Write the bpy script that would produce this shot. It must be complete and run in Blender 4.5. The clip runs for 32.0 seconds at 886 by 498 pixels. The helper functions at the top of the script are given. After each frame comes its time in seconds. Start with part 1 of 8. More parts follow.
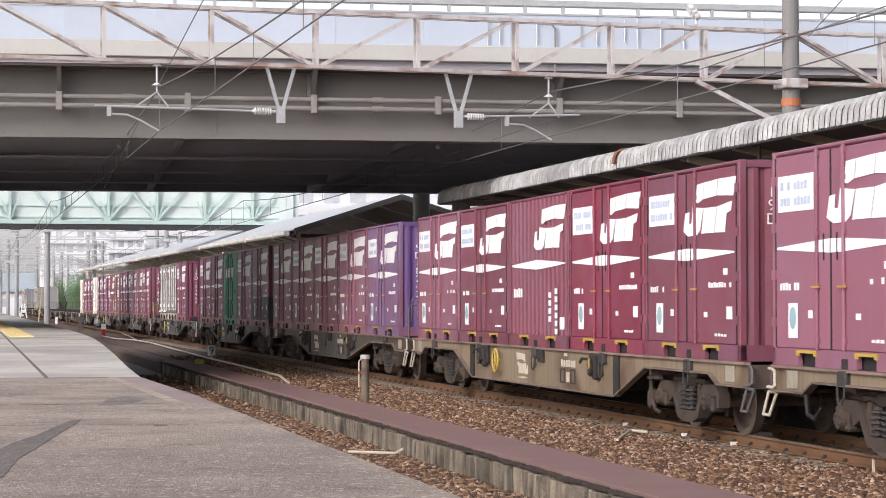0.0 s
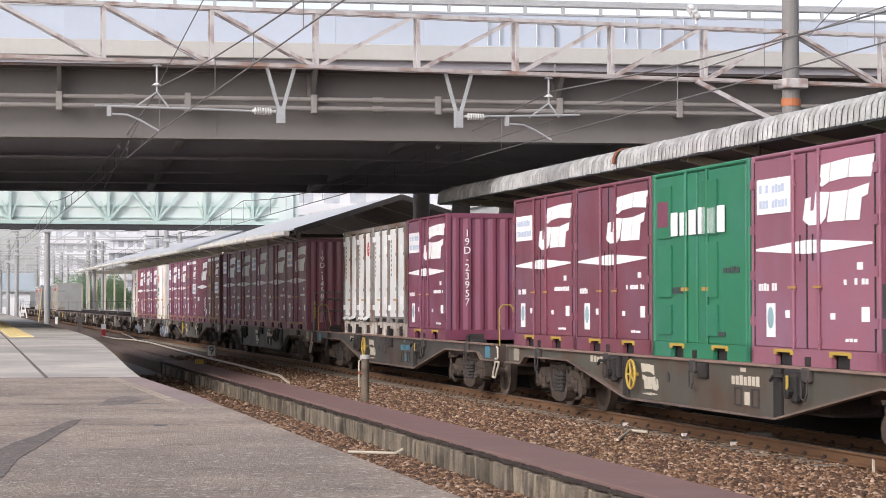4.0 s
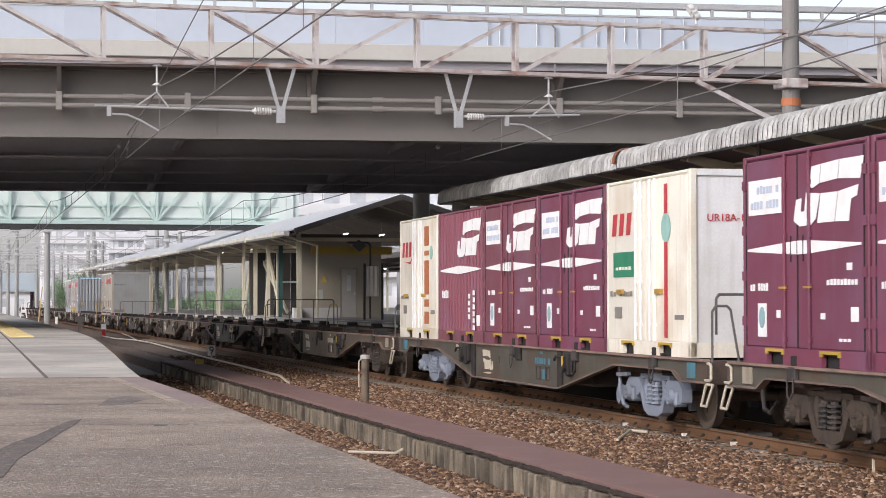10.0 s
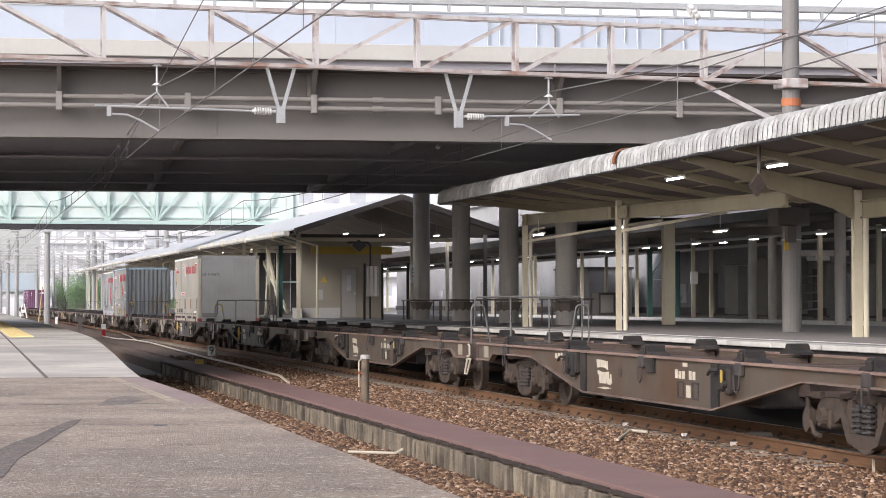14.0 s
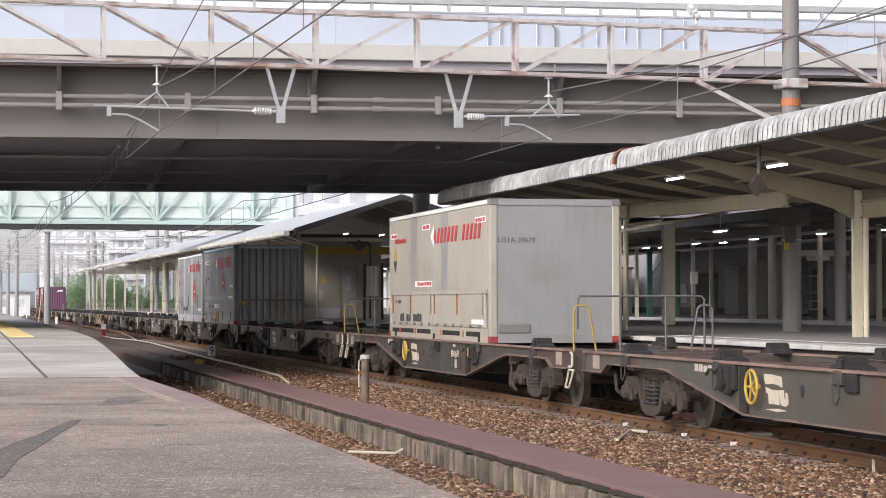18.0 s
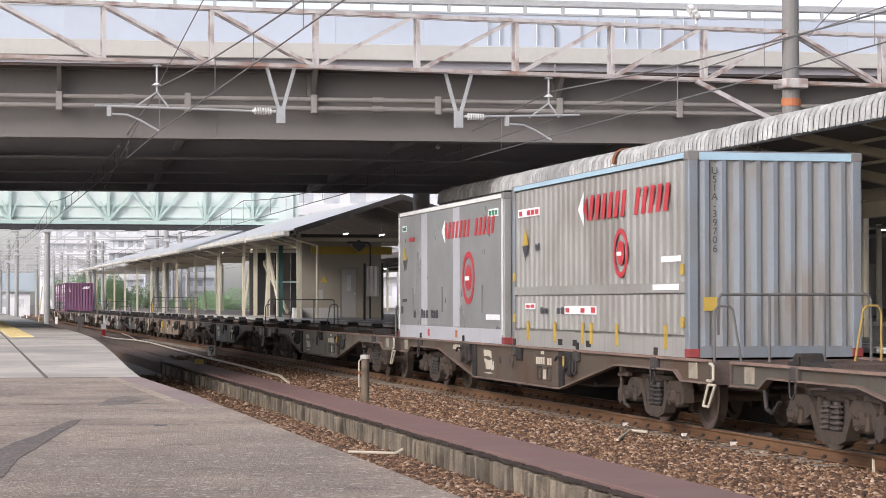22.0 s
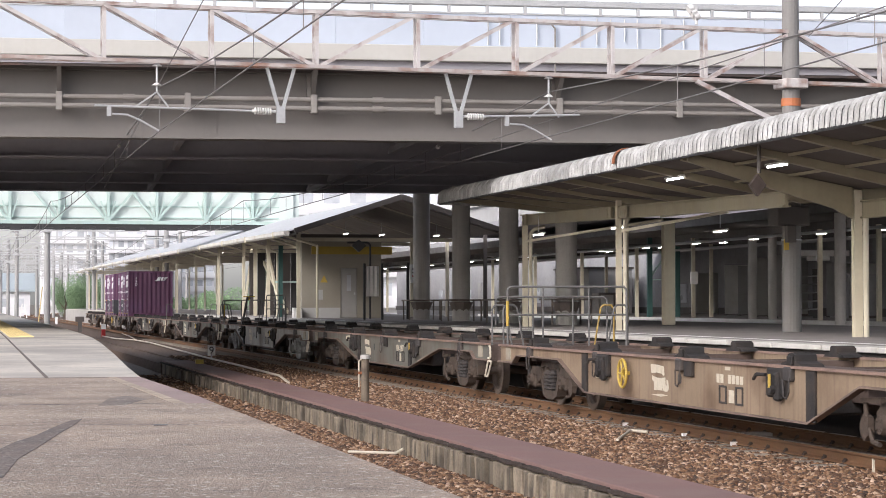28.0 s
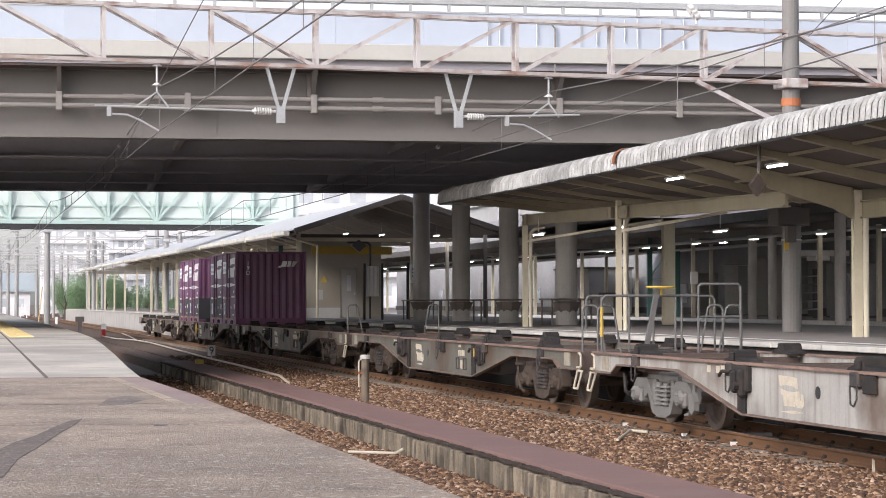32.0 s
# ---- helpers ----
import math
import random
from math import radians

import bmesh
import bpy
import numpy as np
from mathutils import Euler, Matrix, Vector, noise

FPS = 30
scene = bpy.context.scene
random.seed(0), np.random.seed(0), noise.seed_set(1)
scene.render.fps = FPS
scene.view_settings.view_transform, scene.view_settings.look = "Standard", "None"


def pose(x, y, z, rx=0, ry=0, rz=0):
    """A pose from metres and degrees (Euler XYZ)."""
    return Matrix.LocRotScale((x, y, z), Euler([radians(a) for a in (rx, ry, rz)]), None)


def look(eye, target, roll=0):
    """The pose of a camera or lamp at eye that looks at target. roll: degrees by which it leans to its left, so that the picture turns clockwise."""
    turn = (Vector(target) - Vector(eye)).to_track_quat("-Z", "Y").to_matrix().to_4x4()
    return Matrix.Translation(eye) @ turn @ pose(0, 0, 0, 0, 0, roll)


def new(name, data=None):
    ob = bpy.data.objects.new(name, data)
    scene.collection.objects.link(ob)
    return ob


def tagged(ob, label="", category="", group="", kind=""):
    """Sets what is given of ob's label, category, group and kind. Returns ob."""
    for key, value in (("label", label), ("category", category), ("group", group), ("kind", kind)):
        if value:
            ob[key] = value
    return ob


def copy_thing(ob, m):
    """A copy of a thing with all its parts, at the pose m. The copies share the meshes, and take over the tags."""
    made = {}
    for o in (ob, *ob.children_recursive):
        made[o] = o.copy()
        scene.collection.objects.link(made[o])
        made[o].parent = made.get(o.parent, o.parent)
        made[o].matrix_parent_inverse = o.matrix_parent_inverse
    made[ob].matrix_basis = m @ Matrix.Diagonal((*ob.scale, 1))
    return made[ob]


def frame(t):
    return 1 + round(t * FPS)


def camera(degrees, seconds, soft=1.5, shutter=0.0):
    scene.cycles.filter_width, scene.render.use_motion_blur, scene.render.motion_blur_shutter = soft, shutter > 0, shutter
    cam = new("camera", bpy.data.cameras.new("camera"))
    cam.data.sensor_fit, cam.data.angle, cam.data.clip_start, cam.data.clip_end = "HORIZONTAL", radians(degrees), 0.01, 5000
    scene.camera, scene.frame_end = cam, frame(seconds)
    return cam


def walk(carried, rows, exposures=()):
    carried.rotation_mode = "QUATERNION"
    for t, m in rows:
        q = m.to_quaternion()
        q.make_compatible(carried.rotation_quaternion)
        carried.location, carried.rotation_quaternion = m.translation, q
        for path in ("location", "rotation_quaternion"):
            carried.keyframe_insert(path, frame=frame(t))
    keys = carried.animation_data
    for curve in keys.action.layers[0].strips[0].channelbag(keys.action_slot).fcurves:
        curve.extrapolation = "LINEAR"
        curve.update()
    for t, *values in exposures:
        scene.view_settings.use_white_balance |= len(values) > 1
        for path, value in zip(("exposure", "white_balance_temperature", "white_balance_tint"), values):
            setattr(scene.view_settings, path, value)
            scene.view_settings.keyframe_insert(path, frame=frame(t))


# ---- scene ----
# The camera stands still on the platform; x is across the tracks, y along them, z above the rail heads.
EYE_Z = 1.718
EXPOSURES = ((0.0, 0.28), (3.0, 0.22), (6.0, 0.22), (9.0, 0.13), (10.0, 0.08), (11.0, 0.16), (12.0, 0.36), (13.0, 0.42), (17.0, 0.4), (19.0, 0.31), (21.0, 0.37), (22.0, 0.26), (23.0, 0.24), (24.5, 0.4), (28.0, 0.42), (32.0, 0.43))
cam = camera(22.72, 32.0, soft=0.4, shutter=0.07)
AHEAD = pose(0, 0, EYE_Z, 90 + 1.395, 0, -12.513) @ pose(0, 0, 0, 0, 0, -0.076)
walk(cam, [(0.0, AHEAD), (32.0, AHEAD)], exposures=[(t, ev, 6330, 15) for t, ev in EXPOSURES])

# Bright hazy sky with a soft high sun.
world = bpy.data.worlds.new("sky")
scene.world = world
world.use_nodes = True
wn, wl = world.node_tree.nodes, world.node_tree.links
sky = wn.new("ShaderNodeTexSky")
sky.sky_type, sky.sun_disc = "NISHITA", False
sky.sun_elevation, sky.sun_rotation = radians(28), radians(231)
sky.air_density, sky.dust_density, sky.ozone_density = 1.0, 2.0, 1.0
soft_sky = wn.new("ShaderNodeHueSaturation")
soft_sky.inputs["Saturation"].default_value = 0.35
wl.new(sky.outputs[0], soft_sky.inputs["Color"])
wl.new(soft_sky.outputs[0], wn["Background"].inputs[0])
wn["Background"].inputs[1].default_value = 0.18
sun_data = bpy.data.lights.new("sun", "SUN")
sun_data.energy, sun_data.angle, sun_data.color = 1.5, radians(18), (1.0, 0.96, 0.9)
sun = new("sun", sun_data)
sun.matrix_world = look((-100, -80, 68), (0, 0, 0))


# ---- kit ----
def mat(name, col, rough=0.7, metal=0.0, var=0.25, scale=3.0, fine=40.0, bump=0.15, dirt=None, dirt_amount=0.5, dirt_scale=1.2, rand=0.0, streak=0.0, speck=None, dirt2=None):
    """A surface with coarse and fine variation, optional stains of another colour and optional downward streaks."""
    m = bpy.data.materials.new(name)
    m.use_nodes = True
    nt = m.node_tree
    n, l = nt.nodes, nt.links
    bsdf = n["Principled BSDF"]
    geo = n.new("ShaderNodeTexCoord")
    info = n.new("ShaderNodeObjectInfo")
    shift = n.new("ShaderNodeVectorMath")
    shift.operation = "MULTIPLY_ADD"
    comb = n.new("ShaderNodeCombineXYZ")
    for k in range(3):
        l.new(info.outputs["Random"], comb.inputs[k])
    l.new(comb.outputs[0], shift.inputs[0])
    shift.inputs[1].default_value = (37.0, 61.0, 17.0)
    l.new(geo.outputs["Object"], shift.inputs[2])
    def noise_at(sc, detail, stretch=None):
        t = n.new("ShaderNodeTexNoise")
        t.inputs["Scale"].default_value, t.inputs["Detail"].default_value = sc, detail
        src = shift.outputs[0]
        if stretch:
            mp = n.new("ShaderNodeVectorMath")
            mp.operation = "MULTIPLY"
            mp.inputs[1].default_value = stretch
            l.new(src, mp.inputs[0])
            src = mp.outputs[0]
        l.new(src, t.inputs["Vector"])
        return t.outputs["Fac"]
    big, small = noise_at(scale, 4), noise_at(fine, 3)
    mixv = n.new("ShaderNodeMath")
    mixv.operation = "MULTIPLY_ADD"
    l.new(small, mixv.inputs[0])
    mixv.inputs[1].default_value = 0.6
    l.new(big, mixv.inputs[2])
    ramp = n.new("ShaderNodeMapRange")
    l.new(mixv.outputs[0], ramp.inputs[0])
    ramp.inputs[1].default_value, ramp.inputs[2].default_value = 0.5, 1.1
    ramp.inputs[3].default_value, ramp.inputs[4].default_value = 1.0 - var, 1.0 + var
    value = ramp.outputs[0]
    if rand:
        rr = n.new("ShaderNodeMapRange")
        l.new(info.outputs["Random"], rr.inputs[0])
        rr.inputs[3].default_value, rr.inputs[4].default_value = 1 - rand, 1 + rand
        mul = n.new("ShaderNodeMath")
        mul.operation = "MULTIPLY"
        l.new(value, mul.inputs[0])
        l.new(rr.outputs[0], mul.inputs[1])
        value = mul.outputs[0]
    tint = n.new("ShaderNodeVectorMath")
    tint.operation = "SCALE"
    tint.inputs[0].default_value = col
    l.new(value, tint.inputs["Scale"])
    colour = tint.outputs[0]
    def stain(colour, fac, other, lo, hi, amount):
        r = n.new("ShaderNodeMapRange")
        l.new(fac, r.inputs[0])
        r.inputs[1].default_value, r.inputs[2].default_value = lo, hi
        r.inputs[4].default_value = amount
        mx = n.new("ShaderNodeMix")
        mx.data_type = "RGBA"
        l.new(r.outputs[0], mx.inputs["Factor"])
        l.new(colour, mx.inputs["A"])
        mx.inputs["B"].default_value = (*other, 1)
        return mx.outputs["Result"]
    if dirt:
        colour = stain(colour, noise_at(dirt_scale, 7), dirt, 0.48, 0.68, dirt_amount)
    if dirt2:
        colour = stain(colour, noise_at(0.45, 8, (1.0, 0.6, 1.0)), dirt2, 0.5, 0.66, 0.6)
        colour = stain(colour, noise_at(5.0, 4), dirt2, 0.58, 0.72, 0.55)
    if streak:
        colour = stain(colour, noise_at(1.0, 5, (9, 9, 0.7)), dirt or tuple(c * 0.4 for c in col), 0.5, 0.75, streak)
    if speck:
        cells = n.new("ShaderNodeTexVoronoi")
        cells.inputs["Scale"].default_value = 62.0
        l.new(shift.outputs[0], cells.inputs["Vector"])
        pick = n.new("ShaderNodeSeparateColor")
        l.new(cells.outputs["Color"], pick.inputs[0])
        colour = stain(colour, pick.outputs[0], speck, 0.85, 1.0, 0.6)
        colour = stain(colour, pick.outputs[1], tuple(c * 0.18 for c in speck), 0.8, 1.0, 0.6)
    l.new(colour, bsdf.inputs["Base Color"])
    bsdf.inputs["Metallic"].default_value = metal
    rg = n.new("ShaderNodeMapRange")
    l.new(big, rg.inputs[0])
    rg.inputs[1].default_value, rg.inputs[2].default_value = 0.3, 0.7
    rg.inputs[3].default_value, rg.inputs[4].default_value = max(0.05, rough - 0.12), min(1, rough + 0.12)
    l.new(rg.outputs[0], bsdf.inputs["Roughness"])
    if bump:
        b = n.new("ShaderNodeBump")
        b.inputs["Strength"].default_value, b.inputs["Distance"].default_value = bump, 0.02
        l.new(small, b.inputs["Height"])
        l.new(b.outputs[0], bsdf.inputs["Normal"])
    return m


def glow(name, col, power):
    m = bpy.data.materials.new(name)
    m.use_nodes = True
    b = m.node_tree.nodes["Principled BSDF"]
    b.inputs["Base Color"].default_value = (*col, 1)
    b.inputs["Emission Color"].default_value, b.inputs["Emission Strength"].default_value = (*col, 1), power
    return m


def box(bm, x0, x1, y0, y1, z0, z1, bevel=0.0):
    """An axis-aligned block, with chamfered edges if asked."""
    got = bmesh.ops.create_cube(bm, size=1.0, matrix=Matrix.Translation(((x0 + x1) / 2, (y0 + y1) / 2, (z0 + z1) / 2)) @ Matrix.Diagonal((abs(x1 - x0), abs(y1 - y0), abs(z1 - z0), 1)))
    if bevel:
        bmesh.ops.bevel(bm, geom=list({e for v in got["verts"] for e in v.link_edges}), offset=bevel, segments=1, affect="EDGES")
    return bm


def beam(bm, p, q, w, h=None, up=(0, 0, 1)):
    """A square bar from p to q, w wide and h deep."""
    p, q = Vector(p), Vector(q)
    d = q - p
    x = d.cross(Vector(up))
    x = x.normalized() if x.length > 1e-6 else Vector((1, 0, 0))
    z = x.cross(d).normalized()
    m = Matrix((x, d.normalized(), z)).transposed().to_4x4()
    m.translation = (p + q) / 2
    bmesh.ops.create_cube(bm, size=1.0, matrix=m @ Matrix.Diagonal((w, d.length, h or w, 1)))
    return bm


def rod(bm, p, q, r, r2=None, seg=10):
    """A round bar from p to q."""
    p, q = Vector(p), Vector(q)
    d = q - p
    m = d.to_track_quat("Z", "Y").to_matrix().to_4x4()
    m.translation = (p + q) / 2
    bmesh.ops.create_cone(bm, cap_ends=True, segments=seg, radius1=r, radius2=r if r2 is None else r2, depth=d.length, matrix=m)
    return bm


def pipe(bm, points, r, seg=8):
    for a, b in zip(points, points[1:]):
        rod(bm, a, b, r, seg=seg)
    for p in points[1:-1]:
        bmesh.ops.create_icosphere(bm, subdivisions=1, radius=r * 1.02, matrix=Matrix.Translation(p))
    return bm


def slab(bm, profile, a, b, axis="y"):
    """A profile of 2D points carried from a to b along an axis; x: points are (y, z), y: (x, z), z: (x, y)."""
    def at(p, t):
        return {"x": (t, p[0], p[1]), "y": (p[0], t, p[1]), "z": (p[0], p[1], t)}[axis]
    lo = [bm.verts.new(at(p, a)) for p in profile]
    hi = [bm.verts.new(at(p, b)) for p in profile]
    n = len(profile)
    fs = [bm.faces.new(lo), bm.faces.new(hi)] + [bm.faces.new((lo[i], lo[(i + 1) % n], hi[(i + 1) % n], hi[i])) for i in range(n)]
    bmesh.ops.recalc_face_normals(bm, faces=fs)
    return bm


def mesh_of(name, bm, material, smooth=False):
    me = bpy.data.meshes.new(name)
    bm.to_mesh(me)
    bm.free()
    me.materials.append(material)
    if smooth:
        for f in me.polygons:
            f.use_smooth = True
    return me


def part(name, bm, material, parent=None, label="", at=None, smooth=False):
    """Links a bmesh (or a mesh that is there already) as one mesh object, under a thing or a part if one is given."""
    me = bm if isinstance(bm, bpy.types.Mesh) else mesh_of(name, bm, material, smooth)
    ob = new(name, me)
    if parent:
        ob.parent = parent
    if at is not None:
        ob.matrix_basis = at
    if label:
        ob["label"] = label
    return ob


def thing(name, label, category, group="", at=None, kind=""):
    ob = new(name)
    ob.empty_display_size = 0.3
    tagged(ob, label, category, group, kind)
    if at is not None:
        ob.matrix_basis = at
    return ob


def B():
    return bmesh.new()


# ---- materials ----
PATCH = mat("asphalt_patch", (0.22, 0.18, 0.155), 0.85, var=0.4, scale=3, fine=60, bump=0.8, dirt=(0.3, 0.245, 0.21), dirt_amount=0.8, dirt_scale=4, speck=(0.5, 0.46, 0.41))
MORTAR = mat("mortar", (0.42, 0.34, 0.26), 0.9, var=0.3, scale=6, fine=40, bump=0.3, dirt=(0.25, 0.2, 0.16), dirt_amount=0.6, dirt_scale=5)
ASPHALT = mat("asphalt", (0.385, 0.3, 0.235), 0.9, var=0.4, scale=1.6, fine=75, bump=1.0, dirt=(0.48, 0.39, 0.315), dirt_amount=0.7, dirt_scale=0.8, speck=(0.75, 0.7, 0.62), dirt2=(0.17, 0.135, 0.115))
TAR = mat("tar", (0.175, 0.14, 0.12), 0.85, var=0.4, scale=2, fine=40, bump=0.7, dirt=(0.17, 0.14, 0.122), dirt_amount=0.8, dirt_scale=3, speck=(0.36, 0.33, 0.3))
RED_SLAB = mat("red_slab", (0.33, 0.245, 0.225), 0.9, var=0.25, scale=1.1, fine=50, bump=0.5, dirt=(0.28, 0.23, 0.2), dirt_amount=0.5, dirt_scale=0.8)
CONCRETE = mat("concrete", (0.61, 0.555, 0.475), 0.62, var=0.3, scale=0.7, fine=40, bump=0.3, dirt=(0.31, 0.275, 0.24), dirt_amount=0.7, dirt_scale=0.5, dirt2=(0.25, 0.21, 0.18))
PLAT_FLOOR = mat("platform_floor", (0.29, 0.262, 0.245), 0.8, var=0.2, scale=0.7, fine=30, bump=0.25, dirt=(0.2, 0.18, 0.17), dirt_amount=0.4, dirt_scale=0.4)
SHADED_WALL = mat("shaded_concrete", (0.042, 0.037, 0.034), 0.9, var=0.3, scale=1, fine=20, bump=0.2)
EDGE_STONE = mat("edge_stone", (0.56, 0.535, 0.49), 0.85, var=0.15, scale=1.4, fine=30, bump=0.2, dirt=(0.3, 0.26, 0.22), dirt_amount=0.5, dirt_scale=1.0)
PILLAR = mat("pillar_concrete", (0.46, 0.44, 0.41), 0.8, var=0.1, scale=1.2, fine=20, bump=0.1, dirt=(0.22, 0.2, 0.18), dirt_amount=0.35, dirt_scale=0.9, streak=0.25)
OLD_CONCRETE = mat("old_concrete", (0.25, 0.205, 0.15), 0.9, var=0.4, scale=1.5, fine=25, bump=0.6, dirt=(0.06, 0.05, 0.04), dirt_amount=0.9, dirt_scale=2.2, streak=0.9, rand=0.35)
STRIP = mat("walkway_red", (0.235, 0.14, 0.124), 0.85, var=0.15, scale=0.7, fine=40, bump=0.2, dirt=(0.26, 0.18, 0.15), dirt_amount=0.5)
STRIP_EDGE = mat("walkway_edge", (0.05, 0.036, 0.03), 0.9, var=0.3, scale=2, fine=30, bump=0.4)
BALLAST = mat("ballast", (0.12, 0.078, 0.056), 0.95, var=0.6, scale=10, fine=30, bump=1.0, dirt=(0.24, 0.18, 0.135), dirt_amount=0.6, dirt_scale=9)
EARTH = mat("earth", (0.15, 0.125, 0.1), 0.95, var=0.35, scale=0.4, fine=8, bump=0.4, dirt=(0.12, 0.12, 0.07), dirt_amount=0.5, dirt_scale=0.2)
RAIL_RUST = mat("rail_rust", (0.19, 0.1, 0.05), 0.75, metal=0.1, var=0.2, scale=2, fine=30, bump=0.2)
RAIL_TOP = mat("rail_head", (0.5, 0.47, 0.45), 0.35, metal=0.9, var=0.1, scale=2, fine=30, bump=0.0)
CLIP = mat("rail_clip", (0.05, 0.035, 0.028), 0.8, var=0.3, bump=0.2)
SLEEPER = mat("sleeper_concrete", (0.25, 0.21, 0.17), 0.9, var=0.2, scale=4, fine=30, bump=0.3, rand=0.15)
GIRDER = mat("girder_paint", (0.175, 0.16, 0.148), 0.6, var=0.06, scale=0.3, fine=8, bump=0.04, dirt=(0.17, 0.15, 0.135), dirt_amount=0.4, dirt_scale=0.3, streak=0.25)
GIRDER_DARK = mat("underside_paint", (0.34, 0.325, 0.35), 0.7, var=0.1, scale=0.3, fine=8, bump=0.05, dirt=(0.26, 0.24, 0.25), dirt_amount=0.5, dirt_scale=0.3)
GIRDER_PALE = mat("girder_pale", (0.5, 0.485, 0.45), 0.6, var=0.06, scale=0.4, fine=8, bump=0.05, dirt=(0.45, 0.42, 0.38), dirt_amount=0.4, dirt_scale=0.5, streak=0.2)
PIPE = mat("grey_pipe", (0.25, 0.23, 0.212), 0.55, var=0.08, scale=1, fine=12, bump=0.05, dirt=(0.18, 0.15, 0.13), dirt_amount=0.4)
BARRIER = mat("barrier_sheet", (0.5, 0.55, 0.63), 0.4, var=0.04, scale=0.3, fine=5, bump=0.02, dirt=(0.4, 0.43, 0.49), dirt_amount=0.3, dirt_scale=0.4)
GALV = mat("galvanised", (0.5, 0.5, 0.5), 0.5, metal=0.4, var=0.12, scale=3, fine=25, bump=0.05)
TRUSS = mat("rusty_white_steel", (0.54, 0.505, 0.49), 0.65, var=0.1, scale=2, fine=20, bump=0.1, dirt=(0.2, 0.085, 0.05), dirt_amount=0.75, dirt_scale=2.6)
TRUSS_RUST = mat("rusty_chord", (0.45, 0.4, 0.38), 0.7, var=0.12, scale=2, fine=20, bump=0.1, dirt=(0.24, 0.1, 0.05), dirt_amount=0.95, dirt_scale=1.6)
FAR_POLE = mat("far_pole_concrete", (0.36, 0.355, 0.345), 0.8, var=0.15, scale=1, fine=20, bump=0.1, dirt=(0.24, 0.225, 0.21), dirt_amount=0.5, dirt_scale=1)
FAR_STEEL = mat("far_portal_steel", (0.5, 0.5, 0.5), 0.65, var=0.1, scale=2, fine=20, bump=0.05, dirt=(0.36, 0.34, 0.33), dirt_amount=0.5, dirt_scale=2)
PORCELAIN = mat("porcelain", (0.66, 0.65, 0.63), 0.3, var=0.05, bump=0.0, dirt=(0.5, 0.46, 0.4), dirt_amount=0.3)
WIRE = mat("wire", (0.2, 0.19, 0.185), 0.6, metal=0.3, var=0.05, bump=0.0)
POLE = mat("pole_concrete", (0.22, 0.21, 0.2), 0.8, var=0.1, scale=1.2, fine=20, bump=0.1, dirt=(0.2, 0.18, 0.16), dirt_amount=0.4, streak=0.4)
ORANGE = mat("orange_band", (0.45, 0.15, 0.06), 0.6, var=0.1, bump=0.05, dirt=(0.35, 0.12, 0.05), dirt_amount=0.4)
RUST = mat("rust_bracket", (0.3, 0.11, 0.05), 0.85, var=0.3, scale=6, fine=40, bump=0.4, dirt=(0.16, 0.06, 0.03), dirt_amount=0.7, dirt_scale=8)
CREAM = mat("cream_paint", (0.62, 0.57, 0.44), 0.55, var=0.06, scale=1.5, fine=12, bump=0.04, dirt=(0.46, 0.4, 0.3), dirt_amount=0.4, streak=0.3)
CREAM_WALL = mat("cream_wall", (0.3, 0.275, 0.225), 0.7, var=0.06, scale=0.8, fine=12, bump=0.05, dirt=(0.23, 0.2, 0.16), dirt_amount=0.4, dirt_scale=0.6)
DOOR_GREY = mat("door_grey", (0.36, 0.35, 0.33), 0.5, var=0.06, bump=0.02)
ROOF_SHEET = mat("roof_sheet", (0.46, 0.455, 0.44), 0.9, var=0.4, scale=2.5, fine=25, bump=0.3, dirt=(0.2, 0.19, 0.17), dirt_amount=0.5, dirt_scale=2, streak=0.75, rand=0.15)
ROOF_FAR = mat("roof_far", (0.55, 0.56, 0.57), 0.7, var=0.1, scale=1, fine=8, bump=0.1, dirt=(0.4, 0.4, 0.4), dirt_amount=0.4)
# Darker copy of the posts' cream; shade under the roof is in the colour.
CREAM_SHADED = mat("cream_paint_shaded", (0.3, 0.262, 0.18), 0.6, var=0.08, scale=1.5, fine=12, bump=0.05, dirt=(0.22, 0.185, 0.13), dirt_amount=0.45, streak=0.3)
GABLE_SOFFIT = mat("gable_soffit", (0.3, 0.265, 0.225), 0.8, var=0.15, scale=1, fine=12, bump=0.1, dirt=(0.2, 0.17, 0.14), dirt_amount=0.5)
# Boards cut darker than the gable's; the canopy's shade is in the colour.
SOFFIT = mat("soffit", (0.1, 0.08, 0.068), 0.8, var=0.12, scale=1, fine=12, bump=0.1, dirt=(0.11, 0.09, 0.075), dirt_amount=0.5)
BROWN = mat("brown_trim", (0.1, 0.088, 0.08), 0.6, var=0.1, bump=0.05)
BLACK = mat("black_paint", (0.038, 0.037, 0.038), 0.5, var=0.15, bump=0.05)
MINT = mat("mint_paint", (0.47, 0.6, 0.56), 0.6, var=0.06, scale=0.8, fine=10, bump=0.03, dirt=(0.4, 0.48, 0.42), dirt_amount=0.4)
MINT_PANEL = mat("mint_panel", (0.64, 0.71, 0.68), 0.6, var=0.04, scale=0.5, fine=6, bump=0.03, dirt=(0.6, 0.65, 0.62), dirt_amount=0.4)
GREEN_STEEL = mat("green_steel", (0.05, 0.12, 0.11), 0.55, var=0.1, bump=0.05)
BAND_YELLOW = mat("sign_band_yellow", (0.4, 0.28, 0.05), 0.7, var=0.1, scale=2, fine=20, bump=0.03)
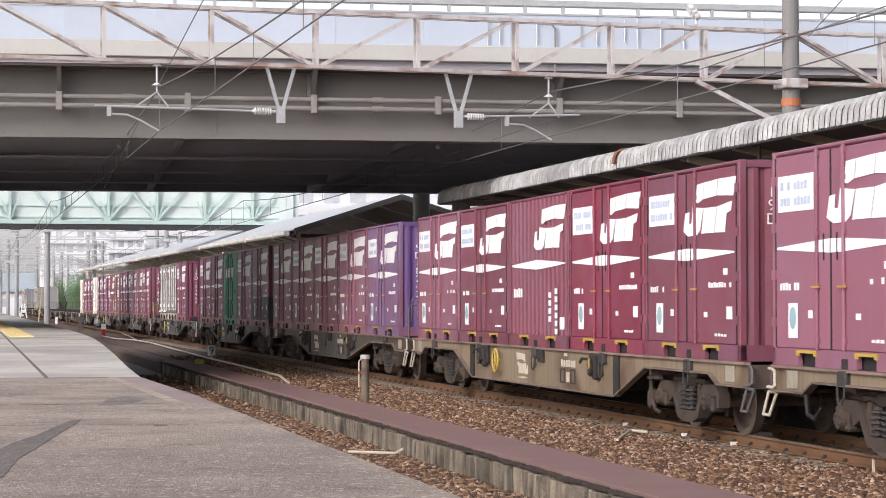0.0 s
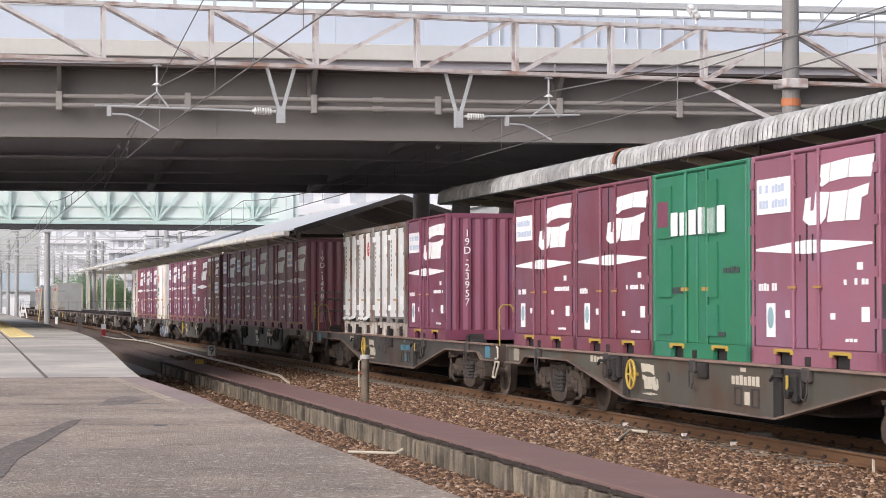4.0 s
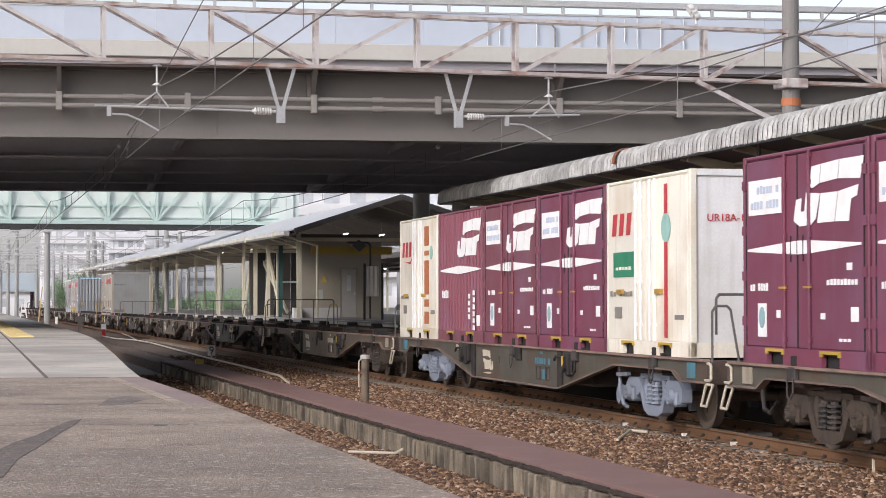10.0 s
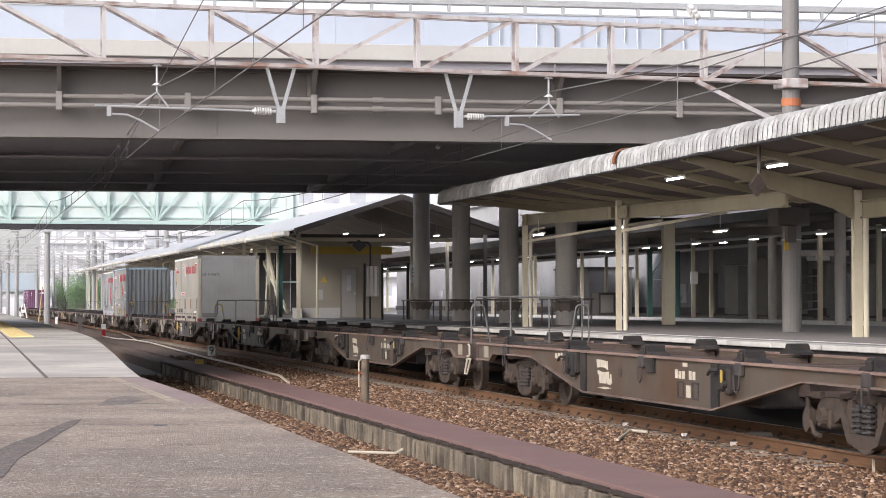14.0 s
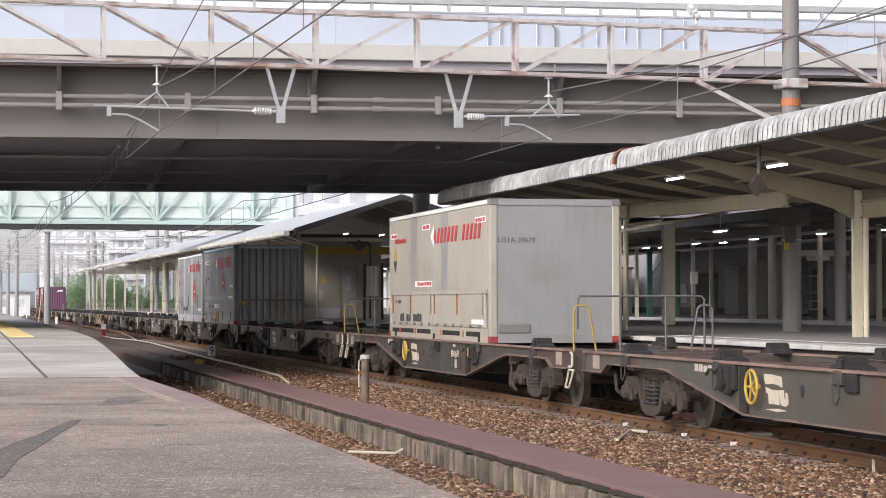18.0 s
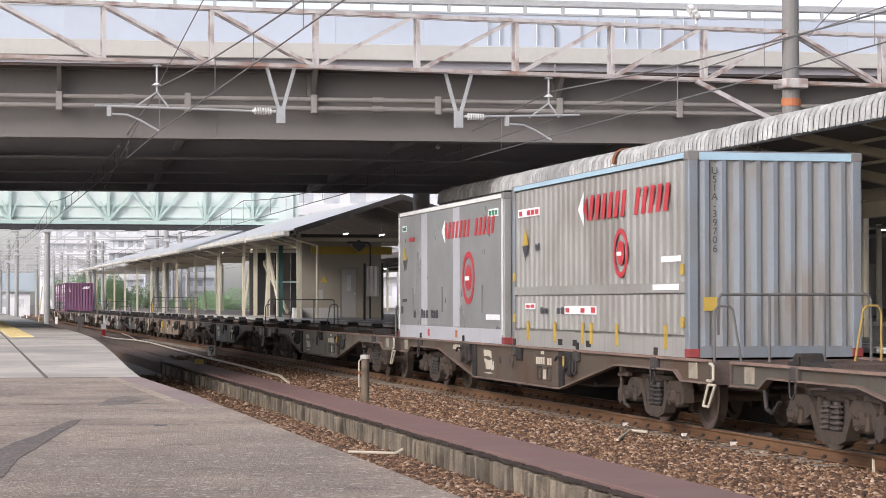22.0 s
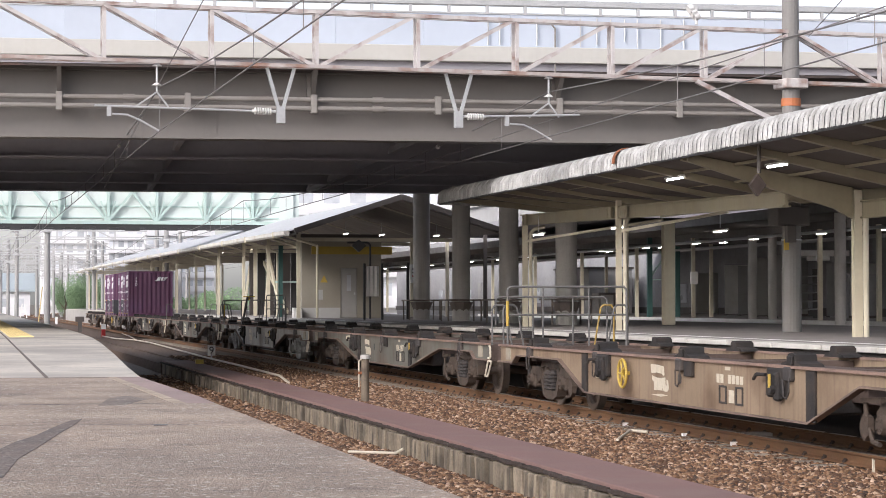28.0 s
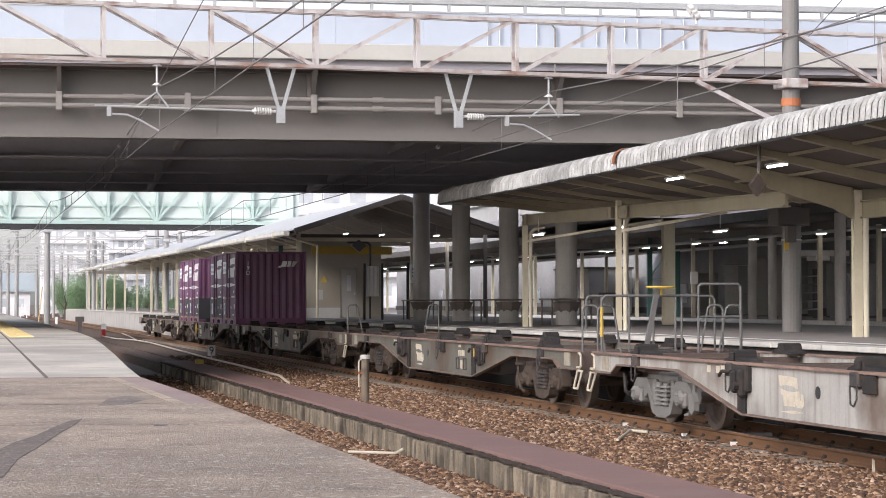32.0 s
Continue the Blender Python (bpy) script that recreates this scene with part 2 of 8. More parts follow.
YELLOW = mat("yellow_paint", (0.5, 0.34, 0.06), 0.6, var=0.15, scale=4, fine=25, bump=0.1, dirt=(0.4, 0.28, 0.06), dirt_amount=0.5)
TACTILE = mat("tactile_yellow", (0.8, 0.64, 0.3), 0.8, var=0.15, scale=3, fine=30, bump=0.2, rand=0.1)
WHITE = mat("white_paint", (0.78, 0.77, 0.74), 0.6, var=0.06, scale=3, fine=20, bump=0.03, dirt=(0.55, 0.5, 0.44), dirt_amount=0.3)
SIGN_WHITE = mat("sign_white", (0.8, 0.8, 0.78), 0.45, var=0.03, bump=0.0)
RED_PAINT = mat("red_paint", (0.5, 0.03, 0.03), 0.5, var=0.1, bump=0.03)
DARK_WALL = mat("dark_interior", (0.33, 0.325, 0.33), 0.8, var=0.2, scale=0.4, fine=6, bump=0.1)
GREY_WALL = mat("grey_wall", (0.42, 0.415, 0.41), 0.75, var=0.07, scale=0.4, fine=6, bump=0.05, dirt=(0.33, 0.32, 0.3), dirt_amount=0.4)
BLOCK_WALL = mat("block_wall", (0.76, 0.76, 0.77), 0.8, var=0.05, scale=0.1, fine=2, bump=0.05, dirt=(0.55, 0.55, 0.56), dirt_amount=0.4, dirt_scale=0.1)
BLOCK_DARK = mat("block_window", (0.55, 0.57, 0.6), 0.3, var=0.15, scale=0.3, fine=4, bump=0.0, rand=0.3)
HOUSE_ROOF = mat("blue_roof", (0.4, 0.45, 0.47), 0.6, var=0.1, scale=0.3, fine=4, bump=0.05)
TUBE = glow("fluorescent_tube", (1.0, 0.97, 0.88), 11.0)
LEAF = mat("leaf", (0.2, 0.3, 0.16), 0.6, var=0.4, scale=2.0, fine=15, bump=0.0, rand=0.3)
DECK_EDGE_SHADE = mat("deck_edge_shade", (0.06, 0.047, 0.043), 0.8, var=0.3, scale=1, fine=20, bump=0.2, dirt=(0.12, 0.06, 0.045), dirt_amount=0.5)
BARK = mat("bark", (0.12, 0.09, 0.065), 0.9, var=0.3, scale=4, fine=30, bump=0.5)


def stone_mat():
    m = mat("stone", (0.27, 0.2, 0.155), 0.95, var=0.35, scale=20, fine=60, bump=0.3)
    n, l = m.node_tree.nodes, m.node_tree.links
    geo = n.new("ShaderNodeNewGeometry")
    ramp = n.new("ShaderNodeValToRGB")
    e = ramp.color_ramp.elements
    e[0].position, e[0].color = 0.0, (0.06, 0.043, 0.034, 1)
    e[1].position, e[1].color = 1.0, (0.52, 0.42, 0.33, 1)
    for p, c in ((0.3, (0.104, 0.058, 0.034, 1)), (0.55, (0.192, 0.112, 0.063, 1)), (0.82, (0.3, 0.2, 0.122, 1))):
        ramp.color_ramp.elements.new(p).color = c
    l.new(geo.outputs["Random Per Island"], ramp.inputs[0])
    mx = n.new("ShaderNodeMix")
    mx.data_type, mx.blend_type = "RGBA", "MULTIPLY"
    mx.inputs["Factor"].default_value = 0.35
    b = n["Principled BSDF"]
    old = b.inputs["Base Color"].links[0].from_socket
    scale = n.new("ShaderNodeVectorMath")
    scale.operation = "SCALE"
    scale.inputs["Scale"].default_value = 4.0
    l.new(old, scale.inputs[0])
    l.new(ramp.outputs[0], mx.inputs["A"])
    l.new(scale.outputs[0], mx.inputs["B"])
    l.new(mx.outputs["Result"], b.inputs["Base Color"])
    return m


STONE = stone_mat()


# ---- ground, tracks and platforms ----
FAR = 420.0
DECK_Z = 1.1
HERE_Z = 1.1
TRACK_X = 10.696


def flat(name, x0, x1, y0, y1, z0, z1, material, label, category="ground"):
    return tagged(part(name, box(B(), x0, x1, y0, y1, z0, z1), material), label, category, kind="structure")


def field(name, outline, z0, z1, material, label, category="ground"):
    return tagged(part(name, slab(B(), outline, z0, z1, "z"), material), label, category, kind="structure")


flat("ground", -1500, 1500, -300, 2600, -1.6, -0.62, EARTH, "bare brown earth beside the railway", "ground")
flat("ballast_bed", 7.52, 12.9, -20, FAR, -0.62, -0.215, BALLAST, "brown crushed stone under the main track")
field("ballast_bed", [(1.5, -20), (6.56, -20), (6.56, 75), (6.0, 95), (1.5, 95)], -0.62, -0.58, BALLAST, "brown crushed stone in the empty bay beside the platform")
flat("ballast_bed", 23.5, 28.2, -20, 260, -0.62, -0.2, BALLAST, "grey crushed stone under the far track")
flat("ballast_bed", 6.58, 7.5, 72, FAR, -0.62, -0.25, BALLAST, "brown crushed stone beyond the bay")
field("ballast_bed", [(13.0, 265), (40, 265), (60, FAR), (13.0, FAR)], -0.62, -0.24, BALLAST, "brown crushed stone of the yard tracks")


def rail(x, label, y0=-10, y1=FAR):
    b = B()
    slab(b, [(x - 0.065, -0.153), (x + 0.065, -0.153), (x + 0.065, -0.14), (x + 0.012, -0.12), (x + 0.012, -0.045), (x + 0.033, -0.03), (x + 0.033, -0.004), (x - 0.033, -0.004), (x - 0.033, -0.03), (x - 0.012, -0.045), (x - 0.012, -0.12), (x - 0.065, -0.14)], y0, y1)
    ob = tagged(part("rail", b, RAIL_RUST), label, "rail", "rails", "structure")
    part("rail_head", box(B(), x - 0.03, x + 0.03, y0, y1, -0.004, 0.0), RAIL_TOP, ob, "worn shiny running surface")
    return ob


RAILS = [rail(TRACK_X + s * 0.566, "rusty brown steel rail with a shiny worn head") for s in (-1, 1)]
for x in (25.2, 26.33):
    rail(x, "rusty steel rail of the far track", -10, 260)
for x in (17.0, 18.13, 21.5, 22.63):
    rail(x, "rusty steel rail of the distant yard", 268, FAR)

# Fastenings along both rails, and the ends of the sleepers between them.
near_clip = B()
slab(near_clip, [(-0.075, -0.165), (-0.02, -0.165), (-0.016, -0.1), (-0.03, -0.088), (-0.05, -0.115)], -0.035, 0.035)
CLIP_MESH = mesh_of("clip", near_clip, CLIP)
sleeper_bm = B()
box(sleeper_bm, -1.0, 1.0, -0.11, 0.11, -0.34, -0.16, 0.02)
SLEEPER_MESH = mesh_of("sleeper", sleeper_bm, SLEEPER)
track = tagged(part("track_bed", box(B(), TRACK_X - 1.0, TRACK_X + 1.0, -10, 24, -0.4, -0.22), BALLAST), "concrete sleepers of the main track sunk in brown stone", "track", kind="structure")
for i in range(150):
    y = 24.0 + 0.62 * i
    part("sleeper", SLEEPER_MESH, None, track, at=pose(TRACK_X, y, 0))
    if i < 110:
        for s, r in ((-1, RAILS[0]), (1, RAILS[1])):
            part("clip", CLIP_MESH, None, r, at=pose(TRACK_X + s * 0.566, y, 0))

# The platform on which the camera stands.
field("platform_near", [(-30, -12), (1.57, -12), (1.58, 13.65), (1.36, 13.65), (1.29, 18.57), (-30, 18.7)], -0.62, HERE_Z, ASPHALT, "worn brown-grey asphalt platform with patches and cracks", "platform")
field("trim", [(1.33, 13.66), (1.4, 13.66), (1.32, 18.5), (1.26, 18.5)], HERE_Z - 0.02, HERE_Z + 0.003, MORTAR, "pale worn mortar border of the reddish slab", "joint")
field("platform_near", [(1.364, 13.65), (1.58, 13.65), (1.59, 14.6), (1.53, 18.52), (1.294, 18.57)], -0.62, HERE_Z, RED_SLAB, "reddish worn concrete corner of the platform edge", "platform")
field("platform_near", [(-30, 18.72), (1.242, 18.59), (1.53, 18.54), (1.667, 21.9), (1.925, 27.3), (2.22, 34.1), (2.44, 40), (2.57, 46.3), (2.68, 57), (2.8, 78), (2.95, 130), (3.0, 215), (-30, 215)], -0.62, HERE_Z - 0.004, CONCRETE, "pale grey concrete platform with slab joints", "platform")
joints = (((-30, 18.71), (1.5, 18.55), 0.025), ((-30, 13.82), (1.28, 13.66), 0.016), ((0.2, 11.4), (1.56, 11.2), 0.008), ((0.76, 18.7), (0.93, 41), 0.014), ((0.93, 41), (1.41, 122), 0.014))
for p, q, w in joints:
    d = (Vector(q) - Vector(p)).normalized() * w
    field("trim", [(p[0] - d.y, p[1] + d.x), (p[0] + d.y, p[1] - d.x), (q[0] + d.y, q[1] - d.x), (q[0] - d.y, q[1] + d.x)], HERE_Z - 0.02, HERE_Z + 0.002, TAR, "dark filled joint in the platform surface", "joint")
# Paints a pole's cast shadow on the asphalt as a dark strip.
field("trim", [(0.1, 7.8), (0.175, 8.0), (0.25, 8.9), (0.346, 9.55), (0.49, 10.6), (0.595, 11.3), (0.67, 11.9), (0.6, 11.75), (0.515, 11.3), (0.38, 10.5), (0.27, 10.0), (0.195, 9.55), (0.115, 8.8)], HERE_Z - 0.02, HERE_Z + 0.002, TAR, "long dark streak across the asphalt, a pole's shadow painted on", "patch")
field("trim", [(0.85, 13.45), (1.0, 13.4), (1.22, 14.3), (1.12, 14.8), (0.98, 14.4)], HERE_Z - 0.02, HERE_Z + 0.002, PATCH, "small dark asphalt repair", "patch")
plate = tagged(part("drain_cover", box(B(), 0.99, 1.06, 11.19, 11.24, HERE_Z, HERE_Z + 0.004), BLACK), "small dark iron cover set in the asphalt", "cover")
tile_bm = B()
box(tile_bm, -0.145, 0.145, -0.145, 0.145, -0.01, 0.012, 0.006)
for i in range(4):
    box(tile_bm, -0.12 + 0.07 * i, -0.085 + 0.07 * i, -0.12, 0.12, 0.012, 0.017)
TILE_MESH = mesh_of("tactile_tile", tile_bm, TACTILE)
tact = tagged(part("tactile_strip", box(B(), 1.0, 1.44, 41.0, 41.05, HERE_Z - 0.01, HERE_Z + 0.004), TACTILE), "yellow tactile paving along the platform edge", "paving", kind="structure")
for i in range(150):
    for j in range(2):
        tl = part("tile", TILE_MESH, None, tact, at=pose(1.11 + 0.22 * j + 0.0016 * i, 41.2 + 0.302 * i, HERE_Z))
        tl.scale = (0.74, 1.0, 1.0)

# Low red walkway with its retaining wall along the empty bay.
walkway = tagged(part("walkway", box(B(), 6.62, 7.52, -14, 72, -0.24, -0.15, 0.01), STRIP), "narrow reddish-brown walkway between bay and main track", "walkway", kind="structure")
lip_bm = B()
rng_lip = random.Random(3)
edge_pts = [(6.56 + rng_lip.uniform(-0.03, 0.035), -14 + 0.23 * i) for i in range(375)]
for p, q in zip(edge_pts, edge_pts[1:]):
    slab(lip_bm, [(p[0], p[1]), (6.63, p[1]), (6.63, q[1]), (q[0], q[1])], -0.235, -0.195 + rng_lip.uniform(-0.008, 0.008), "z")
tagged(part("walkway_lip", lip_bm, STRIP_EDGE), "dark broken edge of the walkway", "edge", kind="structure")
wall_bm = B()
box(wall_bm, 0.0, 0.09, -0.145, 0.145, -0.6, -0.25, 0.012)
POST_MESH = mesh_of("wall_stake", wall_bm, OLD_CONCRETE)
bay_wall = tagged(part("bay_wall", box(B(), 6.62, 7.4, -14, 72, -0.62, -0.245), OLD_CONCRETE), "stained old concrete stake wall of the bay", "wall", kind="structure")
stake_y = 17.0
for i in range(210):
    plank = part("stake", POST_MESH, None, bay_wall, at=pose(6.525 + 0.05 * random.random(), stake_y, -0.03 * random.random(), random.uniform(-1.5, 1.5), random.uniform(-3, 3), random.uniform(-4, 4)))
    width = random.choice((0.45, 0.6, 0.6, 0.8, 1.0, 1.5))
    plank.scale = (1.0, width, 1.0)
    stake_y += 0.29 * width * 0.5 + 0.1 + random.choice((0.0, 0.01, 0.04))

# The island platform across the track.
flat("platform_far", 12.75, 23.5, -10, 250, -0.62, DECK_Z - 0.002, PLAT_FLOOR, "dark asphalt surface of the island platform", "platform")
# Near-black colour paints the shadow behind the passing wagons on this wall.
flat("platform_far", 12.34, 12.75, -10, 110, -0.62, DECK_Z - 0.08, SHADED_WALL, "side wall of the island platform, the shadow behind the train painted in", "platform")
flat("platform_far", 12.34, 12.75, 110, 252, -0.62, DECK_Z - 0.08, PILLAR, "grey stained side wall of the island platform", "platform")
coping = B()
box(coping, 12.26, 12.75, -0.98, 0.98, DECK_Z - 0.08, DECK_Z, 0.01)
COPING_MESH = mesh_of("coping_stone", coping, EDGE_STONE)
cope = tagged(part("platform_edge", box(B(), 12.3, 12.75, -10, 20, DECK_Z - 0.08, DECK_Z - 0.004), EDGE_STONE), "pale stone coping along the island platform", "edge", kind="structure")
for i in range(114):
    part("coping_stone", COPING_MESH, None, cope, at=pose(0, 21 + 2.0 * i, 0))
flat("line_marking", 13.2, 13.32, -10, 250, DECK_Z - 0.01, DECK_Z + 0.003, WHITE, "worn white safety line on the platform", "line")
flat("platform_edge", 23.2, 23.55, -10, 250, DECK_Z - 0.16, DECK_Z + 0.004, WHITE, "pale far edge of the island platform", "edge")
flat("platform_far", 28.2, 38, -10, 118, -0.62, DECK_Z, PLAT_FLOOR, "dark platform behind the far track", "platform")
flat("platform_edge", 28.15, 28.55, -10, 118, DECK_Z - 0.14, DECK_Z + 0.006, WHITE, "pale edge of the far platform", "edge")

# Dark sheet on the bay floor; its colour carries the bridge's shade.
field("soil_bed", [(4.2, 72), (6.5, 66), (6.56, 94), (3.0, 94)], -0.6, -0.545, TAR, "dark soil in the bay, the bridge's shade painted into it", "soil")


# ---- road bridge ----
bridge = thing("road_bridge", "wide grey painted steel girder road bridge crossing over all tracks", "bridge", at=pose(1.0, 50.0, 0, 0, 0, -3.1))
U0, U1 = -70.0, 70.0
for y, z, m in ((0.0, 5.46, GIRDER), (7.5, 5.5, GIRDER_DARK), (15.0, 5.58, GIRDER_DARK), (22.0, 5.66, GIRDER_DARK), (28.6, 5.72, GIRDER_DARK)):
    part("girder_web", box(B(), U0, U1, y, y + 0.1, z, 6.92), m, bridge)
    part("bottom_flange", box(B(), U0, U1, y - 0.28, y + 0.38, z - 0.05, z), m, bridge)
    part("top_flange", box(B(), U0, U1, y - 0.2, y + 0.3, 6.92, 7.0), m, bridge)
part("deck", box(B(), U0, U1, -0.9, 29.6, 7.0, 7.2), GIRDER_DARK, bridge, "dark underside of the road deck")
for y in (3.6, 11.2, 18.6, 25.3):
    part("stringer", box(B(), U0, U1, y, y + 0.25, 6.3, 7.0), GIRDER_DARK, bridge)
# Dark strip paints the shade under the deck overhang over rusty steel.
part("deck_edge", box(B(), U0, U1, -0.88, -0.22, 6.94, 6.996), DECK_EDGE_SHADE, bridge, "rusty underside of the deck overhang, its shade painted dark")
part("parapet", box(B(), U0, U1, -1.05, -0.78, 7.16, 7.52, 0.015), GIRDER_PALE, bridge, "pale concrete kerb of the bridge deck")
part("parapet", box(B(), U0, U1, 29.6, 29.9, 7.16, 7.6), GIRDER_PALE, bridge, "pale concrete kerb of the bridge deck")
frame_bm = B()
for y0, y1 in ((0.1, 7.5), (7.6, 15), (15.1, 22), (22.1, 28.6)):
    beam(frame_bm, (0, y0, 5.75), (0, y1, 6.75), 0.12)
    beam(frame_bm, (0, y0, 6.75), (0, y1, 5.75), 0.12)
    beam(frame_bm, (0, y0, 5.72), (0, y1, 5.72), 0.14)
FRAME_MESH = mesh_of("cross_frame", frame_bm, GIRDER_DARK)
for i in range(-8, 12):
    part("cross_frame", FRAME_MESH, None, bridge, at=pose(4.2 + 5.65 * i, 0, 0))
for z in (6.31, 6.11):
    b = B()
    rod(b, (U0, -0.42, z), (U1, -0.42, z), 0.055, seg=12)
    for i in range(-11, 13):
        rod(b, (2.7 + 5.6 * i, -0.42, z), (2.95 + 5.6 * i, -0.42, z), 0.075, seg=12)
    part("pipe", b, PIPE, bridge, "grey service pipe along the girder", smooth=False)
long_bm = B()
box(long_bm, -0.07, 0.07, -0.5, -0.36, 6.0, 6.42, 0.01)
box(long_bm, -0.035, 0.035, -0.36, 0.0, 6.05, 6.12)
short_mesh = mesh_of("pipe_bracket", long_bm, PIPE)
gus = B()
slab(gus, [(-0.9, 7.0), (0.0, 7.0), (0.0, 6.35), (-0.12, 6.35)], -0.05, 0.05, "x")
box(gus, -0.13, 0.13, -0.16, 0.0, 6.33, 7.0)
gusset_mesh = mesh_of("overhang_gusset", gus, GIRDER)
for i in range(-12, 12):
    part("pipe_bracket", short_mesh, None, bridge, at=pose(1.29 + 2.84 * i, 0, 0))
    if i % 2 == 0:
        part("overhang_gusset", gusset_mesh, None, bridge, at=pose(1.29 + 2.84 * i, 0, 0))
splice = B()
box(splice, -0.22, 0.22, -0.014, 0.0, 5.5, 6.95)
for i in range(6):
    for j in range(18):
        rod(splice, (-0.18 + 0.072 * i, -0.014, 5.56 + 0.078 * j), (-0.18 + 0.072 * i, -0.03, 5.56 + 0.078 * j), 0.014, seg=6)
splice_mesh = mesh_of("splice_plate", splice, GIRDER)
for u in (-8.0, 4.6, 17.2, 29.8):
    part("splice_plate", splice_mesh, None, bridge, at=pose(u, 0, 0))
panel_bm = B()
box(panel_bm, -0.998, 0.998, -0.93, -0.9, 7.52, 8.26, 0.005)
panel_mesh = mesh_of("barrier_panel", panel_bm, BARRIER)
for i in range(-18, 24):
    part("barrier_panel", panel_mesh, None, bridge, "pale blue-grey sheet of the roadside barrier", at=pose(0.4 + 2.0 * i, 0, 0))
part("barrier_rail", box(B(), U0, U1, -0.98, -0.88, 8.44, 8.6, 0.03), GALV, bridge, "grey steel rail on the barrier")
part("barrier_rail", box(B(), U0, U1, -0.95, -0.89, 8.26, 8.3), GALV, bridge)
post_bm = B()
box(post_bm, -0.035, 0.035, -0.965, -0.895, 8.26, 8.46)
rail_post_mesh = mesh_of("rail_post", post_bm, GALV)
for i in range(-34, 44):
    part("rail_post", rail_post_mesh, None, bridge, at=pose(0.3 + 0.88 * i, 0, 0))
for u, z in ((10.87, 7.56), (11.14, 7.56), (12.0, 7.56), (13.01, 7.55), (13.4, 7.6), (13.72, 7.55), (14.05, 7.7), (14.35, 7.55), (14.9, 7.55), (15.45, 7.55)):
    part("barrier_bar", rod(B(), (u, -0.99, z), (u, -0.99, 8.2), 0.016, seg=6), GALV, bridge)
pipe_bm = B()
pipe(pipe_bm, [(12.05, -1.0, 8.1), (12.3, -1.0, 8.1), (12.42, -1.0, 7.95), (12.42, -1.0, 6.9)], 0.02)
part("cable_duct", pipe_bm, PIPE, bridge)
for x, y in ((16.6, 59.0), (16.6, 65.5), (16.6, 72.0), (16.6, 78.4)):
    loc = bridge.matrix_basis.inverted() @ Vector((x, y, 0))
    b = B()
    rod(b, (loc.x, loc.y, DECK_Z - 0.02), (loc.x, loc.y, 6.95), 0.3, seg=28)
    part("column", b, PILLAR, bridge, "round grey concrete column standing on the platform", smooth=False)
for x in (-28, 46):
    for y in (2, 14, 26):
        part("column", rod(B(), (x, y, -0.7), (x, y, 6.95), 0.6, seg=24), PILLAR, bridge)

# ---- overhead line ----
PANELS = [1.84 + 2.062 * i for i in range(-6, 9)]


def portal(u_first, u_last, left_leg, right_leg, foot_left, foot_right, steel, chord_steel, label, deep=0.1):
    """A lattice beam across the tracks on two poles; returns the thing, built along x."""
    ob = thing("catenary_portal", label, "overhead line portal", "catenary portals")
    for z, m in ((7.35, steel), (6.29, chord_steel)):
        for y in (-deep, deep):
            b = B()
            box(b, u_first, u_last, y - 0.035, y + 0.035, z - 0.035, z + 0.035)
            part("chord", b, m, ob, "rust-stained steel angle")
    us = [u for u in PANELS if u_first - 0.1 < u < u_last + 0.1]
    for i, u in enumerate(us):
        b = B()
        for y in (-deep, deep):
            box(b, u - 0.035, u + 0.035, y - 0.02, y + 0.02, 6.29, 7.35)
        box(b, u - 0.03, u + 0.03, -deep, deep, 6.26, 6.31)
        part("post", b, steel, ob)
        if i + 1 < len(us):
            b = B()
            up = u < 5.0 or u > 16
            for y in (-deep, deep):
                a, c = ((u, 7.33), (us[i + 1] - 0.08, 6.31)) if up else ((u + 0.08, 6.31), (us[i + 1] - 0.1, 7.33))
                beam(b, (a[0], y, a[1]), (c[0], y, c[1]), 0.05, 0.07)
            part("diagonal", b, steel, ob)
    for x, foot in ((left_leg, foot_left), (right_leg, foot_right)):
        b = B()
        rod(b, (x, 0, foot), (x, 0, 9.0), 0.2, 0.17, seg=18)
        part("pole", b, POLE if chord_steel is TRUSS_RUST else FAR_POLE, ob, "grey concrete pole")
        b = B()
        box(b, x - 0.26, x + 0.26, -0.3, 0.3, 6.16, 6.36, 0.02)
        part("clamp", b, steel, ob)
    beam_bm = B()
    beam(beam_bm, (right_leg - 2.2, -0.1, 6.25), (right_leg - 0.95, -0.1, 5.7), 0.09)
    beam(beam_bm, (right_leg - 0.95, -0.1, 5.7), (right_leg - 0.1, -0.1, 5.35), 0.09)
    part("knee_brace", beam_bm, steel, ob)
    return ob


near_portal = portal(-9.0, 22.7, -8.6, 16.2, -0.7, DECK_Z - 0.02, TRUSS, TRUSS_RUST, "rust-streaked white lattice beam carrying the overhead line")
near_portal.matrix_basis = pose(0.9, 41.6, 0, 0, 0, 5.7)
part("orange_band", rod(B(), (16.2, 0, 5.8), (16.2, 0, 5.96), 0.205, seg=18), ORANGE, near_portal, "orange warning band on the pole")
part("pole_ring", rod(B(), (16.2, 0, 3.0), (16.2, 0, 3.03), 0.215, seg=18), GALV, near_portal)


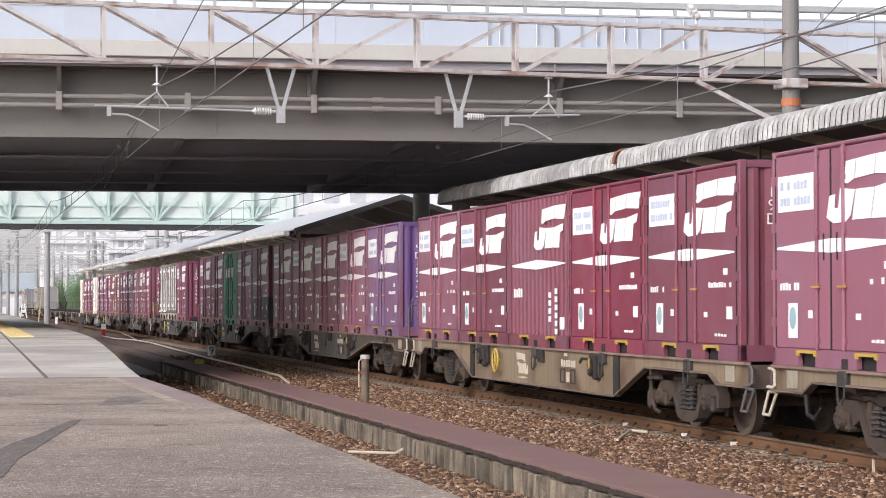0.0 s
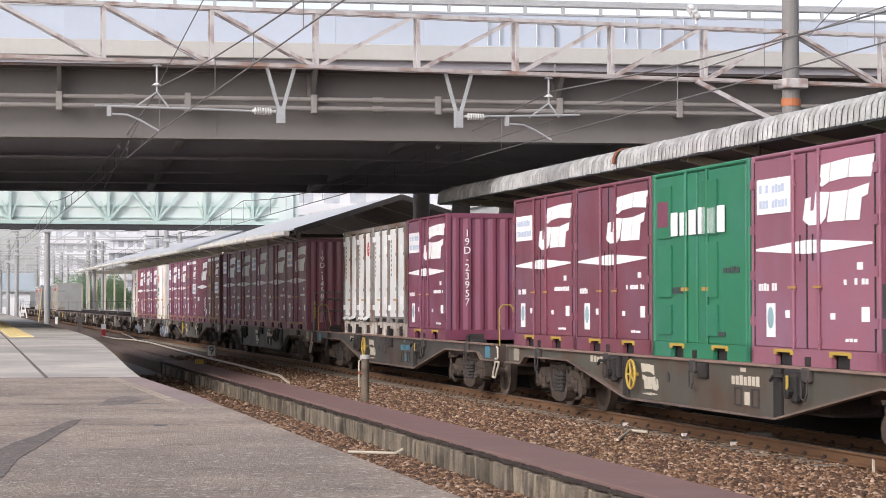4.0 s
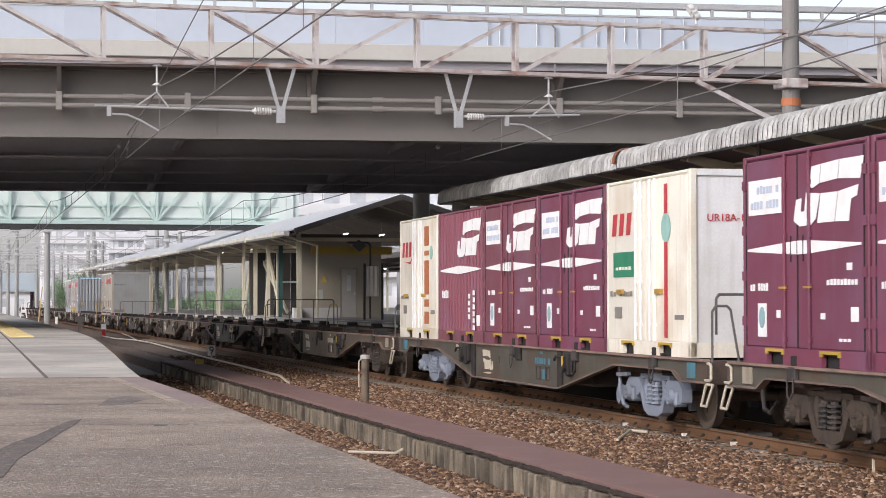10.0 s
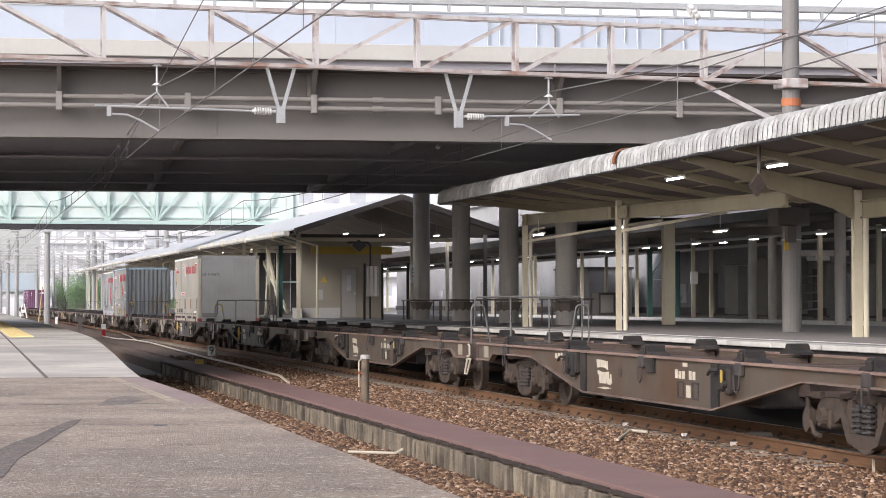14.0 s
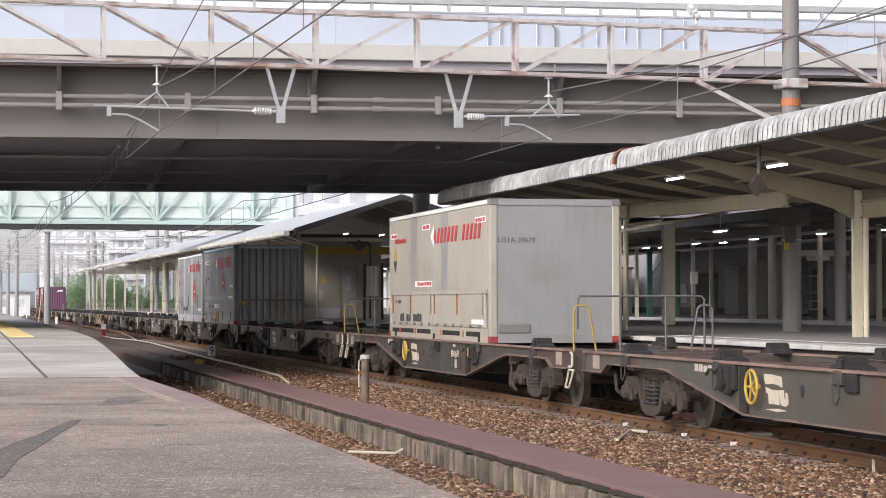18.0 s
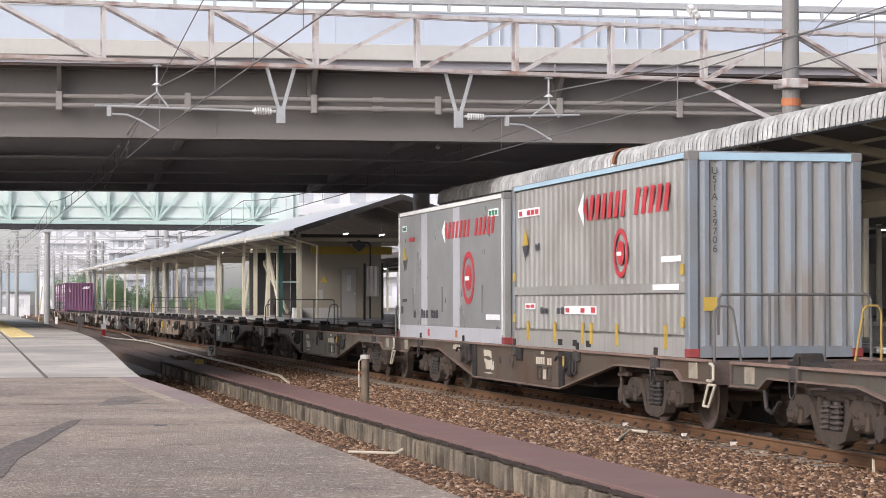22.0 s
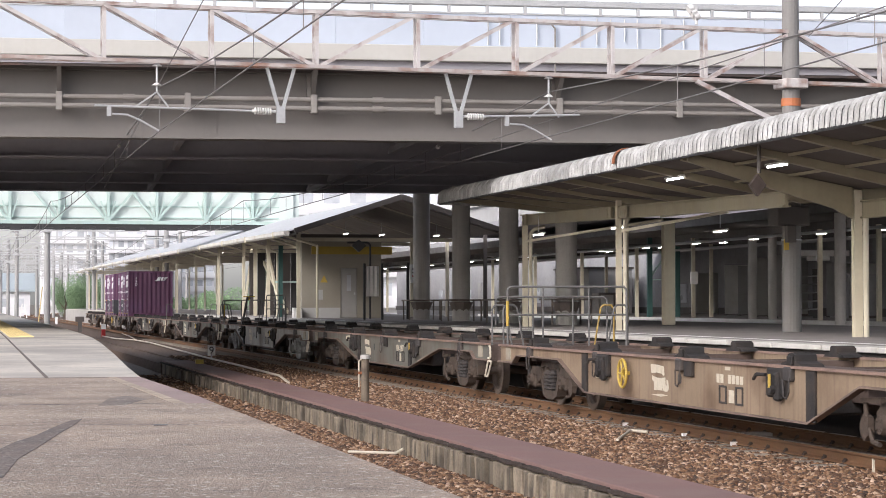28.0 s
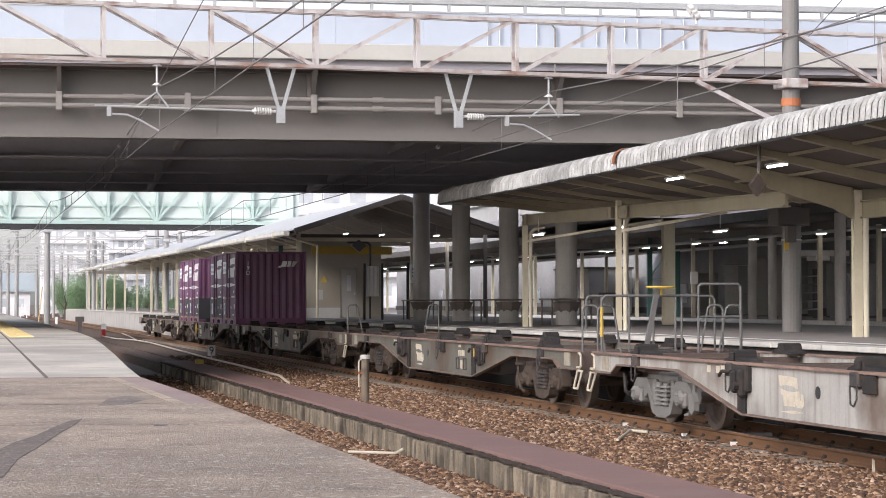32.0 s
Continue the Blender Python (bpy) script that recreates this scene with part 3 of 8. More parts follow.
def lathe(bm, profile, place, seg=14):
    """One turned solid: profile of (distance, radius) about an axis that place() sets."""
    rings = [[bm.verts.new(place(d, max(r, 0.002), 2 * math.pi * k / seg)) for k in range(seg)] for d, r in profile]
    for p, q in zip(rings, rings[1:]):
        for k in range(seg):
            bm.faces.new((p[k], p[(k + 1) % seg], q[(k + 1) % seg], q[k]))
    bm.faces.new(rings[0])
    bm.faces.new(rings[-1])
    bmesh.ops.recalc_face_normals(bm, faces=bm.faces)
    return bm


def insulator(parent, x, y, z0, z1, discs=3, r=0.075):
    b = B()
    rod(b, (x, y, z0), (x, y, z1), 0.022, seg=8)
    ins = part("insulator", b, GALV, parent, "hanging insulator string")
    for i in range(discs):
        z = z0 + (z1 - z0) * (0.25 + 0.6 * i / max(1, discs - 1))
        part("disc", rod(B(), (x, y, z - 0.03), (x, y, z + 0.02), r, r * 0.4, seg=14), PORCELAIN, ins, "white porcelain disc")
    return ins


def cantilever(parent, u_v, u_end, u_ins, u_reg):
    """The hanging V strut with its horizontal tube, insulators and registration arm."""
    s = 1 if u_end > u_v else -1
    b = B()
    beam(b, (u_v - 0.27, 0, 6.25), (u_v - 0.04, 0, 5.45), 0.06)
    beam(b, (u_v + 0.27, 0, 6.25), (u_v + 0.04, 0, 5.45), 0.06)
    box(b, u_v - 0.08, u_v + 0.08, -0.06, 0.06, 5.18, 5.5)
    part("drop_bracket", b, GALV, parent)
    b = B()
    rod(b, (u_v + s * 0.12, 0, 5.4), (u_end, 0, 5.5 if s > 0 else 5.43), 0.022, seg=8)
    part("tube_arm", b, GALV, parent)
    b = B()
    ribs = [(0.1, 0.0), (0.1, 0.03)] + [q for i in range(7) for q in ((0.18 + 0.05 * i, 0.03), (0.195 + 0.05 * i, 0.07), (0.21 + 0.05 * i, 0.07), (0.22 + 0.05 * i, 0.03))] + [(0.56, 0.03), (0.56, 0.0)]
    lathe(b, ribs, lambda d, r, a: (u_v + s * d, r * math.cos(a), 5.405 + r * math.sin(a)))
    part("insulator", b, PORCELAIN, parent, "ribbed white insulator")
    insulator(parent, u_ins, 0, 5.72, 6.33, 2, 0.1)
    b = B()
    beam(b, (u_ins, 0, 5.72), (u_ins - 0.42, 0, 5.42), 0.03)
    beam(b, (u_ins, 0, 5.72), (u_ins + 0.22, 0, 5.44), 0.03)
    part("hanger", b, GALV, parent)
    b = B()
    x0 = u_reg - 0.95
    box(b, x0 - 0.04, x0 + 0.04, -0.03, 0.03, 5.24, 5.44)
    pipe(b, [(x0 + 0.06, 0, 5.28), (x0 + 0.35, 0, 5.27), (x0 + 0.6, 0, 5.17), (x0 + 0.95, 0, 4.98)], 0.02, 6)
    part("registration_arm", b, GALV, parent)


cantilever(near_portal, 5.27, 1.68, 2.86, 2.9)
cantilever(near_portal, 8.89, 11.46, 10.8, 10.86)
b = B()
rod(b, (13.96, -0.2, 7.4), (13.96, -0.2, 7.75), 0.03, seg=8)
for i in range(3):
    rod(b, (13.9 - 0.06 * i, -0.2, 7.55 + 0.07 * i), (14.0 - 0.06 * i, -0.2, 7.6 + 0.07 * i), 0.09, seg=12)
part("insulator", b, PORCELAIN, near_portal, "white porcelain insulator on the beam")

far_portal = portal(-14.0, 12.0, -13.6, 5.75, -0.7, -0.7, FAR_STEEL, FAR_STEEL, "pale grey lattice beam over the distant tracks", 0.2)
far_portal.matrix_basis = pose(0, 141.0, 0)
for y, dx in ((210.0, 0.0), (250.0, 0.15), (300.0, 0.4), (350.0, 0.8)):
    copy_thing(far_portal, pose(dx, y, 0))
wide_portal = portal(4.0, 22.6, 4.5, 22.0, -0.7, -0.7, FAR_STEEL, FAR_STEEL, "pale grey lattice beam over the distant yard", 0.2)
wide_portal.matrix_basis = pose(-4.9, 262.0, 0)
for y, dx in ((178.0, 24.0), (225.0, 18.0), (290.0, 6.0), (330.0, 12.0), (385.0, 0.0)):
    copy_thing(wide_portal, pose(dx, y, 0))


for y, dx in ((160.0, -7.0), (190.0, -5.0), (212.0, -9.0), (238.0, -8.0), (258.0, -6.0), (276.0, -4.0), (298.0, -9.0), (318.0, -7.0), (342.0, -6.0), (366.0, -5.0), (390.0, -8.0)):
    copy_thing(wide_portal, pose(dx, y, 0))


def line_wires(x, y_support, name_label, top=5.95, low=5.06, drift=0.0):
    """A contact wire, its messenger with sag, and the droppers between them."""
    ob = thing("overhead_wire", name_label, "overhead wire", "overhead wires")
    span = 48.0

    def at_x(y):
        return x + drift * max(0.0, y_support - y)

    contact, carrier, drops = B(), B(), B()
    pts = []
    for k in range(-1, 7):
        for i in range(12):
            y = y_support + span * (k + i / 12)
            s = i / 12
            pts.append((y, top - 0.55 * 4 * s * (1 - s), s))
    for (y0, z0, _), (y1, z1, _) in zip(pts, pts[1:]):
        rod(carrier, (at_x(y0), y0, z0), (at_x(y1), y1, z1), 0.014, seg=6)
        if 0 < _ < 1:
            rod(drops, (at_x(y0), y0, low), (at_x(y0), y0, z0), 0.007, seg=4)
    rod(contact, (at_x(pts[0][0]), pts[0][0], low), (x, y_support, low), 0.012, seg=6)
    rod(contact, (x, y_support, low), (x, pts[-1][0], low), 0.012, seg=6)
    part("contact_wire", contact, WIRE, ob)
    part("messenger_wire", carrier, WIRE, ob)
    tagged(part("dropper", drops, WIRE, ob), kind="stuff")
    return ob


line_wires(3.8, 41.9, "thin overhead line above the empty bay", 5.82, 4.98, 0.0157)
line_wires(11.68, 42.7, "thin overhead line above the main track")
line_wires(25.8, 44.0, "thin overhead line above the far track")
for p, q in (((3.3, -5, 6.6), (17.5, 43.4, 7.3)), ((3.7, 56, 4.62), (3.85, 30, 6.9)), ((11.6, 60, 5.2), (13.2, 20, 6.1))):
    tagged(part("span_wire", rod(B(), p, q, 0.009, seg=5), WIRE), "thin slack wire strung between the poles", "wire", "span wires")
wb = B()
bmesh.ops.create_icosphere(wb, subdivisions=2, radius=0.045, matrix=Matrix.Translation((3.8, 52.4, 5.43)))
tagged(part("wire_insulator", wb, PORCELAIN), "small white egg insulator on the overhead line", "insulator")
wb = B()
bmesh.ops.create_icosphere(wb, subdivisions=2, radius=0.06, matrix=Matrix.Translation((11.68, 53.2, 5.57)))
tagged(part("wire_insulator", wb, PORCELAIN), "white egg insulator on the wire over the main track", "insulator")

# ---- footbridge behind ----
foot = thing("footbridge", "pale mint green steel truss footbridge behind the road bridge", "footbridge", at=pose(0, 115, 0))
part("floor_beam", box(B(), -40, 17.3, -0.1, 3.0, 5.62, 5.8), BLACK, foot, "dark floor beam")
part("floor_beam", box(B(), -40, 17.4, -0.16, -0.1, 5.8, 5.98), MINT, foot)
pb = B()
box(pb, -1.24, 1.24, 0.15, 0.2, 5.82, 9.0, 0.01)
PANEL = mesh_of("wall_panel", pb, MINT_PANEL)
vb = B()
box(vb, -0.07, 0.07, -0.12, 0.05, 5.8, 9.0)
VERT = mesh_of("truss_post", vb, MINT)
db = B()
beam(db, (0, -0.05, 5.95), (2.45, -0.05, 9.0), 0.09, 0.12)
DIAG = mesh_of("truss_diagonal", db, MINT)
db = B()
beam(db, (0, -0.05, 9.0), (2.45, -0.05, 5.95), 0.09, 0.12)
DIAG_DOWN = mesh_of("truss_diagonal", db, MINT)
kb = B()
beam(kb, (-0.38, -0.06, 7.0), (-0.08, -0.06, 6.1), 0.07)
beam(kb, (0.38, -0.06, 7.0), (0.08, -0.06, 6.1), 0.07)
BRACKET = mesh_of("panel_bracket", kb, MINT)
for i in range(-16, 7):
    u = 0.29 + 2.5 * i
    part("wall_panel", PANEL, None, foot, at=pose(u + 1.25, 0, 0))
    part("truss_post", VERT, None, foot, at=pose(u, 0, 0))
    for diagonal in ([DIAG_DOWN] if i < 3 else [DIAG_DOWN, DIAG] if i == 3 else [DIAG]):
        part("truss_diagonal", diagonal, None, foot, at=pose(u, 0, 0))
    part("panel_bracket", BRACKET, None, foot, at=pose(u, 0, 0))
for z in (6.12, 6.7, 7.62):
    part("panel_rail", box(B(), -40, 17.3, 0.08, 0.15, z, z + 0.06), MINT, foot)
part("end_wall", box(B(), 16.7, 17.45, 0.0, 3.0, 5.8, 9.0), MINT_PANEL, foot, "pale end wall of the footbridge")
for i in range(22):
    hx = -9.0 + 1.15 * i + 0.4 * random.random()
    part("hanger", box(B(), hx, hx + random.uniform(0.3, 0.8), -0.3, -0.1, 5.45 + 0.1 * random.random(), 5.62), BLACK, foot)
part("conduit", rod(B(), (-40, -0.25, 5.55), (17.0, -0.25, 5.55), 0.05, seg=6), BLACK, foot, "dark conduit under the footbridge")
part("wall_panel", box(B(), -40, 17.3, 2.9, 3.0, 5.82, 9.0), MINT_PANEL, foot)
part("roof", box(B(), -40, 17.6, -0.3, 3.3, 9.0, 9.2), MINT, foot)
for x in (-14.0, 17.0):
    part("leg", box(B(), x - 0.15, x + 0.15, 1.2, 1.5, -0.65, 5.7), GREEN_STEEL, foot)

# ---- distance ----
def block(x0, x1, y, z, floors, bays, label, depth=14):
    ob = thing("apartment_building", label, "building", "distant buildings", at=pose((x0 + x1) / 2, y, 0))
    w = (x1 - x0) / 2
    part("wall", box(B(), -w, w, 0, depth, -0.65, z), BLOCK_WALL, ob)
    part("roof", box(B(), -w - 0.3, w + 0.3, -0.3, depth + 0.3, z, z + 0.5), GREY_WALL, ob)
    win = B()
    box(win, -0.5, 0.5, -0.06, 0.05, -0.6, 0.6)
    wm = mesh_of("window", win, BLOCK_DARK)
    bal = B()
    box(bal, -w, w, -0.9, 0, -0.1, 0.9)
    bmesh_me = mesh_of("balcony", bal, BLOCK_WALL)
    for f in range(floors):
        zf = 1.2 + (z - 1.5) * (f + 0.5) / floors
        part("balcony", bmesh_me, None, ob, at=pose(0, 0, zf - 1.3))
        for i in range(bays):
            o = part("window", wm, None, ob, at=pose(-w + 2 * w * (i + 0.5) / bays, 0, zf + 0.35))
            o.scale = (2 * w / bays * 0.6, 1, 1)
    return ob


block(15.5, 27.0, 400, 15.6, 5, 6, "pale hazy apartment block with balconies")
block(29.0, 36.0, 430, 17.0, 6, 4, "pale hazy apartment block beside the line")
block(38.0, 52.0, 450, 18.5, 6, 7, "long pale apartment block in the haze")
block(31.0, 46.0, 205, 16.0, 5, 6, "white building beyond the platforms")
block(54.0, 70.0, 380, 16.0, 5, 7, "pale grey apartment block in the distance")
house = thing("shed", "long low shed with a blue-grey roof in the distance", "shed", at=pose(8.0, 330, 0))
part("wall", box(B(), -6.5, 3, 0, 12, -0.65, 3.6), BLOCK_WALL, house)
part("roof", slab(B(), [(-0.6, 3.4), (-0.6, 3.7), (6, 6.2), (12.6, 3.7), (12.6, 3.4)], -7.5, 4, "x"), HOUSE_ROOF, house)
for x in (-5.5, -3.2, -0.9, 1.4):
    part("window", box(B(), x - 0.7, x + 0.7, -0.06, 0.02, 1.2, 2.4), BLOCK_DARK, house)


def leaves(rng, count, rx, ry, z0, z1, size):
    """A crown of many small folded leaf clumps in a ragged volume of several lobes."""
    lobes = [(rng.uniform(-rx, rx) * 0.7, rng.uniform(-ry, ry) * 0.7, rng.uniform(z0 + 0.3 * (z1 - z0), z1 - 0.15 * (z1 - z0)), rng.uniform(0.3, 0.55)) for _ in range(9)]
    vs, fs = [], []
    for _ in range(count):
        lx, ly, lz, lr = rng.choice(lobes)
        d = Vector((rng.gauss(0, 1), rng.gauss(0, 1), rng.gauss(0, 1))).normalized() * rng.uniform(0.55, 1.05)
        c = Vector((lx + d.x * lr * rx * 1.2, ly + d.y * lr * ry * 1.2, max(z0 * 0.8, lz + d.z * lr * (z1 - z0) * 0.75)))
        r = Euler((rng.uniform(0, 6.3), rng.uniform(0, 6.3), rng.uniform(0, 6.3))).to_matrix()
        s = size * rng.uniform(0.6, 1.4)
        k = len(vs)
        vs += [c + r @ Vector(p) * s for p in ((-0.5, 0, 0), (0, 0.3, 0.12), (0.5, 0, 0), (0, -0.3, 0.12), (0, 0, -0.1))]
        fs += [(k, k + 1, k + 4), (k + 1, k + 2, k + 4), (k + 2, k + 3, k + 4), (k + 3, k, k + 4)]
    me = bpy.data.meshes.new("crown")
    me.from_pydata(vs, [], fs)
    me.materials.append(LEAF)
    return me


def tree(x, y, rx, ry, h, seed, label):
    rng = random.Random(seed)
    ob = thing("tree", label, "tree", "trackside trees", at=pose(x, y, -0.63))
    t = B()
    rod(t, (0, 0, 0), (0.1, 0, h * 0.5), 0.16, 0.09, seg=8)
    part("trunk", t, BARK, ob)
    for i in range(4):
        a = rng.uniform(0, 6.3)
        part("limb", rod(B(), (0.08, 0, h * (0.25 + 0.07 * i)), (rx * 0.6 * math.cos(a), ry * 0.6 * math.sin(a), h * (0.55 + 0.08 * i)), 0.07, 0.03, seg=6), BARK, ob)
    part("crown", leaves(rng, 6000, rx, ry, 0.25, h, 0.19), LEAF, ob)
    return ob


for i, (x, y, rx, ry, h) in enumerate(((14.6, 300, 2.0, 3, 5.6), (17.0, 305, 2.6, 3, 6.4), (20.0, 300, 2.4, 3, 5.8), (22.5, 310, 2.6, 3, 5.2), (16.0, 285, 1.8, 3, 4.4), (25.5, 300, 2.6, 3, 5.0),
                                        (31.0, 262, 3.0, 4, 3.8), (36.5, 256, 3.0, 4, 6.2), (41.5, 262, 3.0, 4, 6.4), (46.0, 240, 3.0, 4, 6.8), (28.0, 275, 2.6, 3, 3.2))):
    tree(x, y, rx, ry, h, 40 + i, "bushy green tree beside the yard" if i < 6 else "green tree seen beyond the island platform")


# ---- near canopy: a butterfly roof with a corrugated edge ----
canopy = thing("platform_canopy", "butterfly platform canopy with a weathered corrugated roof edge", "canopy")
Y_END = 56.3


def wave_sheet(width, waves, profile, seed):
    """A corrugated sheet that drops as a fascia and rolls over on to the roof; profile is (x, z) down to up."""
    rng = random.Random(seed)
    n = waves * 16
    vs, fs = [], []
    for i in range(n + 1):
        w = 0.028 * abs(math.cos(math.pi * (i / 16 + 0.5))) - 0.01
        for j, (x, z, nx, nz) in enumerate(profile):
            drop = rng.uniform(-0.012, 0.012) if j == 0 else 0
            vs.append((x + nx * w, width * i / n, z + nz * w + drop))
    m = len(profile)
    for i in range(n):
        for j in range(m - 1):
            if j < 2 and i % 16 in (0, 14, 15):
                continue
            a = i * m + j
            fs.append((a, a + m, a + m + 1, a + 1))
    me = bpy.data.meshes.new("edge_sheet")
    me.from_pydata(vs, [], fs)
    me.materials.append(ROOF_SHEET)
    for f in me.polygons:
        f.use_smooth = True
    return me


arc = [(12.34, 4.3, -1, 0), (12.36, 4.52, -1, 0), (12.4, 4.585, -0.92, 0.38), (12.45, 4.64, -0.7, 0.7), (12.52, 4.67, -0.38, 0.92), (12.62, 4.68, 0, 1), (13.4, 4.56, 0.15, 0.99), (14.6, 4.36, 0.15, 0.99)]
SHEETS = [wave_sheet(0.84, 4, arc, s) for s in range(4)]
for i in range(70):
    y = Y_END - 0.84 * (i + 1)
    part("edge_sheet", SHEETS[i % 4], None, canopy, at=pose(random.uniform(-0.002, 0.002), y, -0.0022 * (Y_END - y) + random.uniform(-0.006, 0.006), random.uniform(-0.12, 0.12), 0, 0))


def eave_height(y):
    """Height of the boards at the outer edge."""
    return 4.33 + 0.0065 * max(0.0, y - 37.0)


def valley(y):
    """Height of the boards at the valley, which climbs towards the far end."""
    return 3.72 + 0.025 * max(0.0, y - 37.0)


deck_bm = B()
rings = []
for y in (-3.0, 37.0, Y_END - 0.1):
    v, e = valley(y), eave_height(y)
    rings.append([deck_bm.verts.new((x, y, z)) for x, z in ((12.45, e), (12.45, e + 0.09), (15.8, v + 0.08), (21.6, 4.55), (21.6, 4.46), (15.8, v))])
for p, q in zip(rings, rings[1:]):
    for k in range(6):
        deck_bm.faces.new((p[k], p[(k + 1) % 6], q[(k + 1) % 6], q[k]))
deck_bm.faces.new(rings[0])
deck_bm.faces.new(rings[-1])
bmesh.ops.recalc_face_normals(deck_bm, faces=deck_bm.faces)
part("roof_deck", deck_bm, SOFFIT, canopy, "dark boarded underside of the roof, shade put into its colour")
part("roof_end", slab(B(), [(12.38, 4.28), (12.38, 4.62), (12.7, 4.68), (15.8, 4.42), (21.6, 4.7), (21.6, 4.4), (15.8, 4.18)], Y_END - 0.1, Y_END), ROOF_SHEET, canopy, "weathered end of the corrugated roof")
for i in range(22):
    y = 55.4 - 2.65 * i
    v, e = valley(y), eave_height(y)
    raf = B()
    slab(raf, [(12.47, e), (15.8, v), (15.8, v - 0.19), (12.47, e - 0.12)], y - 0.08, y + 0.08)
    slab(raf, [(15.8, v), (21.5, 4.45), (21.5, 4.27), (15.8, v - 0.19)], y - 0.07, y + 0.07)
    part("rafter", raf, CREAM_SHADED, canopy)
for x in (13.35, 14.35):
    for i in range(21):
        y = 55.3 - 2.65 * i
        z0, z1 = (eave_height(w) + (valley(w) - eave_height(w)) * (x - 12.45) / 3.35 - 0.035 for w in (y - 2.5, y - 0.1))
        part("purlin", beam(B(), (x, y - 2.5, z0), (x, y - 0.1, z1), 0.03, 0.05), CREAM_SHADED, canopy)
for x, z in ((18.4, 3.98), (20.2, 4.2)):
    part("purlin", box(B(), x - 0.025, x + 0.025, -3, Y_END - 0.2, z, z + 0.06), CREAM, canopy)
part("edge_board", slab(B(), [(12.356, 4.27), (12.4, 4.27), (12.42, 4.56), (12.38, 4.53)], -3, Y_END - 0.1), BLACK, canopy, at=pose(0, 0, -0.0022 * Y_END, 0.126, 0, 0), label= "dark board under the roof edge")


def i_beam(bm, x, z0, z1, y0, y1, w=0.16):
    box(bm, x - 0.03, x + 0.03, y0, y1, z0 + 0.03, z1 - 0.03)
    box(bm, x - w / 2, x + w / 2, y0, y1, z0, z0 + 0.03)
    box(bm, x - w / 2, x + w / 2, y0, y1, z1 - 0.03, z1)


b = B()
for w, z0, z1 in ((0.06, -0.11, 0.11), (0.16, -0.14, -0.11), (0.16, 0.11, 0.14)):
    beam(b, (14.45, 36.9, 3.55 + (z0 + z1) / 2), (14.45, 55.5, 3.86 + (z0 + z1) / 2), w, z1 - z0)
part("long_beam", b, CREAM_SHADED, canopy, "cream steel beam with bolted splices, painted darker for the roof's shade")
b = B()
i_beam(b, 15.75, 3.2, 3.52, -3, 36.5)
part("long_beam", b, CREAM_SHADED, canopy, "cream steel beam, painted darker for the roof's shade")
for y in (46.3, 47.4, 54.9):
    b = B()
    zb = 3.55 + (y - 36.9) / 60
    box(b, 14.33, 14.37, y - 0.16, y + 0.16, zb - 0.13, zb + 0.13)
    for i in range(4):
        for j in range(2):
            rod(b, (14.32, y - 0.1 + 0.2 * j, zb - 0.1 + 0.065 * i), (14.34, y - 0.1 + 0.2 * j, zb - 0.1 + 0.065 * i), 0.016, seg=6)
    part("splice_plate", b, CREAM_SHADED, canopy)


def steel_post(name, x, y, top, w, parent, drain=True):
    b = B()
    box(b, x - w / 2, x + w / 2, y - w / 2, y - w / 2 + 0.025, DECK_Z - 0.01, top)
    box(b, x - w / 2, x + w / 2, y + w / 2 - 0.025, y + w / 2, DECK_Z - 0.01, top)
    box(b, x - 0.015, x + 0.015, y - w / 2 + 0.025, y + w / 2 - 0.025, DECK_Z - 0.01, top)
    p = part(name, b, CREAM, parent, "cream painted steel post")
    if drain:
        d = B()
        pipe(d, [(x + 0.5, y - 0.12, top - 0.3), (x + 0.22, y - 0.12, top - 0.36), (x + 0.11, y - 0.14, top - 0.48), (x + 0.11, y - 0.14, DECK_Z)], 0.05, 10)
        part("drain_pipe", d, CREAM, p)
    return p


steel_post("post", 14.4, 46.9, 3.98, 0.11, canopy)
steel_post("post", 14.45, 55.3, 3.98, 0.12, canopy)
steel_post("post", 19.3, 58.2, 3.9, 0.3, canopy, False)
steel_post("post", 15.65, 36.6, 3.7, 0.15, canopy)
steel_post("post", 15.65, 28.0, 3.7, 0.2, canopy)
for y in (36.6, 28.0):
    b = B()
    slab(b, [(12.5, 4.31), (15.55, 3.75), (15.55, 3.2), (15.2, 3.38), (14.6, 3.55), (13.6, 3.84), (12.5, 4.17)], y - 0.05, y + 0.05)
    slab(b, [(21.5, 4.43), (15.75, 3.75), (15.75, 3.2), (16.6, 3.46), (18.4, 3.72), (21.5, 4.1)], y - 0.05, y + 0.05)
    part("haunch", b, CREAM_SHADED, canopy)
b = B()
beam(b, (14.45, 46.9, 3.3), (15.7, 43.4, 3.6), 0.06)
part("tie_rod", b, CREAM, canopy)
part("tie_rod", beam(B(), (14.45, 55.3, 3.3), (16.6, 50.5, 3.7), 0.06), CREAM, canopy)
clip_bm = B()
pts = [(12.3, 4.42), (12.305, 4.5), (12.325, 4.57), (12.365, 4.63), (12.42, 4.68), (12.49, 4.71), (12.58, 4.72)]
for p, q in zip(pts, pts[1:]):
    beam(clip_bm, (p[0], 0, p[1]), (q[0], 0, q[1]), 0.016, 0.15, up=(0, 1, 0))
part("edge_bracket", clip_bm, RUST, canopy, "rusty orange strap over the roof edge", at=pose(0, 40.4, -0.05, 0, 0, 0))


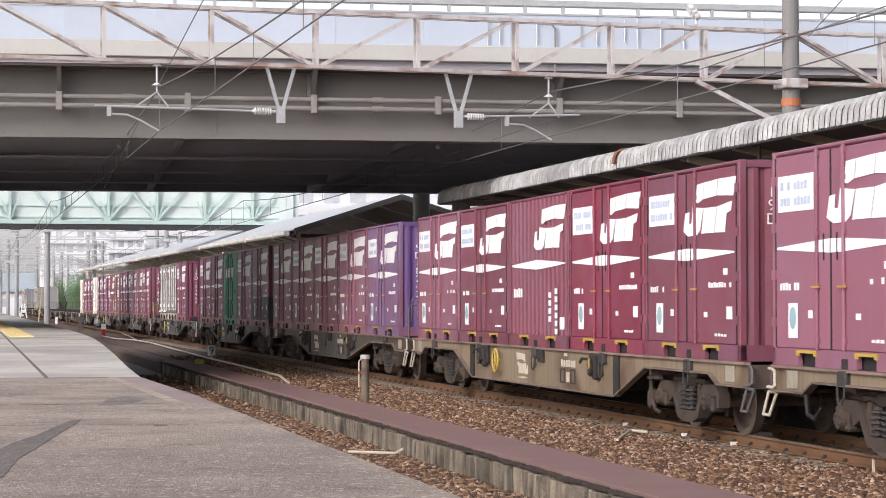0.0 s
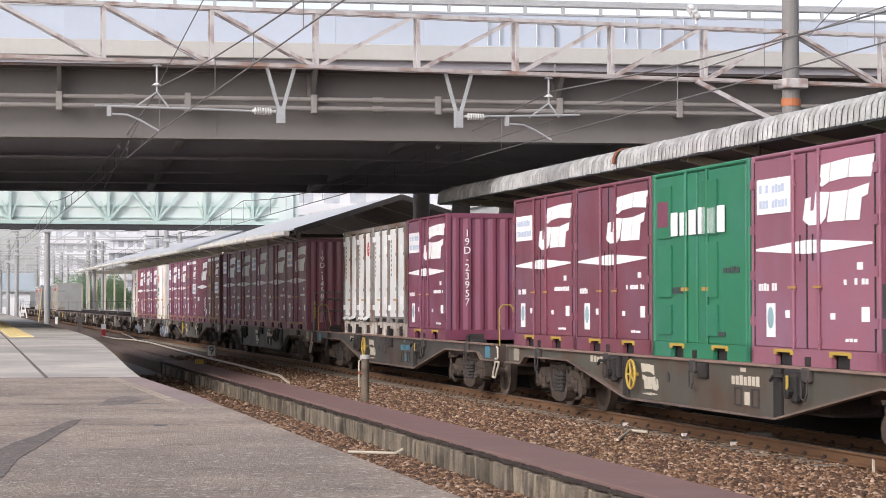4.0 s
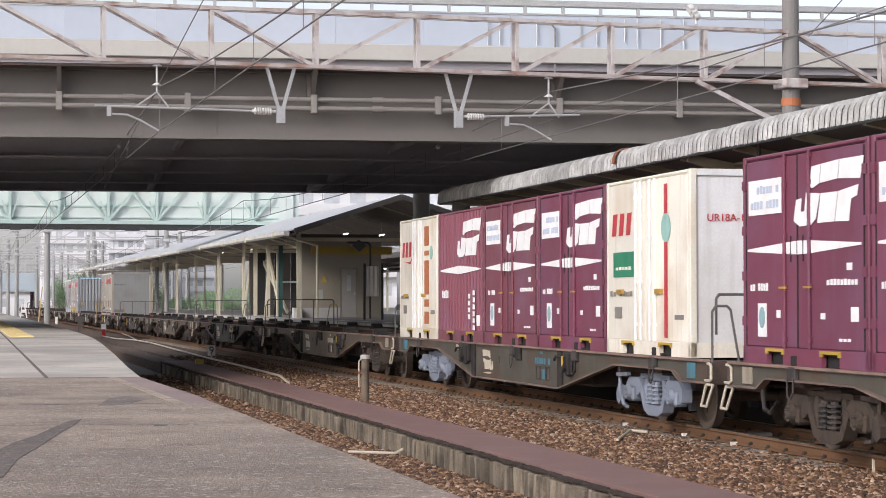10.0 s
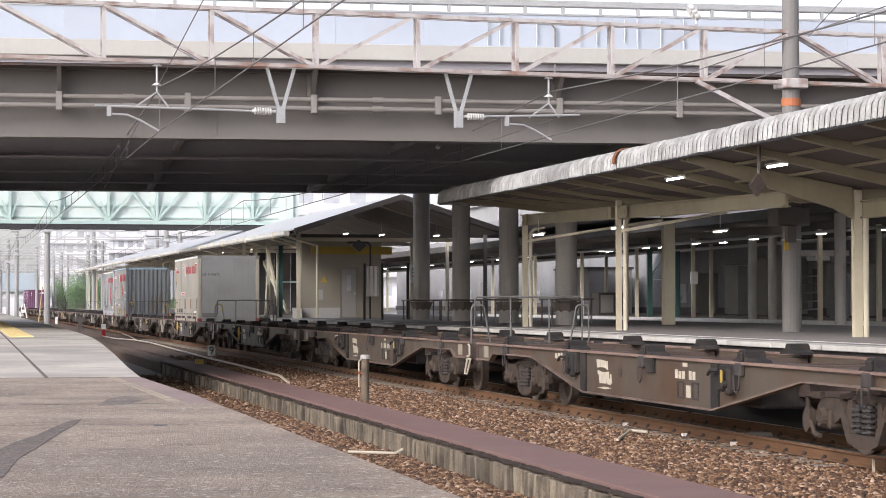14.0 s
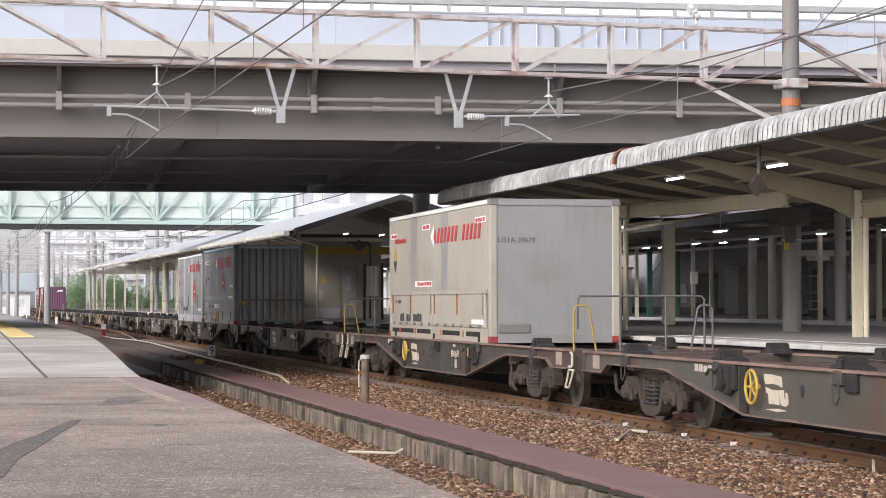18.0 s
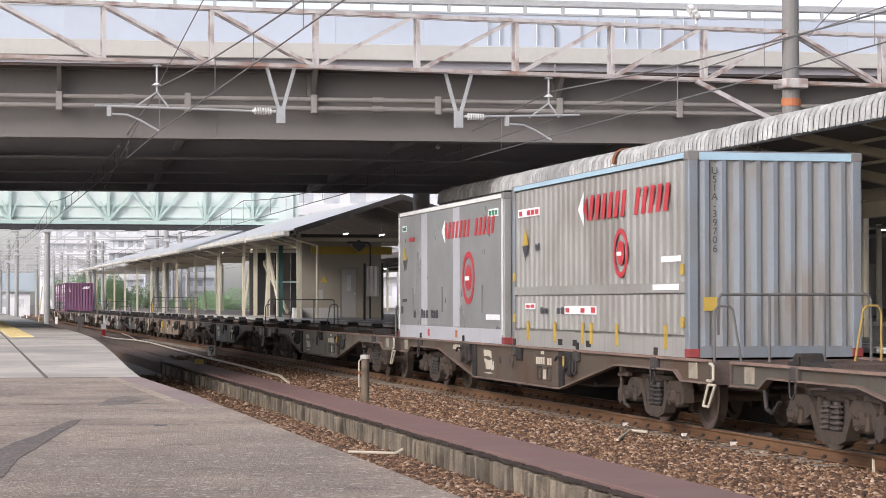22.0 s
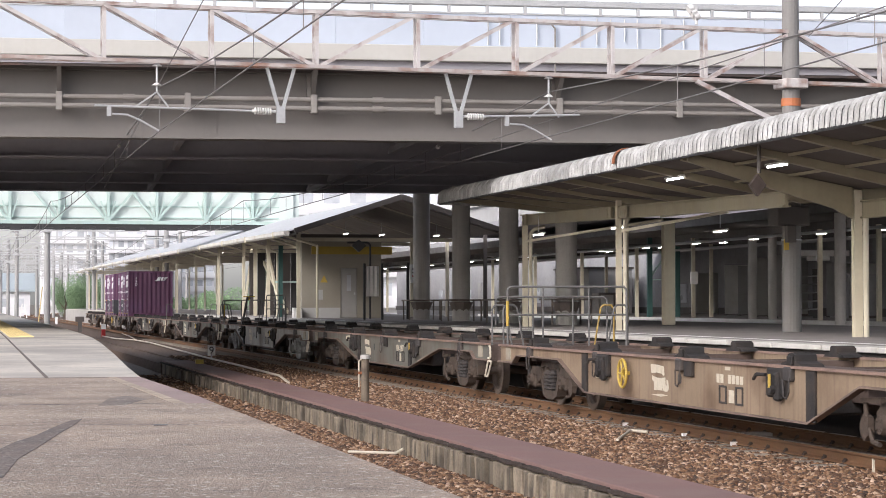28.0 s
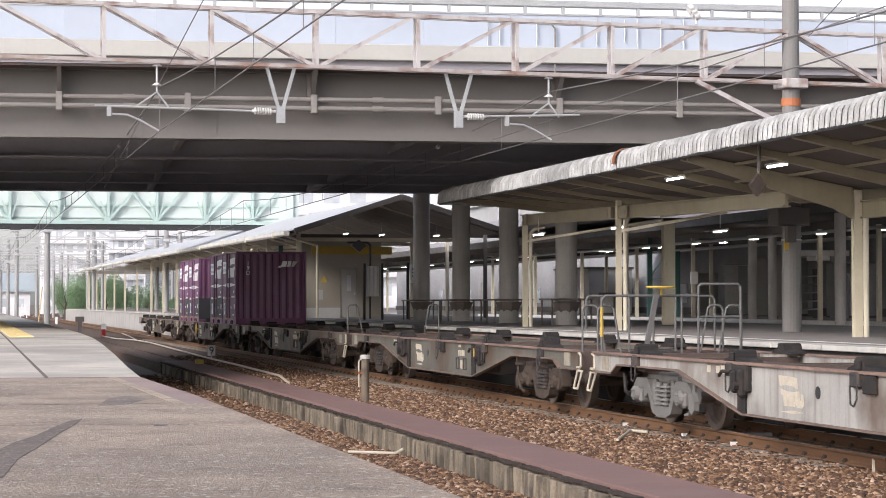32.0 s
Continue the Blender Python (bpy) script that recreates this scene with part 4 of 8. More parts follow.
def tube_lamp(x, y, z, group="platform lamps", length=1.0):
    ob = thing("strip_light", "lit fluorescent strip light under the canopy", "lamp", group, at=pose(x, y, z))
    b = B()
    slab(b, [(-0.05, 0.0), (0.05, 0.0), (0.03, 0.04), (-0.03, 0.04)], -length / 2, length / 2)
    part("housing", b, WHITE, ob)
    part("tube", rod(B(), (0, -length / 2 + 0.05, -0.02), (0, length / 2 - 0.05, -0.02), 0.018, seg=10), TUBE, ob, "glowing white tube")
    part("rod", rod(B(), (0, 0, 0.07), (0, 0, 0.45), 0.012, seg=6), GALV, ob)
    return ob


# ---- far canopy: a gabled roof rising with the line ----
GUTTER = mat("gutter_white", (0.72, 0.7, 0.64), 0.5, var=0.1, scale=2, fine=14, bump=0.04, dirt=(0.5, 0.44, 0.34), dirt_amount=0.5, dirt_scale=1.5, streak=0.3)
canopy2 = thing("platform_canopy", "long gabled platform canopy with pale roof sheets and gutter", "canopy")


def lift(y):
    return 0.55 * min(1.0, (y - 82) / 112) ** 0.8


def far_roof(profile, name, material, label="", y0=82.0, y1=232.0, steps=12):
    b = B()
    rows = []
    for i in range(steps + 1):
        y = y0 + (y1 - y0) * i / steps
        rows.append([b.verts.new((x, y, z + lift(y))) for x, z in profile])
    n = len(profile)
    for r0, r1 in zip(rows, rows[1:]):
        for j in range(n):
            b.faces.new((r0[j], r0[(j + 1) % n], r1[(j + 1) % n], r1[j]))
    b.faces.new(rows[0])
    b.faces.new(rows[-1])
    bmesh.ops.recalc_face_normals(b, faces=b.faces)
    return part(name, b, material, canopy2, label)


far_roof([(12.55, 4.5), (16.6, 5.8), (20.7, 4.5), (20.7, 4.46), (16.6, 5.75), (12.55, 4.46)], "roof_sheet", ROOF_FAR, "pale weathered roof sheet")
far_roof([(12.7, 4.44), (16.6, 5.7), (20.5, 4.44), (20.5, 4.38), (16.6, 5.63), (12.7, 4.38)], "soffit", GABLE_SOFFIT, "brown boarded soffit", 82.6)
far_roof([(12.38, 4.33), (12.44, 4.27), (12.56, 4.27), (12.6, 4.33), (12.6, 4.47), (12.38, 4.47)], "gutter", GUTTER, "pale gutter along the roof edge", 84.0)
far_roof([(12.7, 4.32), (12.78, 4.32), (12.78, 4.42), (12.7, 4.42)], "edge_board", BROWN, "", 83.0)
b = B()
for s in (-1, 1):
    beam(b, (16.6, 82.0, 5.74), (16.6 + s * 4.1, 82.0, 4.42), 0.16, 0.2)
part("barge_board", b, BROWN, canopy2, "dark gable board")
gb = B()
box(gb, 12.35, 12.63, -0.09, 0.09, 4.24, 4.49)
beam(gb, (12.42, 0, 4.3), (13.4, 0, 4.02), 0.08)
beam(gb, (12.6, 0, 4.44), (16.6, 0, 5.62), 0.1, 0.14)
beam(gb, (16.6, 0, 5.62), (20.6, 0, 4.44), 0.1, 0.14)
beam(gb, (13.4, 0, 4.2), (19.8, 0, 4.2), 0.1, 0.14)
FAR_FRAME = mesh_of("roof_frame", gb, CREAM)
fp = B()
box(fp, 13.34, 13.48, -0.07, 0.07, DECK_Z - 0.01, 4.6)
FAR_POST = mesh_of("post", fp, CREAM)
fp = B()
box(fp, 19.73, 19.87, -0.07, 0.07, DECK_Z - 0.01, 4.6)
FAR_POST2 = mesh_of("post", fp, CREAM)
for y in (87.0, 95.6, 104.0, 114.0, 125.0, 136.0, 145.0, 154.0, 166.0, 178.0, 190.0, 202.0, 214.0, 226.0):
    part("roof_frame", FAR_FRAME, None, canopy2, at=pose(0, y, lift(y)))
    part("post", FAR_POST, None, canopy2, at=pose(0, y, 0))
    part("post", FAR_POST2, None, canopy2, at=pose(0, y, 0))
dp = B()
pipe(dp, [(12.5, 0, 4.4), (13.2, 0, 4.2), (14.0, 0, 3.95), (14.0, 0, DECK_Z)], 0.05, 8)
DRAIN = mesh_of("drain_pipe", dp, CREAM)
for y in (86.0, 90.0, 97.0, 120.0):
    part("drain_pipe", DRAIN, None, canopy2, at=pose(0, y, 0.02))
for x, y in ((14.6, 82.9), (16.3, 84.5), (18.6, 85.0), (16.2, 104.0), (16.2, 118.0), (16.2, 132.0), (14.6, 99.0), (14.6, 110.0), (14.6, 122.0)):
    tube_lamp(x, y, 4.35 + lift(y) * 0.8)
for x, y, z in ((13.3, 39.7, 4.07), (13.5, 34.9, 4.03), (14.9, 48.6, 3.45), (14.2, 53.0, 3.42), (18.1, 50.6, 3.45)):
    tube_lamp(x, y, z)

# ---- waiting room under the far canopy ----
room = thing("waiting_room", "cream platform waiting room with a grey door and yellow sign band", "waiting room", at=pose(0, 89.0, DECK_Z))
b = B()
box(b, 13.85, 15.46, 0, 0.15, 0, 3.3)
box(b, 16.14, 17.15, 0, 0.15, 0, 3.3)
box(b, 15.46, 16.14, 0, 0.15, 2.05, 3.3)
box(b, 13.85, 14.0, 0.15, 1.4, 0, 3.3)
box(b, 17.0, 17.15, 0.15, 5, 0, 3.3)
box(b, 14.0, 17.0, 1.25, 1.4, 0, 3.3)
part("wall", b, CREAM_WALL, room)
part("plinth", box(B(), 13.83, 15.44, -0.03, 0.0, 0, 0.42), GREY_WALL, room)
door = part("door", box(B(), 15.47, 16.13, 0.04, 0.1, 0.01, 2.04, 0.01), DOOR_GREY, room, "grey steel door")
part("window", box(B(), 15.72, 15.9, 0.03, 0.04, 1.1, 1.75), BLOCK_DARK, door)
part("handle", box(B(), 16.02, 16.07, 0.0, 0.04, 0.95, 1.05), GALV, door)
part("sign_band", box(B(), 14.25, 17.6, -0.06, 0.0, 2.6, 2.92), BAND_YELLOW, room, "dull yellow sign band over the door")
part("warning_plate", slab(B(), [(14.62, 1.45), (14.92, 1.45), (14.77, 1.75)], -0.02, 0.0), YELLOW, room, "yellow warning triangle")
part("notice", box(B(), 14.5, 14.72, -0.02, 0, 0.75, 1.15), GREY_WALL, room)
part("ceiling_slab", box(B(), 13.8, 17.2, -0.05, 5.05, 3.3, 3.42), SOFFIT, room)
tagged(part("utility_box", box(B(), 13.45, 13.8, 88.6, 89.0, DECK_Z, DECK_Z + 0.42, 0.01), WHITE), "white utility box by the waiting room", "box")

stair = thing("stair_frame", "braced steel frame of the footbridge stair under the canopy", "stair frame", at=pose(0, 94.0, DECK_Z))
for x, y, m in ((14.0, 2.0, GREEN_STEEL), (14.6, 6.0, GREEN_STEEL), (15.6, 2.5, GREEN_STEEL), (13.9, 9.5, CREAM)):
    part("leg", box(B(), x - 0.08, x + 0.08, y - 0.08, y + 0.08, 0, 3.4), m, stair)
for p, q in (((13.6, 4.0, 0.0), (14.5, 9.0, 3.3)), ((14.2, 3.0, 0.0), (13.8, 5.0, 3.2)), ((14.9, 6.0, 0.2), (14.3, 12.0, 3.3)), ((13.7, 12.0, 0.2), (14.6, 16.0, 3.4))):
    part("brace", beam(B(), p, q, 0.1, 0.16), CREAM, stair, "slanting pale brace")
part("cross_bar", box(B(), 13.8, 15.7, 2.3, 2.4, 1.5, 1.58), MINT, stair)
for k, x in enumerate((13.75, 14.15, 14.55, 14.95, 15.35, 15.75)):
    part("hoarding_board", box(B(), x, x + 0.38, 10.5 + 0.02 * (k % 2), 10.56 + 0.02 * (k % 2), 0.05, 3.0), BLACK if k % 2 else BROWN, stair, "dark hoarding board round the stair")
clampbox = B()
box(clampbox, 16.6, 17.3, 42.9, 43.5, 3.3, 3.7, 0.02)
box(clampbox, 16.75, 16.95, 42.75, 42.9, 2.95, 3.3, 0.01)
tagged(part("pole_clamp", clampbox, BROWN), "dark clamp box where the pole passes the canopy beam", "clamp")
tagged(part("warning_label", box(B(), 16.76, 16.87, 42.96, 42.99, 2.8, 3.02), YELLOW), "yellow warning label on the concrete pole", "label")

# ---- platform furniture ----
BENCH = mat("bench_wood", (0.17, 0.14, 0.12), 0.7, var=0.2, scale=3, fine=30, bump=0.1)
def bench_ring(x, y):
    ob = thing("bench", "dark wooden bench fitted round a concrete column", "bench", "benches round the columns", at=pose(x, y, DECK_Z))
    b = B()
    for s in (-1, 1):
        box(b, -0.62, 0.62, s * 0.5 - 0.14, s * 0.5 + 0.14, 0.68, 0.73, 0.01)
        box(b, s * 0.5 - 0.12, s * 0.5 + 0.12, -0.36, 0.36, 0.68, 0.73, 0.01)
    part("seat", b, BENCH, ob)
    hop = B()
    bmesh.ops.create_cone(hop, cap_ends=True, segments=8, radius1=0.26, radius2=0.42, depth=0.4, matrix=Matrix.Translation((0, 0, 0.44)))
    part("planter_base", hop, BENCH, ob, "tapered boarded base round the column")
    for sx in (-1, 1):
        for sy in (-1, 1):
            part("leg", box(B(), sx * 0.56 - 0.022, sx * 0.56 + 0.022, sy * 0.54 - 0.022, sy * 0.54 + 0.022, 0, 0.68), BENCH, ob)
    return ob


for y in (59.0, 65.5, 72.0, 78.4):
    bench_ring(16.6, y)


def hanging_plate(x, y, top, low):
    ob = thing("hanging_sign", "dark diamond-shaped plate hung from the canopy on a rod", "sign", "hanging signs", at=pose(x, y, 0))
    part("rod", rod(B(), (0.03, 0, low + 0.2), (0.03, 0, top), 0.035, seg=8), BROWN, ob)
    b = B()
    slab(b, [(0, low - 0.18), (0.14, low), (0, low + 0.18), (-0.14, low)], -0.06, 0.06)
    part("plate", b, STRIP_EDGE, ob)
    return ob


hanging_plate(12.75, 33.86, 4.28, 3.62)
arm = thing("lamp_post", "dark post with an arm and a diamond-shaped lamp box", "lamp post", at=pose(15.2, 84.0, DECK_Z))
pb = B()
pipe(pb, [(0.55, 0, 0), (0.55, 0, 2.85), (0.45, 0, 2.95), (0.0, 0, 2.95), (-0.35, 0, 2.95)], 0.04, 8)
part("post", pb, BLACK, arm)
b = B()
slab(b, [(0.1, 2.58), (0.38, 2.82), (0.1, 3.06), (-0.18, 2.82)], -0.1, 0.1)
part("lamp_box", b, BLACK, arm)
board = thing("station_sign", "white station sign board on dark legs", "sign", at=pose(16.9, 80.6, DECK_Z))
part("panel", box(B(), -0.28, 0.3, -0.03, 0.03, 1.35, 2.05, 0.01), SIGN_WHITE, board, "white board with unreadable dark lines")
for i in range(3):
    part("line", box(B(), -0.2, 0.2 - 0.08 * i, -0.036, -0.03, 1.85 - 0.13 * i, 1.9 - 0.13 * i), BROWN if i < 2 else RED_PAINT, board)
for x in (-0.36, 0.42):
    part("leg", box(B(), x - 0.05, x + 0.05, -0.05, 0.05, 0, 2.1), BLACK, board)
banner = thing("banner", "crumpled white banner on a dark frame", "banner", at=pose(14.9, 79.0, DECK_Z))
folds = [(-0.24 + 0.08 * i, 0.03 * (-1) ** i) for i in range(7)]
cloth = slab(B(), folds + [(x, y + 0.015) for x, y in reversed(folds)], 0.85, 1.95, "z")
part("cloth", cloth, SIGN_WHITE, banner)
for x in (-0.3, 0.36):
    part("leg", box(B(), x - 0.04, x + 0.04, -0.04, 0.04, 0, 2.05), BLACK, banner)
for i, (x, y) in enumerate(((18.6, 74.0), (19.4, 69.0), (20.5, 66.0), (21.3, 88.0), (21.5, 96.0))):
    ob = thing("platform_post", "slim dark post on the island platform", "post", "slim posts", at=pose(x, y, DECK_Z))
    part("shaft", box(B(), -0.07, 0.07, -0.07, 0.07, 0, 3.4), BROWN if i % 2 else CREAM, ob)

# ---- far platform with its own roof and building ----
shed = thing("platform_canopy", "dark flat canopy over the far platform", "canopy")
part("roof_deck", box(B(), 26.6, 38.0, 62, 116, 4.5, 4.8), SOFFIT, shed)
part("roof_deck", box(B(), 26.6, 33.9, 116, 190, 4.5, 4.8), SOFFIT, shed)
part("fascia", box(B(), 26.5, 26.6, 62, 190, 4.5, 4.82), BROWN, shed)
for x in (29.4, 33.5):
    part("long_beam", box(B(), x - 0.1, x + 0.1, 62, 190, 4.2, 4.5), BROWN, shed)
post_b = B()
box(post_b, -0.07, 0.07, -0.07, 0.07, DECK_Z, 4.2)
SHED_POST = mesh_of("post", post_b, CREAM)
post_b = B()
rod(post_b, (0, 0, DECK_Z), (0, 0, 4.2), 0.16, seg=16)
SHED_COLUMN = mesh_of("column", post_b, PILLAR)
for y in (65.5, 70.4, 91.0, 99.5, 108.0, 117.0, 126.0, 136.0, 147.0, 160.0):
    part("post", SHED_POST, None, shed, at=pose(28.75, y, 0))
for y in (72.0, 80.5, 89.5, 96.0, 105.0, 114.0, 124.0, 135.0):
    part("post", SHED_POST, None, shed, at=pose(31.6, y, 0))
for x, y in ((28.9, 77.3), (29.3, 76.3), (24.0, 57.3)):
    part("column", SHED_COLUMN, None, shed, at=pose(x, y, 0))
rack = thing("steel_tower", "green braced steel tower frame of a footbridge stair", "stair tower", at=pose(29.2, 90.6, DECK_Z))
for x in (0, 1.25):
    part("leg", box(B(), x - 0.1, x + 0.1, -0.1, 0.1, 0, 3.4), GREEN_STEEL, rack)
b = B()
beam(b, (0, 0, 1.65), (1.2, 0, 3.3), 0.08)
beam(b, (0.1, 0, 3.3), (0.7, 0, 2.5), 0.06)
beam(b, (0, 0, 1.6), (1.25, 0, 1.6), 0.06)
part("brace", b, MINT, rack)
tubes = thing("strip_light_row", "row of fluorescent lights on a conduit over the far platform", "lamp row")
part("conduit", rod(B(), (31, 62, 4.27), (31, 185, 4.27), 0.03, seg=6), GALV, tubes)
tb = B()
box(tb, -0.03, 0.03, -0.4, 0.4, -0.035, 0.0)
TB = mesh_of("tube", tb, TUBE)
for i in range(16):
    part("tube", TB, None, tubes, at=pose(31, 62 + 8.1 * i, 4.2))
for x0, x1, y0, y1, z0, z1, m, lab in ((38, 38.3, 117, 190, -0.65, 6.5, DARK_WALL, "grey station wall behind the far platform"), (38, 38.3, 81, 117, -0.65, 6.5, DARK_WALL, "dark interior wall of the station")):
    tagged(part("wall_east", box(B(), x0, x1, y0, y1, z0, z1), m), lab, "wall", kind="structure")
wb = B()
box(wb, -0.05, 0.0, -0.6, 0.6, 1.7, 2.7)
WB = mesh_of("window", wb, BLOCK_DARK)
for i in range(7):
    ob = part("window", WB, None, None, at=pose(38.0, 112 + 10 * i, 0))
    tagged(ob, "dark window in the pale station wall", "window", "station windows")
booth = thing("kiosk", "pale grey cabin standing on the far platform", "kiosk", at=pose(34.5, 118, DECK_Z))
part("wall", box(B(), 0, 2.5, 0, 7, 0, 2.5), GREY_WALL, booth)
part("roof", box(B(), -0.1, 2.6, -0.1, 7.1, 2.5, 2.6), BROWN, booth)
part("door", box(B(), -0.04, 0, 1.0, 1.9, 0, 2.0), DOOR_GREY, booth)
sw = thing("switch_box", "white electrical box on a slim pole", "switch box", at=pose(29.0, 84.3, DECK_Z))
part("pole", box(B(), -0.07, 0.07, -0.07, 0.07, 0, 3.2), CREAM, sw)
part("box", box(B(), -0.16, 0.12, -0.22, -0.07, 1.35, 1.85), WHITE, sw)

tubes2 = thing("strip_light_row", "second row of fluorescent lights over the far platform", "lamp row")
part("conduit", rod(B(), (28.4, 62, 4.1), (28.4, 185, 4.1), 0.03, seg=6), GALV, tubes2)
for i in range(17):
    part("tube", TB, None, tubes2, at=pose(28.4, 63 + 6.4 * i, 4.03))
air = thing("air_duct", "pale sheet metal duct hung under the far canopy", "duct", at=pose(0, 80.0, 0))
part("body", box(B(), 31.6, 33.9, 0, 0.5, 3.5, 3.72, 0.01), WHITE, air)
part("branch", box(B(), 32.4, 33.0, -0.2, 0.7, 3.32, 3.5, 0.01), WHITE, air)
for x in (31.8, 33.7):
    part("hanger", box(B(), x - 0.02, x + 0.02, 0.2, 0.24, 3.72, 4.5), GALV, air)
for i, (x, y, w, h, m) in enumerate(((36.0, 100.0, 1.9, 2.4, WHITE), (36.4, 106.0, 1.4, 2.1, DOOR_GREY), (35.2, 96.0, 0.9, 2.3, GREY_WALL), (33.0, 88.0, 0.7, 2.4, DOOR_GREY), (31.6, 82.0, 0.5, 2.5, DOOR_GREY), (34.6, 84.0, 1.0, 2.2, GREY_WALL))):
    ob = thing("partition_panel", ("white", "grey", "pale grey")[i % 3] + " partition panel standing on the far platform", "panel", "partition panels", at=pose(x, y, DECK_Z))
    part("sheet", box(B(), 0, w, 0, 0.06, 0.06, h, 0.01), m, ob)
    for q in (0.05, w - 0.05):
        part("foot", box(B(), q - 0.03, q + 0.03, -0.1, 0.16, 0, 0.06), BROWN, ob)

# Unseen building shape added to keep skylight off the far platform.
over_slab = thing("station_concourse", "unseen grey slab added over the far track and platform to shade them", "station building")
part("floor", box(B(), 24.5, 46.0, 84, 112, 5.1, 5.5), GIRDER_DARK, over_slab, "dark underside of the added slab")
part("wall", box(B(), 24.6, 24.8, 84, 112, 5.5, 6.3), GREY_WALL, over_slab)
part("roof", box(B(), 24.4, 46.0, 83.8, 112.2, 6.3, 6.45), GREY_WALL, over_slab)

# Clutter in the shade of the far platform: a rack of shelves, lockers and a duct.
shelf = thing("shelf_rack", "dark rack with slanting trays against the station wall", "rack", at=pose(31.3, 80.2, DECK_Z))
for x in (0, 1.3):
    part("upright", box(B(), x - 0.04, x + 0.04, -0.3, 0.3, 0, 1.9), BROWN, shelf)
for i in range(5):
    part("tray", slab(B(), [(0.04, 0.25 + 0.32 * i), (1.26, 0.33 + 0.32 * i), (1.26, 0.38 + 0.32 * i), (0.04, 0.3 + 0.32 * i)], -0.3, 0.3), GREY_WALL, shelf, "pale slanting tray")
for x, y, w, h, m, lab in ((35.2, 84.0, 1.6, 2.2, GREY_WALL, "grey steel locker by the station wall"), (34.8, 92.5, 2.4, 2.6, DOOR_GREY, "grey cabin on the dark platform"), (33.4, 79.0, 1.2, 1.7, DARK_WALL, "dark vending cabinet on the far platform"), (30.6, 103.0, 1.5, 1.1, BROWN, "dark crate on the far platform")):
    ob = thing("cabinet", lab, "cabinet", at=pose(x, y, DECK_Z))
    part("body", box(B(), 0, w, 0, 1.2, 0, h, 0.02), m, ob)
    part("door", box(B(), 0.1, w * 0.5, -0.03, 0.0, 0.12, h - 0.12, 0.01), DOOR_GREY, ob)
    part("plinth", box(B(), 0.02, w - 0.02, -0.015, 0.0, 0, 0.1), BROWN, ob)
hose = thing("hanging_pipe", "grey pipe run under the far canopy", "pipe")
for x, z in ((28.2, 4.05), (30.2, 3.95), (32.8, 4.1)):
    part("run", rod(B(), (x, 62, z), (x, 188, z), 0.05, seg=8), GALV, hose)
for i in range(14):
    part("hanger", box(B(), 28.1, 32.9, 63 + 9.0 * i, 63.08 + 9.0 * i, 4.12, 4.2), BROWN, hose)

for i, y in enumerate((114.0, 121.0, 131.0, 143.0, 158.0)):
    ob = tagged(part("door", box(B(), 37.93, 37.99, y, y + 1.0, DECK_Z, DECK_Z + 2.05, 0.01), DOOR_GREY), "plain grey door in the station wall", "door", "station doors", kind="structure")
tagged(part("baseboard", box(B(), 37.9, 37.99, 60, 190, DECK_Z, DECK_Z + 0.35), BROWN), "dark skirting along the station wall", "baseboard", kind="structure")


# ---- train: wagons ----
PITCH = 20.8815
FRONT = 45.978
LONG = 20.88
MID = LONG / 2
movers, rollers = [], []
WAGON_PAINTS = {
    "beige": (0.25, 0.19, 0.125), "grey": (0.09, 0.083, 0.067), "dark": (0.068, 0.066, 0.062), "brown": (0.1, 0.08, 0.06), "light": (0.41, 0.395, 0.365), "green": (0.135, 0.132, 0.112), "tawny": (0.27, 0.198, 0.134),
}
FLANGE_RUST = mat("flange_rust", (0.25, 0.165, 0.13), 0.8, var=0.3, scale=2, fine=30, bump=0.2, dirt=(0.14, 0.1, 0.085), dirt_amount=0.7, dirt_scale=1.5)
GREASE = mat("greasy_black", (0.022, 0.019, 0.018), 0.9, var=0.3, scale=4, fine=30, bump=0.2, dirt=(0.06, 0.045, 0.036), dirt_amount=0.6, dirt_scale=4)
SILL_EDGE = mat("sill_edge_rust", (0.185, 0.132, 0.105), 0.8, var=0.3, scale=2, fine=30, bump=0.2, dirt=(0.09, 0.065, 0.055), dirt_amount=0.7, dirt_scale=1.2)
UNDER = mat("underframe", (0.05, 0.044, 0.042), 0.8, var=0.3, scale=3, fine=30, bump=0.3, dirt=(0.1, 0.075, 0.06), dirt_amount=0.6, dirt_scale=3)
UNDER_NEW = mat("fresh_bogie_paint", (0.24, 0.27, 0.33), 0.5, var=0.12, scale=3, fine=20, bump=0.1, dirt=(0.16, 0.17, 0.19), dirt_amount=0.5)
BOGIE = mat("bogie_dust", (0.075, 0.053, 0.039), 0.85, var=0.3, scale=4, fine=30, bump=0.3, dirt=(0.032, 0.027, 0.024), dirt_amount=0.8, dirt_scale=4)
WHEEL = mat("wheel_steel", (0.16, 0.125, 0.1), 0.65, metal=0.4, var=0.25, scale=6, fine=30, bump=0.15)
DECK_RUST = mat("deck_rust", (0.1, 0.07, 0.058), 0.85, var=0.3, scale=2, fine=25, bump=0.3, dirt=(0.1, 0.075, 0.065), dirt_amount=0.6, dirt_scale=2)
GRUBBY_WHITE = mat("grubby_white", (0.6, 0.54, 0.43), 0.6, var=0.15, scale=6, fine=40, bump=0.05, dirt=(0.42, 0.36, 0.28), dirt_amount=0.6, dirt_scale=6)
RAIL_GREY = mat("railing_paint", (0.13, 0.125, 0.12), 0.6, var=0.15, scale=3, fine=30, bump=0.1)
